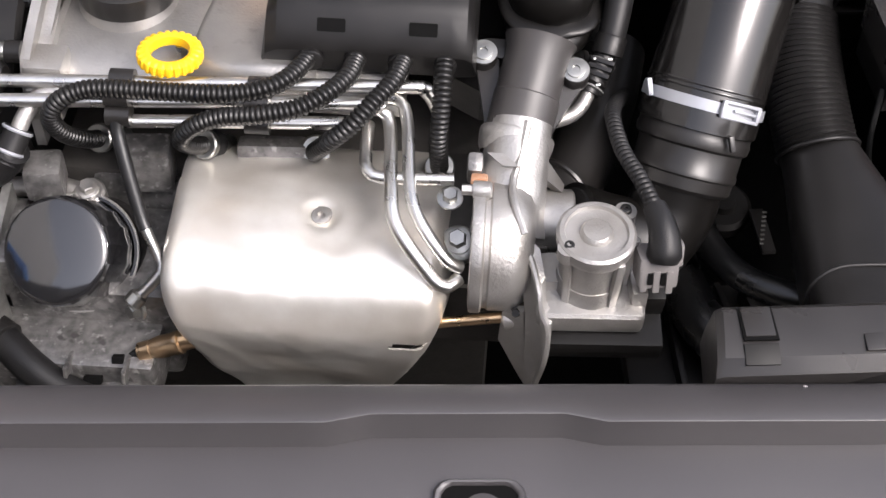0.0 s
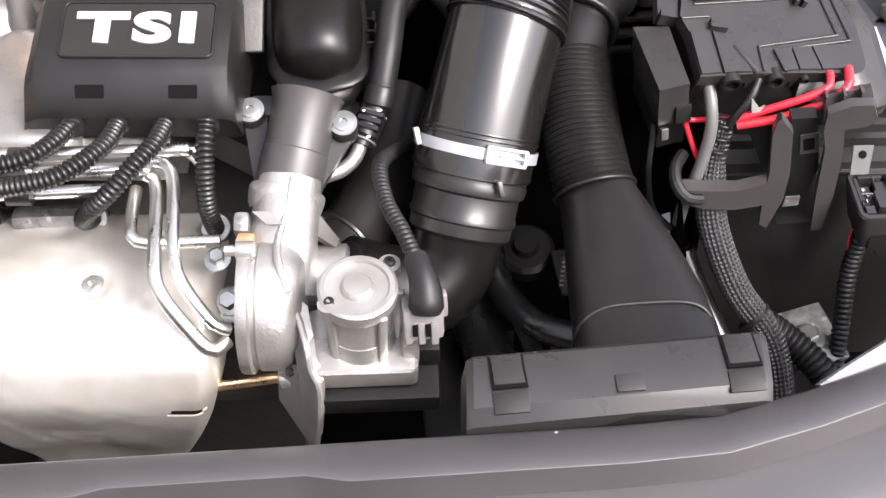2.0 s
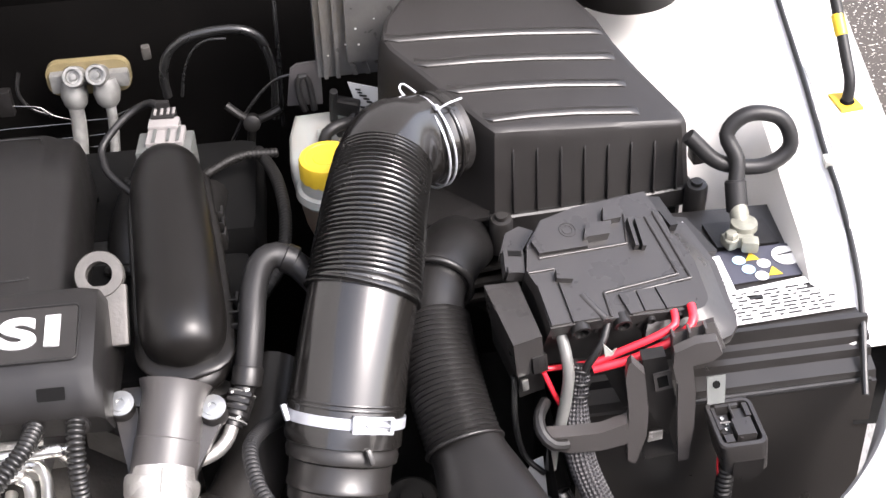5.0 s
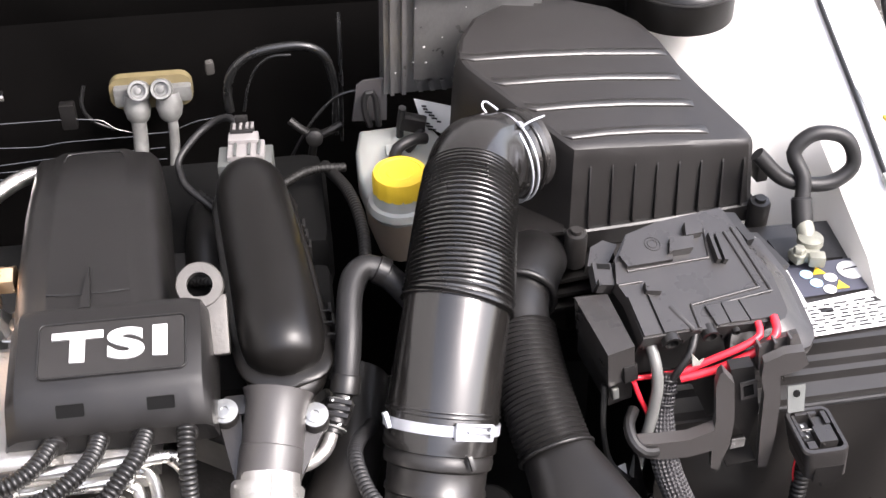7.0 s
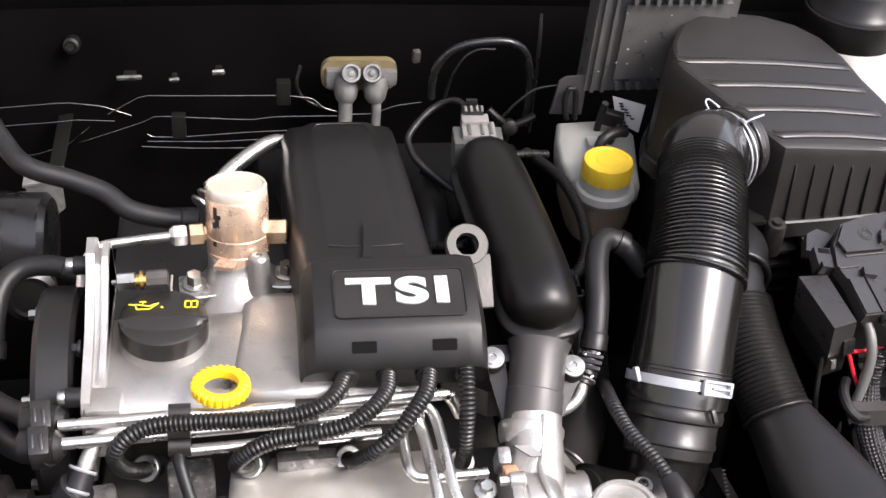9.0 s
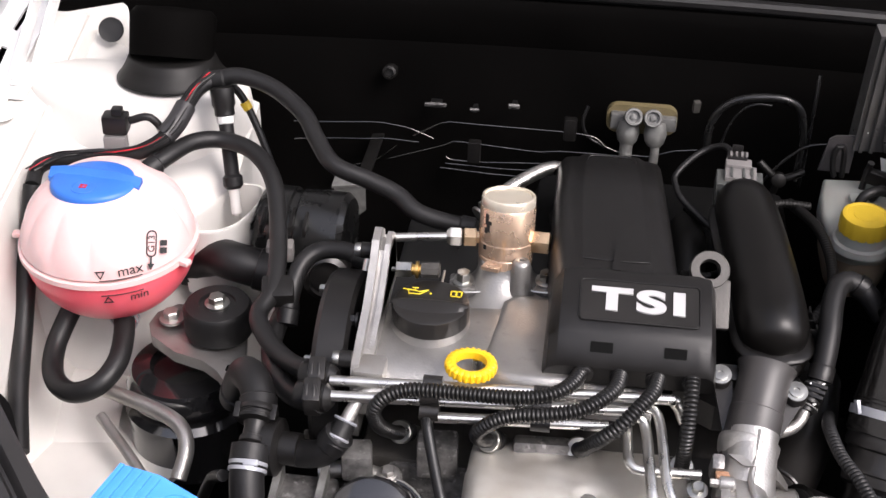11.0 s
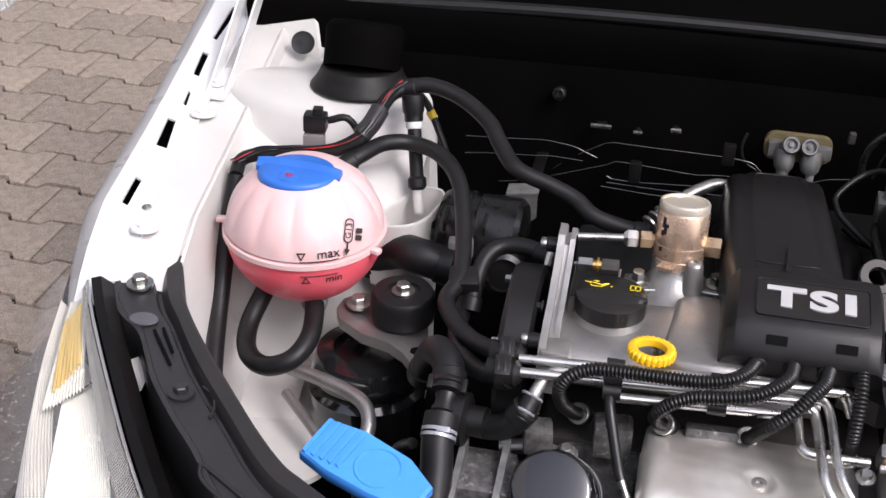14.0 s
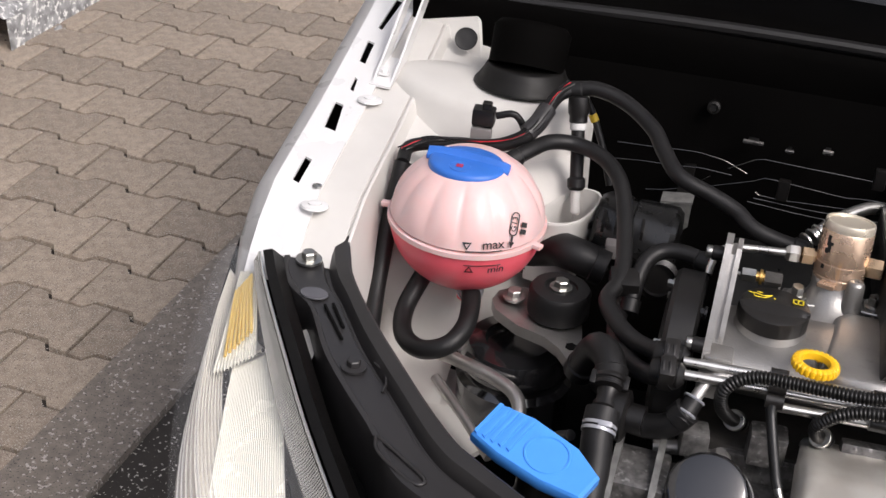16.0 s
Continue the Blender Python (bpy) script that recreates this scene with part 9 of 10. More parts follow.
    # level marks printed on the shell
    def on_shell(az, el, text, size):
        a, e = radians(az), radians(el)
        n = V(math.cos(a) * math.cos(e), math.sin(a) * math.cos(e), 0.93 * math.sin(e))
        ex = V(-math.sin(a), math.cos(a), 0)
        ey = n.cross(ex)
        m = on_plane(c + n * (R + 0.0028 if abs(el) < 6 else R + 0.0015), ex, ey)
        return letters("level_mark", text, m, size, 0.0002, INK, th, "black printed level mark")

    on_shell(-57, 10, "max", 0.016)
    on_shell(-53, -12, "min", 0.014)
    for az, el, s in ((-76, 9, -1), (-73, -12, 1)):
        a, e = radians(az), radians(el)
        n = V(math.cos(a) * math.cos(e), math.sin(a) * math.cos(e), 0.93 * math.sin(e))
        m = on_plane(c + n * (R + 0.0012), V(-math.sin(a), math.cos(a), 0), n.cross(V(-math.sin(a), math.cos(a), 0)))
        bm = B()
        o = [m @ V(x * 0.0055, s * y * 0.0055, 0) for x, y in ((-1, -0.8), (1, -0.8), (0, 1))]
        i = [m @ V(x * 0.0030, s * (y * 0.003 - 0.0002), 0) for x, y in ((-1, -0.8), (1, -0.8), (0, 1))]
        loft(bm, [o, i], cap=False)
        part("level_triangle", bm, INK, th, "black printed triangle")
    for el in (4.5, -8):
        bm = B()
        pts = []
        for az in range(-77, -47, 3):
            a, e = radians(az), radians(el)
            pts.append(c + V(math.cos(a) * math.cos(e), math.sin(a) * math.cos(e), 0.93 * math.sin(e)) * (R + 0.0012))
        sweep(bm, pts, 0.0006, 6)
        part("level_line", bm, INK, th, "black printed line")
    a, e = radians(-39), radians(23)
    n = V(math.cos(a) * math.cos(e), math.sin(a) * math.cos(e), 0.93 * math.sin(e))
    ex = V(-math.sin(a), math.cos(a), 0)
    m = on_plane(c + n * (R + 0.002), ex, n.cross(ex)) @ pose(0, 0, 0, 0, 0, 68)
    bm = B()
    o, i = rounded(-0.014, -0.006, 0.014, 0.006, 0.005, 4), rounded(-0.0125, -0.0045, 0.0125, 0.0045, 0.004, 4)
    loft(bm, [[m @ V(x, y, 0) for x, y in o], [m @ V(x, y, 0) for x, y in i]], cap=False)
    letters("print_text", "G13", m @ pose(0, -0.0002, 0), 0.0105, 0.0002, INK, th, "black printed letters", 0.0)
    prism(bm, [m @ V(x, y, 0) for x, y in ((-0.028, 0), (-0.021, -0.004), (-0.021, 0.004))], m.to_3x3() @ V(0, 0, 0.0003))
    prism(bm, [m @ V(x, y, 0) for x, y in ((-0.022, -0.001), (-0.014, -0.001), (-0.014, 0.001), (-0.022, 0.001))], m.to_3x3() @ V(0, 0, 0.0003))
    for k in range(2):
        prism(bm, [m @ V(-0.004 + x, -0.013 - y - 0.0 * k, 0) for x, y in ((k * 0.008 - 0.006, -0.003), (k * 0.008, -0.003), (k * 0.008, 0.005), (k * 0.008 - 0.006, 0.005))], m.to_3x3() @ V(0, 0, 0.0003))
    part("print_sign", bm, INK, th, "black printed signs")
    th = thing("level_sensor_plug", "black plug on a grey holder behind the coolant tank", "connector", (-0.56, 0.92, 0.94))
    bm = B()
    box(bm, (-0.563, 0.918, 0.93), (0.026, 0.012, 0.03), (0, 0, 5), 0.002)
    part("holder", bm, CONN, th)
    bm = B()
    box(bm, (-0.563, 0.925, 0.958), (0.028, 0.02, 0.022), (0, 0, 5), 0.003)
    box(bm, (-0.56, 0.925, 0.972), (0.012, 0.012, 0.01), (0, 0, 5), 0.002)
    part("plug", bm, BLACK, th)
    bm = B()
    pipe(bm, [(-0.548, 0.928, 0.96), (-0.525, 0.93, 0.965), (-0.51, 0.935, 0.94), (-0.505, 0.94, 0.915)], 0.0045)
    part("lead", bm, RUBBER, th)


coolant_tank()


def left_hoses():
    for name, pts, r, lb in (
        ("tank_hose", [(-0.517, 0.882, 0.925), (-0.50, 0.905, 0.932), (-0.48, 0.935, 0.935), (-0.45, 0.95, 0.932), (-0.41, 0.935, 0.928), (-0.379, 0.895, 0.915), (-0.36, 0.83, 0.885), (-0.352, 0.77, 0.865), (-0.36, 0.735, 0.855), (-0.345, 0.705, 0.85), (-0.318, 0.675, 0.848), (-0.284, 0.645, 0.858)], 0.0098, "long black rubber hose from the coolant tank to the pipes"),
        ("heater_hose", [(-0.472, 1.0, 0.98), (-0.4403, 1.0026, 0.987), (-0.4001, 0.9941, 0.98), (-0.3596, 0.9668, 0.965), (-0.3383, 0.937, 0.95), (-0.3134, 0.9071, 0.937), (-0.2722, 0.8996, 0.925), (-0.2411, 0.8919, 0.915), (-0.219, 0.8773, 0.905), (-0.19, 0.873, 0.898), (-0.155, 0.872, 0.893)], 0.0098, "black rubber hose crossing to the fuel pump"),
        ("tank_drain_hose", [(-0.582, 0.845, 0.82), (-0.592, 0.81, 0.79), (-0.602, 0.768, 0.76), (-0.591, 0.73, 0.748), (-0.562, 0.706, 0.75), (-0.532, 0.709, 0.762), (-0.519, 0.736, 0.774), (-0.522, 0.77, 0.785), (-0.531, 0.80, 0.792), (-0.537, 0.825, 0.797)], 0.0116, "black rubber hose looping below the coolant tank"),
        ("bypass_hose", [(-0.268, 0.607, 0.858), (-0.29, 0.62, 0.846), (-0.313, 0.648, 0.834), (-0.334, 0.685, 0.83), (-0.344, 0.72, 0.83), (-0.345, 0.76, 0.83), (-0.345, 0.80, 0.82)], 0.0105, "black rubber hose beside the tank hose"),
        ("oil_vapour_hose", [(-0.258, 0.805, 0.885), (-0.285, 0.815, 0.888), (-0.312, 0.815, 0.885), (-0.328, 0.80, 0.877), (-0.334, 0.775, 0.86), (-0.335, 0.75, 0.835)], 0.0098, "black ribbed hose bending round the timing cover"),
        ("radiator_hose", [(-0.372, 0.68, 0.79), (-0.364, 0.668, 0.82), (-0.3534, 0.656, 0.842), (-0.3401, 0.6385, 0.845), (-0.3335, 0.624, 0.839), (-0.331, 0.611, 0.832)], 0.0168, "thick black radiator hose bending to a plastic neck"),
        ("lower_radiator_hose", [(-0.331, 0.58, 0.8165), (-0.3309, 0.5589, 0.80), (-0.3273, 0.5377, 0.775), (-0.325, 0.50, 0.735), (-0.325, 0.45, 0.68)], 0.0168, "thick black radiator hose with a pale spring clamp"),
        ("thermostat_hose", [(-0.32, 0.60, 0.80), (-0.285, 0.595, 0.80), (-0.262, 0.585, 0.815), (-0.248, 0.587, 0.835)], 0.0135, "short black hose at the thermostat"),
        ("wiring_loom", [(-0.6475, 0.8706, 0.9), (-0.6491, 0.8988, 0.908), (-0.6254, 0.9095, 0.914), (-0.5874, 0.9123, 0.92), (-0.5515, 0.9101, 0.926), (-0.5203, 0.9117, 0.937), (-0.499, 0.9234, 0.952), (-0.4913, 0.9508, 0.967), (-0.4839, 0.9821, 0.977), (-0.466, 1.0042, 0.983)], 0.0085, "taped black wiring loom with red wires behind the tank"),
        ("wiring_loom", [(-0.6475, 0.874, 0.9), (-0.649, 0.845, 0.85), (-0.645, 0.79, 0.775), (-0.63, 0.72, 0.73), (-0.61, 0.66, 0.70)], 0.011, "black wiring loom down the inner wing"),
        ("lower_pipe", [(-0.40, 0.62, 0.70), (-0.38, 0.60, 0.75), (-0.36, 0.575, 0.78)], 0.006, "thin black pipe by the radiator hose"),
        ("engine_hose", [(-0.49, 0.90, 0.79), (-0.45, 0.88, 0.82), (-0.42, 0.86, 0.83), (-0.38, 0.86, 0.82)], 0.022, "thick black hose behind the engine mount"),
    ):
        bm = B()
        pipe(bm, pts, r, 16, 0.006)
        kind_of = "hose" if "hose" in name else "cable" if "loom" in name else "pipe"
        if kind_of != "hose":
            solo(name, bm, RUBBER, lb, kind_of, angle=60)
            continue
        th = thing(name, lb, kind_of, pts[0])
        part("tube", bm, RUBBER, th, angle=60)
        for p, q in ((pts[0], pts[1]), (pts[-1], pts[-2])):
            bm = B()
            d = (Vector(q) - Vector(p)).normalized()
            lathe(bm, Vector(p) - d * 0.002, d, [(r * 0.9, 0), (r + 0.0018, 0.001), (r + 0.0018, 0.016), (r * 0.98, 0.018)], 20)
            part("end_sleeve", bm, RUBBER, th)
    random.seed(3)
    way = [(-0.652, 0.89, 0.905), (-0.6254, 0.9095, 0.914), (-0.5874, 0.9123, 0.92), (-0.5515, 0.9101, 0.926), (-0.5203, 0.9117, 0.937), (-0.499, 0.9234, 0.952), (-0.4913, 0.9508, 0.967), (-0.4839, 0.9821, 0.977), (-0.47, 1.0042, 0.983)]
    for k in range(9):
        bm = B()
        o = V((k - 4) * 0.0016, -0.004 + random.uniform(-0.003, 0.002), 0.0075 - 0.0004 * abs(k - 4) + random.uniform(0, 0.0015))
        pipe(bm, [Vector(p) + o + V(random.uniform(-0.002, 0.002), random.uniform(-0.002, 0.002), random.uniform(0, 0.0015)) for p in way], 0.001, 6)
        solo("loom_wire", bm, RED if k == 3 else GREYW if k == 6 else RUBBER, "thin coloured wire along the loom", "wire", "loom wires")
    th = thing("loom_sleeve", "black fabric sleeve wrapped round the wiring loom", "sleeve", (-0.495, 0.935, 0.96))
    bm = B()
    sweep(bm, spline([(-0.506, 0.919, 0.949), (-0.4965, 0.933, 0.959), (-0.4905, 0.953, 0.97)], 0.005), 0.0118, 20)
    part("wrap", bm, BRAID, th)
    bm = B()
    box(bm, (-0.347, 0.768, 0.862), (0.034, 0.03, 0.02), (14, 0, 12), 0.004)
    solo("hose_clip", bm, BLACK, "black plastic clip tying hoses together", "clip")
    # plastic neck between the two radiator hoses
    th = thing("hose_neck", "black plastic neck with clip rings between radiator hoses", "coupling", (-0.331, 0.6, 0.825))
    a = V(-0.331, 0.615, 0.834)
    d = V(0, -0.036, -0.0175).normalized()
    bm = B()
    lathe(bm, a, d, [(0.0185, 0), (0.0195, 0.002), (0.0195, 0.006), (0.0175, 0.007), (0.0175, 0.01), (0.019, 0.011), (0.019, 0.014), (0.012, 0.016), (0.0105, 0.02), (0.0105, 0.03), (0.0125, 0.031), (0.0125, 0.036), (0.01, 0.038)], 32)
    part("neck", bm, BLACK, th)
    for x in (-0.018, 0.017):
        bm = B()
        box(bm, a + d * 0.008 + V(x, -0.003, 0.008), (0.006, 0.016, 0.006), (25, 0, 0), 0.001)
        part("clip_lug", bm, BLACK, th)
    # joints and clamps
    for p, ax, R, n in (((-0.331, 0.5665, 0.8065), (0, 0.79, 0.61), 0.0172, 2), ((-0.53, 0.80, 0.786), (0, 1, 0.2), 0.0145, 2)):
        th = thing("hose_clamp", "pale steel spring clamp on a hose", "clamp", p, group="hose clamps")
        bm = B()
        for k in range(n):
            lathe(bm, V(*p) + Vector(ax).normalized() * (k * 0.006 - 0.006), ax, [(R, -0.0018), (R + 0.0012, -0.0018), (R + 0.0012, 0.0018), (R, 0.0018), (R, -0.0018)], 32, cap=False)
        part("band", bm, CLAMP, th)
        bm = B()
        box(bm, V(*p) + V(0.006, -R * 0.65, R * 0.75), (0.014, 0.006, 0.005), (40, 0, 0), 0.001)
        part("ear", bm, CLAMP, th)
    th = thing("quick_coupling", "black plastic coupling with white prints joining hoses to pipes", "coupling", (-0.265, 0.62, 0.87))
    for y, z in ((0.629, 0.868), (0.607, 0.862)):
        bm = B()
        lathe(bm, (-0.292, y + 0.006, z - 0.004), (1, -0.12, 0.1), [(0.013, 0), (0.014, 0.002), (0.014, 0.012), (0.012, 0.013), (0.012, 0.022), (0.014, 0.023), (0.014, 0.03), (0.008, 0.036)], 22)
        part("sleeve", bm, BLACK, th)
        bm = B()
        torus(bm, (-0.268, y + 0.003, z - 0.002), (1, -0.12, 0.1), 0.0135, 0.0014, 24, 6)
        part("ring", bm, BLACK, th)
        for k in range(3):
            bm = B()
            box(bm, (-0.283 + 0.009 * k, y - 0.004, z + 0.0095), (0.0022, 0.006, 0.0012), (35, 0, 10 * k), 0.0003)
            part("print_mark", bm, LABEL, th, "small white print mark")
    bm = B()
    for y, z in ((0.633, 0.868), (0.609, 0.862)):
        box(bm, (-0.276, y - 0.002, z), (0.017, 0.026, 0.03), (20, 0, 6), 0.003)
        for dx in (-0.004, 0.003):
            box(bm, (-0.276 + dx, y - 0.009, z + 0.0125), (0.003, 0.014, 0.004), (30, 0, 6), 0.001)
    part("clip_block", bm, SATIN, th, "square black locking clip")
    th = thing("vent_pipe", "bright bent aluminium pipe with a rubber sleeve", "pipe", (-0.23, 0.6, 0.85))
    bm = B()
    pipe(bm, [(-0.246, 0.59, 0.838), (-0.238, 0.605, 0.853), (-0.228, 0.618, 0.862), (-0.21, 0.622, 0.864), (-0.18, 0.62, 0.864)], 0.0065)
    part("pipe", bm, CAST, th)
    bm = B()
    pipe(bm, [(-0.252, 0.578, 0.828), (-0.246, 0.59, 0.838), (-0.242, 0.598, 0.846)], 0.0105, 16)
    part("sleeve", bm, RUBBER, th)
    bm = B()
    torus(bm, (-0.249, 0.585, 0.834), (0.3, 0.6, 0.6), 0.0105, 0.0016, 20, 6)
    torus(bm, (-0.243, 0.597, 0.845), (0.3, 0.6, 0.6), 0.0105, 0.0016, 20, 6)
    part("clip", bm, CLAMP, th)
    for pts, r in (([(-0.56, 0.765, 0.71), (-0.52, 0.742, 0.72), (-0.475, 0.722, 0.722), (-0.445, 0.703, 0.72), (-0.433, 0.68, 0.71), (-0.436, 0.655, 0.69)], 0.0085), ([(-0.55, 0.74, 0.69), (-0.5, 0.69, 0.68), (-0.455, 0.64, 0.67)], 0.006)):
        bm = B()
        pipe(bm, pts, r)
        solo("air_conditioning_pipe", bm, CAST, "dull aluminium pipe along the inner wing", "pipe", "air conditioning pipes")


left_hoses()


def front_castings():
    bm = B()
    lathe(bm, (-0.338, 0.60, 0.802), (1, -0.1, 0.05), [(0.024, 0), (0.028, 0.002), (0.028, 0.03), (0.024, 0.032), (0.016, 0.033), (0.016, 0.05)], 32)
    solo("thermostat_housing", bm, BLACK, "black plastic thermostat housing at the engine's corner", "engine part")
    th = thing("alternator_bracket", "ribbed cast aluminium bracket with a hex bolt", "bracket", (-0.285, 0.555, 0.76))
    for x in (-0.312, -0.268):
        bm = B()
        prism(bm, [(x, 0.60, 0.785), (x, 0.52, 0.765), (x, 0.48, 0.72), (x, 0.50, 0.68), (x, 0.60, 0.68)], (0.007, 0, 0), 0.002)
        part("web", bm, BLOCKM, th)
    bm = B()
    box(bm, (-0.283, 0.57, 0.735), (0.062, 0.07, 0.06), bev=0.006)
    part("body", bm, CASTD, th)
    bm = B()
    lathe(bm, (-0.292, 0.50, 0.752), (0, -0.3, 1), [(0.014, -0.02), (0.014, 0), (0.011, 0.002)], 24)
    hexbolt(bm, (-0.292, 0.50, 0.752), (0, -0.3, 1), 0.008, 0.012)
    part("bolt", bm, ZINC, th)
    for c, s, r in (((-0.235, 0.605, 0.79), (0.03, 0.03, 0.03), (0, 0, 10)), ((-0.16, 0.63, 0.785), (0.04, 0.03, 0.04), (0, 0, 5)), ((-0.06, 0.635, 0.795), (0.055, 0.02, 0.03), (-15, 0, 3))):
        bm = B()
        box(bm, c, s, r, 0.005)
        solo("head_boss", bm, CASTD, "cast boss on the cylinder head's front", "engine part", "head bosses")


front_castings()


def engine_mount():
    th = thing("engine_mount", "cast grey engine mount arm with round black rubber block", "engine mount", (-0.44, 0.78, 0.79))
    bm = B()
    prism(bm, [(-0.492, 0.772, 0.771), (-0.501, 0.792, 0.771), (-0.498, 0.814, 0.771), (-0.48, 0.832, 0.771), (-0.43, 0.836, 0.771), (-0.395, 0.81, 0.771), (-0.385, 0.765, 0.771), (-0.374, 0.70, 0.771), (-0.377, 0.683, 0.771), (-0.386, 0.696, 0.771), (-0.405, 0.722, 0.771), (-0.425, 0.737, 0.771), (-0.46, 0.748, 0.771)], (0, 0, 0.014), 0.004)
    part("arm", bm, HEADM, th)
    bm = B()
    lathe(bm, (-0.42, 0.787, 0.79), (0, 0, 1), [(0.036, 0), (0.037, 0.004), (0.037, 0.03), (0.034, 0.035), (0.02, 0.036), (0.019, 0.033), (0, 0.033)], 36)
    part("rubber_block", bm, RUBBER, th)
    bm = B()
    hexbolt(bm, (-0.42, 0.787, 0.823), (0, 0, 1), 0.009, 0.012, 1.5)
    part("bolt", bm, ZINC, th)
    bm = B()
    hexbolt(bm, (-0.475, 0.794, 0.792), (0, 0, 1), 0.009, 0.012, 1.5)
    part("bolt", bm, CAST, th)
    bm = B()
    hexbolt(bm, (-0.391, 0.728, 0.784), (0, 0, 1), 0.007, 0.003, 1.2)
    part("hole_rim", bm, DARK, th)
    bm = B()
    lathe(bm, (-0.463, 0.79, 0.668), (0, 0, 1), [(0.07, -0.05), (0.07, 0), (0.072, 0.02), (0.064, 0.026), (0.064, 0.032), (0.068, 0.038), (0.068, 0.05), (0.06, 0.066), (0.04, 0.07), (0.036, 0.062), (0, 0.062)], 40)
    part("hydro_mount", bm, FILTERM, th, "shiny black round mount below")
    bm = B()
    lathe(bm, (-0.255, 0.735, 0.80), (-1, 0, 0), [(0.095, 0), (0.1, 0.004), (0.1, 0.03), (0.096, 0.035), (0.06, 0.04), (0.05, 0.03), (0, 0.03)], 48)
    th = thing("timing_cover", "black round timing belt cover at the engine's end", "engine part", (-0.255, 0.735, 0.8))
    part("cover", bm, BLACK, th)
    for a in (20, 80, 140, 200):
        bm = B()
        hexbolt(bm, (-0.29, 0.735 + 0.085 * math.cos(radians(a)), 0.80 + 0.085 * math.sin(radians(a))), (-1, 0, 0), 0.005, 0.008)
        part("bolt", bm, ZINC, th)
    bm = B()
    lathe(bm, (-0.41, 0.945, 0.825), (1, -0.06, 0.0), [(0.02, 0), (0.045, 0.004), (0.05, 0.012), (0.05, 0.04), (0.047, 0.042), (0.047, 0.05), (0.05, 0.052), (0.05, 0.1), (0.044, 0.106)], 36)
    th = thing("auxiliary_unit", "black auxiliary unit behind the hoses", "engine part", (-0.34, 0.93, 0.8))
    part("body", bm, PIPEB, th)
    for k in range(4):
        bm = B()
        box(bm, (-0.395 + 0.016 * k, 0.91, 0.862), (0.004, 0.06, 0.012), (0, 0, 4), 0.001)
        part("rib", bm, BLACK, th)
    bm = B()
    lathe(bm, (-0.318, 0.868, 0.82), (0.2, -1, 0.3), [(0.026, 0), (0.026, 0.02), (0.02, 0.024), (0.018, 0.018), (0, 0.018)], 28)
    part("end_cap", bm, SATIN, th)
    bm = B()
    box(bm, (-0.37, 0.872, 0.842), (0.03, 0.02, 0.02), (0, 0, 8), 0.003)
    part("plug", bm, CONN, th, "pale plug")
    bm = B()
    prism(bm, [(-0.3353, 1.0, 0.8506), (-0.2976, 1.0, 0.8566), (-0.2971, 1.0, 0.8228), (-0.3207, 1.0, 0.80)], (0, 0.003, 0), 0.001)
    prism(bm, [(-0.337, 0.998, 0.8506), (-0.2965, 0.998, 0.8566), (-0.2965, 1.02, 0.8596), (-0.337, 1.02, 0.8536)], (0, 0, 0.003), 0.001)
    th = thing("metal_strap", "folded grey metal strap behind the engine", "bracket", (-0.316, 1.0, 0.83))
    part("strap", bm, BLOCKM, th)
    bm = B()
    box(bm, (-0.316, 1.1, 0.815), (0.016, 0.2, 0.004), (0, -9, 0), 0.001)
    part("stay", bm, STRUTM, th, "black stay to the bulkhead")
    # washer filler and its bracket
    th = thing("washer_filler_cap", "light blue ribbed washer fluid cap on its neck", "cap", (-0.38, 0.47, 0.83))
    M = on_plane((-0.378, 0.462, 0.84), (0.12, -0.03, -0.016), (0.02, 0.06, 0.012))
    bm = B()
    out = [(-0.062, -0.022), (-0.055, 0.026), (-0.02, 0.03), (0.035, 0.022), (0.066, 0.004), (0.062, -0.03), (0.02, -0.034), (-0.03, -0.03)]
    loft(bm, [[M @ V(x * k, y * k, z) for x, y in out] for k, z in ((0.95, -0.012), (1.0, -0.008), (1.0, 0.002), (0.95, 0.005))])
    cap = part("lid", bm, SKYBLUE, th, angle=30)
    for k in range(5):
        bm = B()
        prism(bm, [M @ V(-0.06 + k * 0.009 + x, y, 0.004) for x, y in ((0, -0.02), (0.004, -0.022), (0.008, 0.024), (0.004, 0.024))], M.to_3x3() @ V(0, 0, 0.0035), 0.001)
        part("grip_rib", bm, SKYBLUE, cap)
    bm = B()
    torus(bm, M @ V(0.012, -0.003, 0.005), M.to_3x3() @ V(0, 0, 1), 0.022, 0.0016, 36, 6)
    part("round_rib", bm, SKYBLUE, cap)
    bm = B()
    lathe(bm, M @ V(0.01, 0, -0.012), M.to_3x3() @ V(0, 0, -1), [(0.024, 0), (0.024, 0.06), (0.03, 0.07)], 28)
    part("neck", bm, BLACK, th)
    th = thing("filler_cup", "white open bracket cup with a thin rim on the strut tower", "bracket", (-0.43, 0.92, 0.85))
    rim = [V(*p) for p in spline([(-0.486, 0.868, 0.8605), (-0.4593, 0.8652, 0.8605), (-0.4343, 0.8731, 0.8605), (-0.417, 0.8983, 0.8605), (-0.4073, 0.9422, 0.8605), (-0.409, 0.9634, 0.8605), (-0.4185, 0.9731, 0.8605), (-0.442, 0.974, 0.8605)], 0.006)]
    mid = V(-0.455, 0.93, 0.8605)
    bm = B()
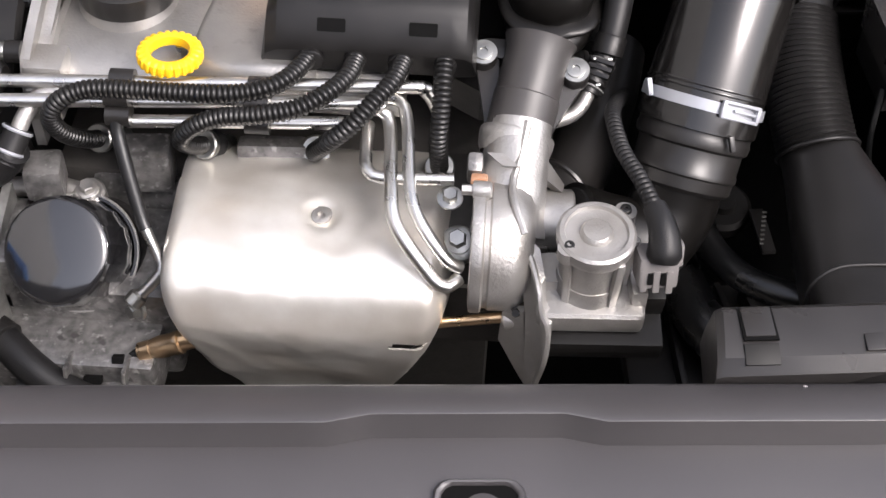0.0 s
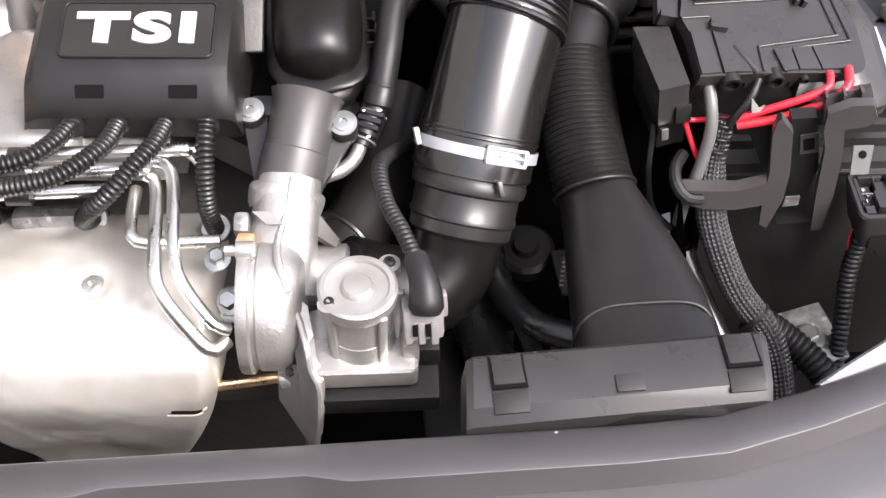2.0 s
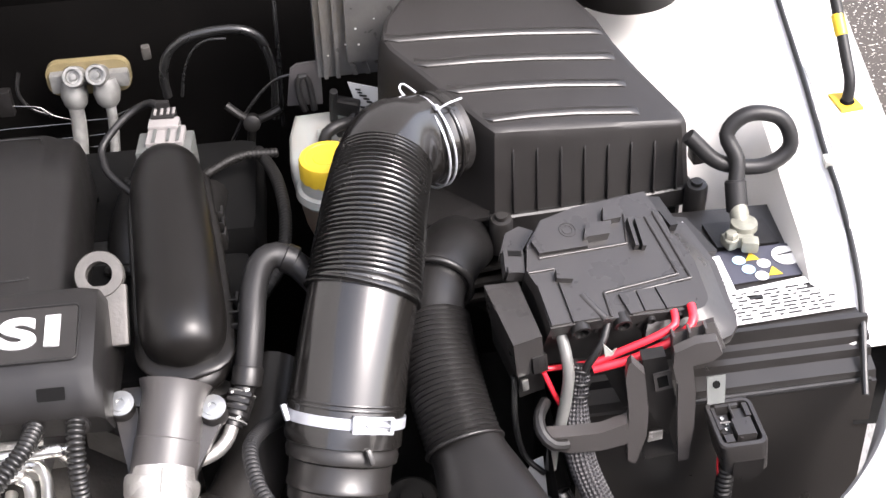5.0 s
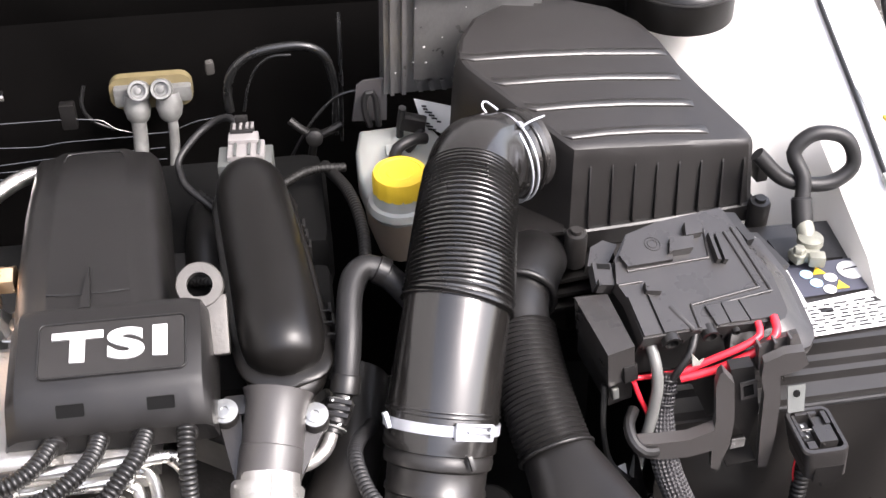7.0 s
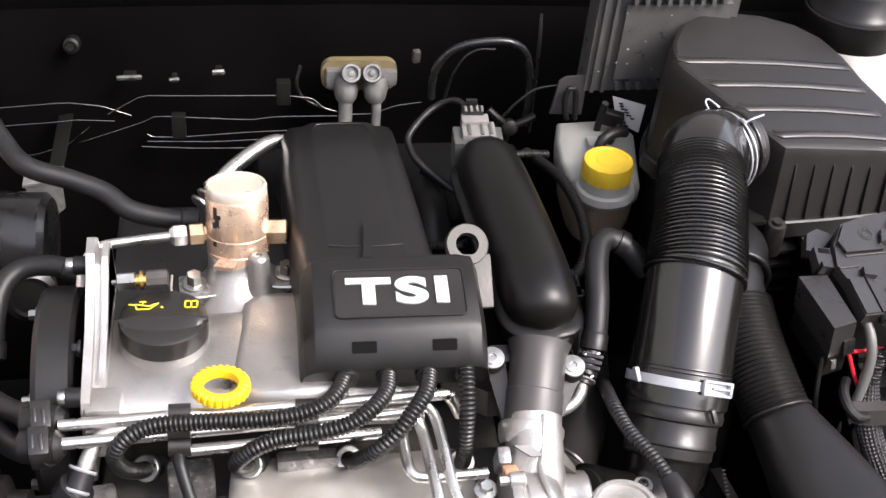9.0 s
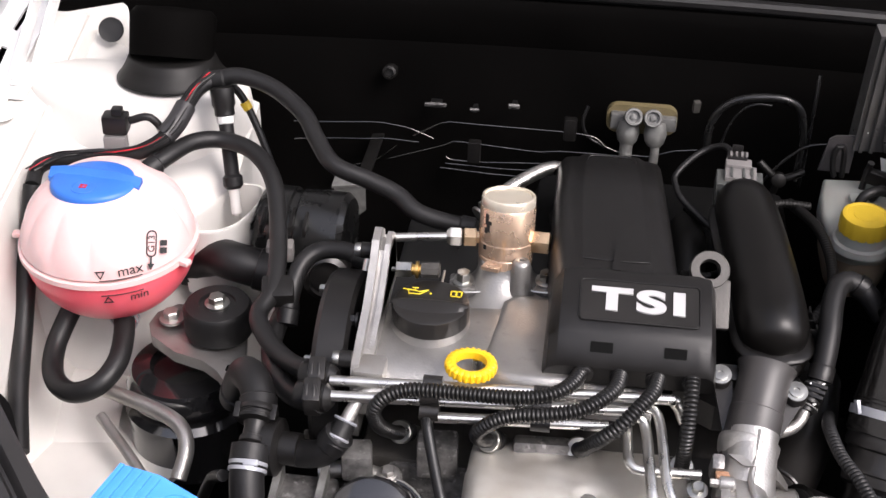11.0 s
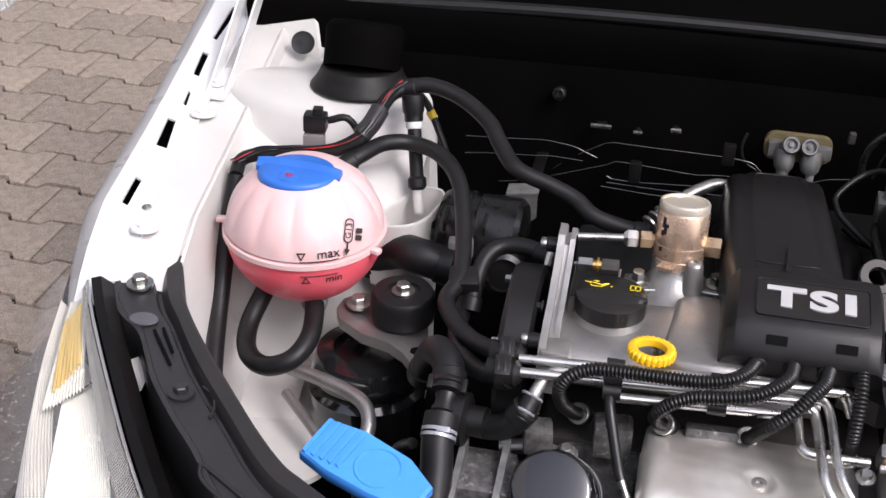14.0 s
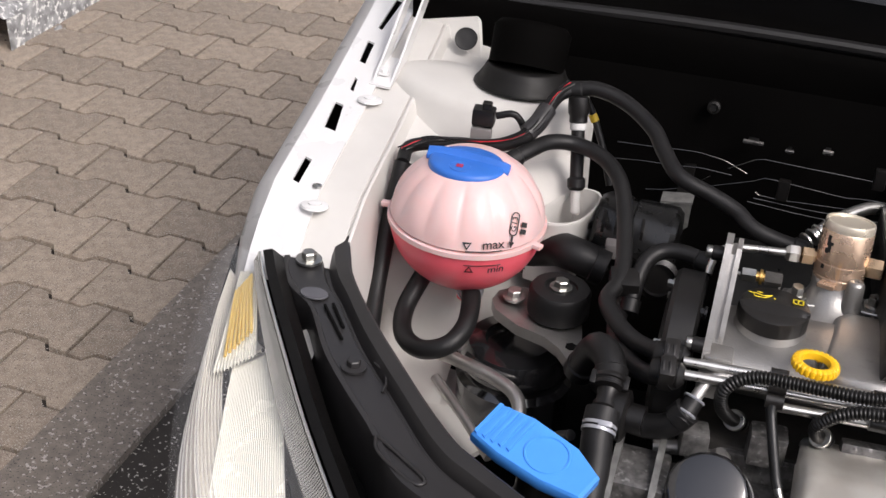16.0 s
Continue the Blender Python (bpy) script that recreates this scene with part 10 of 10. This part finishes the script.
    loft(bm, [[mid + (p - mid) * k + V(0, 0, z) for p in rim] for k, z in ((0.86, -0.09), (0.95, -0.03), (1.0, -0.003), (1.012, 0.0), (1.0, 0.002), (0.95, 0.0015), (0.94, -0.004), (0.86, -0.04), (0.8, -0.06))], close=True, cap=True)
    part("cup", bm, PRIMER, th, angle=50)
    bm = B()
    prism(bm, [(-0.4135, 0.9115, 0.848), (-0.411, 0.919, 0.848), (-0.4115, 0.918, 0.84), (-0.414, 0.911, 0.84)], (0.002, -0.0007, 0), 0.0005)
    part("slot", bm, RUBBER, th, "small dark slot")
    th = thing("drain_tube", "black tube with a cream tip hanging into the cup", "tube", (-0.445, 0.955, 0.9))
    a, b = V(-0.4565, 0.984, 0.968), V(-0.434, 0.93, 0.843)
    d = (b - a).normalized()
    L = (b - a).length
    bm = B()
    lathe(bm, a - d * 0.012, d, [(0.01, 0), (0.0135, 0.002), (0.0135, 0.02), (0.0115, 0.024), (0.0115, 0.032), (0.009, 0.034)], 24)
    part("connector", bm, BLACK, th)
    bm = B()
    lathe(bm, a + d * 0.021, d, [(0.009, 0), (0.0102, 0.001), (0.0102, 0.008), (0.009, 0.009)], 24)
    part("white_ring", bm, LABEL, th, "white printed ring")
    bm = B()
    lathe(bm, a + d * 0.028, d, [(0.0085, 0), (0.0085, 0.06), (0.0115, 0.063), (0.0115, 0.073), (0.008, 0.077)], 24)
    part("tube", bm, RUBBER, th)
    bm = B()
    lathe(bm, a + d * 0.103, d, [(0.0062, 0), (0.0062, L - 0.108), (0.004, L - 0.105)], 16)
    part("tip", bm, PRIMER, th, "cream tip")
    bm = B()
    pipe(bm, [(-0.462, 1.02, 0.972), (-0.45, 1.025, 0.955), (-0.438, 1.022, 0.935), (-0.42, 1.01, 0.90), (-0.405, 1.0, 0.86)], 0.0045)
    solo("yellow_marked_wire", bm, RUBBER, "thin black wires with yellow tape", "wire")
    bm = B()
    lathe(bm, (-0.4435, 1.0235, 0.943), (0.5, -0.1, -0.8), [(0.0058, 0), (0.0058, 0.01)], 12)
    solo("yellow_tape", bm, YCAP, "yellow tape round thin wires", "tape")
    th = thing("body_plug", "black rubber plug in the white rear corner panel", "plug", (-0.651, 1.171, 0.952))
    bm = B()
    lathe(bm, (-0.651, 1.165, 0.955), (0.2, -0.9, 0.5), [(0.014, 0), (0.016, 0.002), (0.015, 0.005), (0.009, 0.004), (0, 0.005)], 24)
    part("plug", bm, RUBBER, th)
    bm = B()
    prism(bm, [(-0.75, 1.175, 0.90), (-0.622, 1.16, 0.90), (-0.641, 1.195, 0.965), (-0.66, 1.222, 1.012), (-0.69, 1.25, 1.06), (-0.75, 1.26, 1.06)], (0.002, 0.006, 0.002), 0.001)
    part("corner_panel", bm, PRIMER, th, "white painted corner panel")


engine_mount()


# ---- paving stones ----
def pavers():
    th = thing("pavement", "weathered brownish-grey interlocking concrete paving", "pavement", kind="structure")
    h, a = 0.0815, 0.0125
    o = [(-0.0985, h + a), (-0.061, h + a), (-0.043, h - a), (0.043, h - a), (0.061, h + a), (0.0985, h + a)]
    o += [(x, -y) for x, y in o[::-1]]
    o = [(x * 0.99, y - (0.0032 if y > 0 else -0.0032)) for x, y in o]
    bm = B()
    loft(bm, [[V(x, y, -0.03) for x, y in o], [V(x, y, -0.006) for x, y in o], [V(x * 0.985, y * 0.985, -0.0015) for x, y in o], [V(x * 0.955, y * 0.955, 0.0) for x, y in o]])
    me = to_mesh("paver", bm, PAVER, 30)
    random.seed(11)
    far = []
    for m in range(-9, 18):
        for k in range(-9, 4):
            u, v = (k + 0.5 - m * 0.5 + (m // 2) * 1.0) * 0.2, m * 0.165
            if u > 0.72 or u < -1.1:
                continue
            p = PAVE @ pose(u, v, random.uniform(-0.002, 0.002), random.uniform(-0.6, 0.6), random.uniform(-0.6, 0.6), random.uniform(-0.5, 0.5))
            if -9 <= m <= 15:
                ob = new("paver", me)
                ob.parent = th
                ob.matrix_basis = p
            else:
                far.append(p)
    bm = B()
    for p in far:
        n0 = len(bm.verts)
        bm.from_mesh(me)
        bm.verts.ensure_lookup_table()
        bmesh.ops.transform(bm, matrix=p, verts=bm.verts[n0:])
    rest = part("paving_rest", bm, PAVER, th)
    tagged(rest, kind="stuff")


pavers()
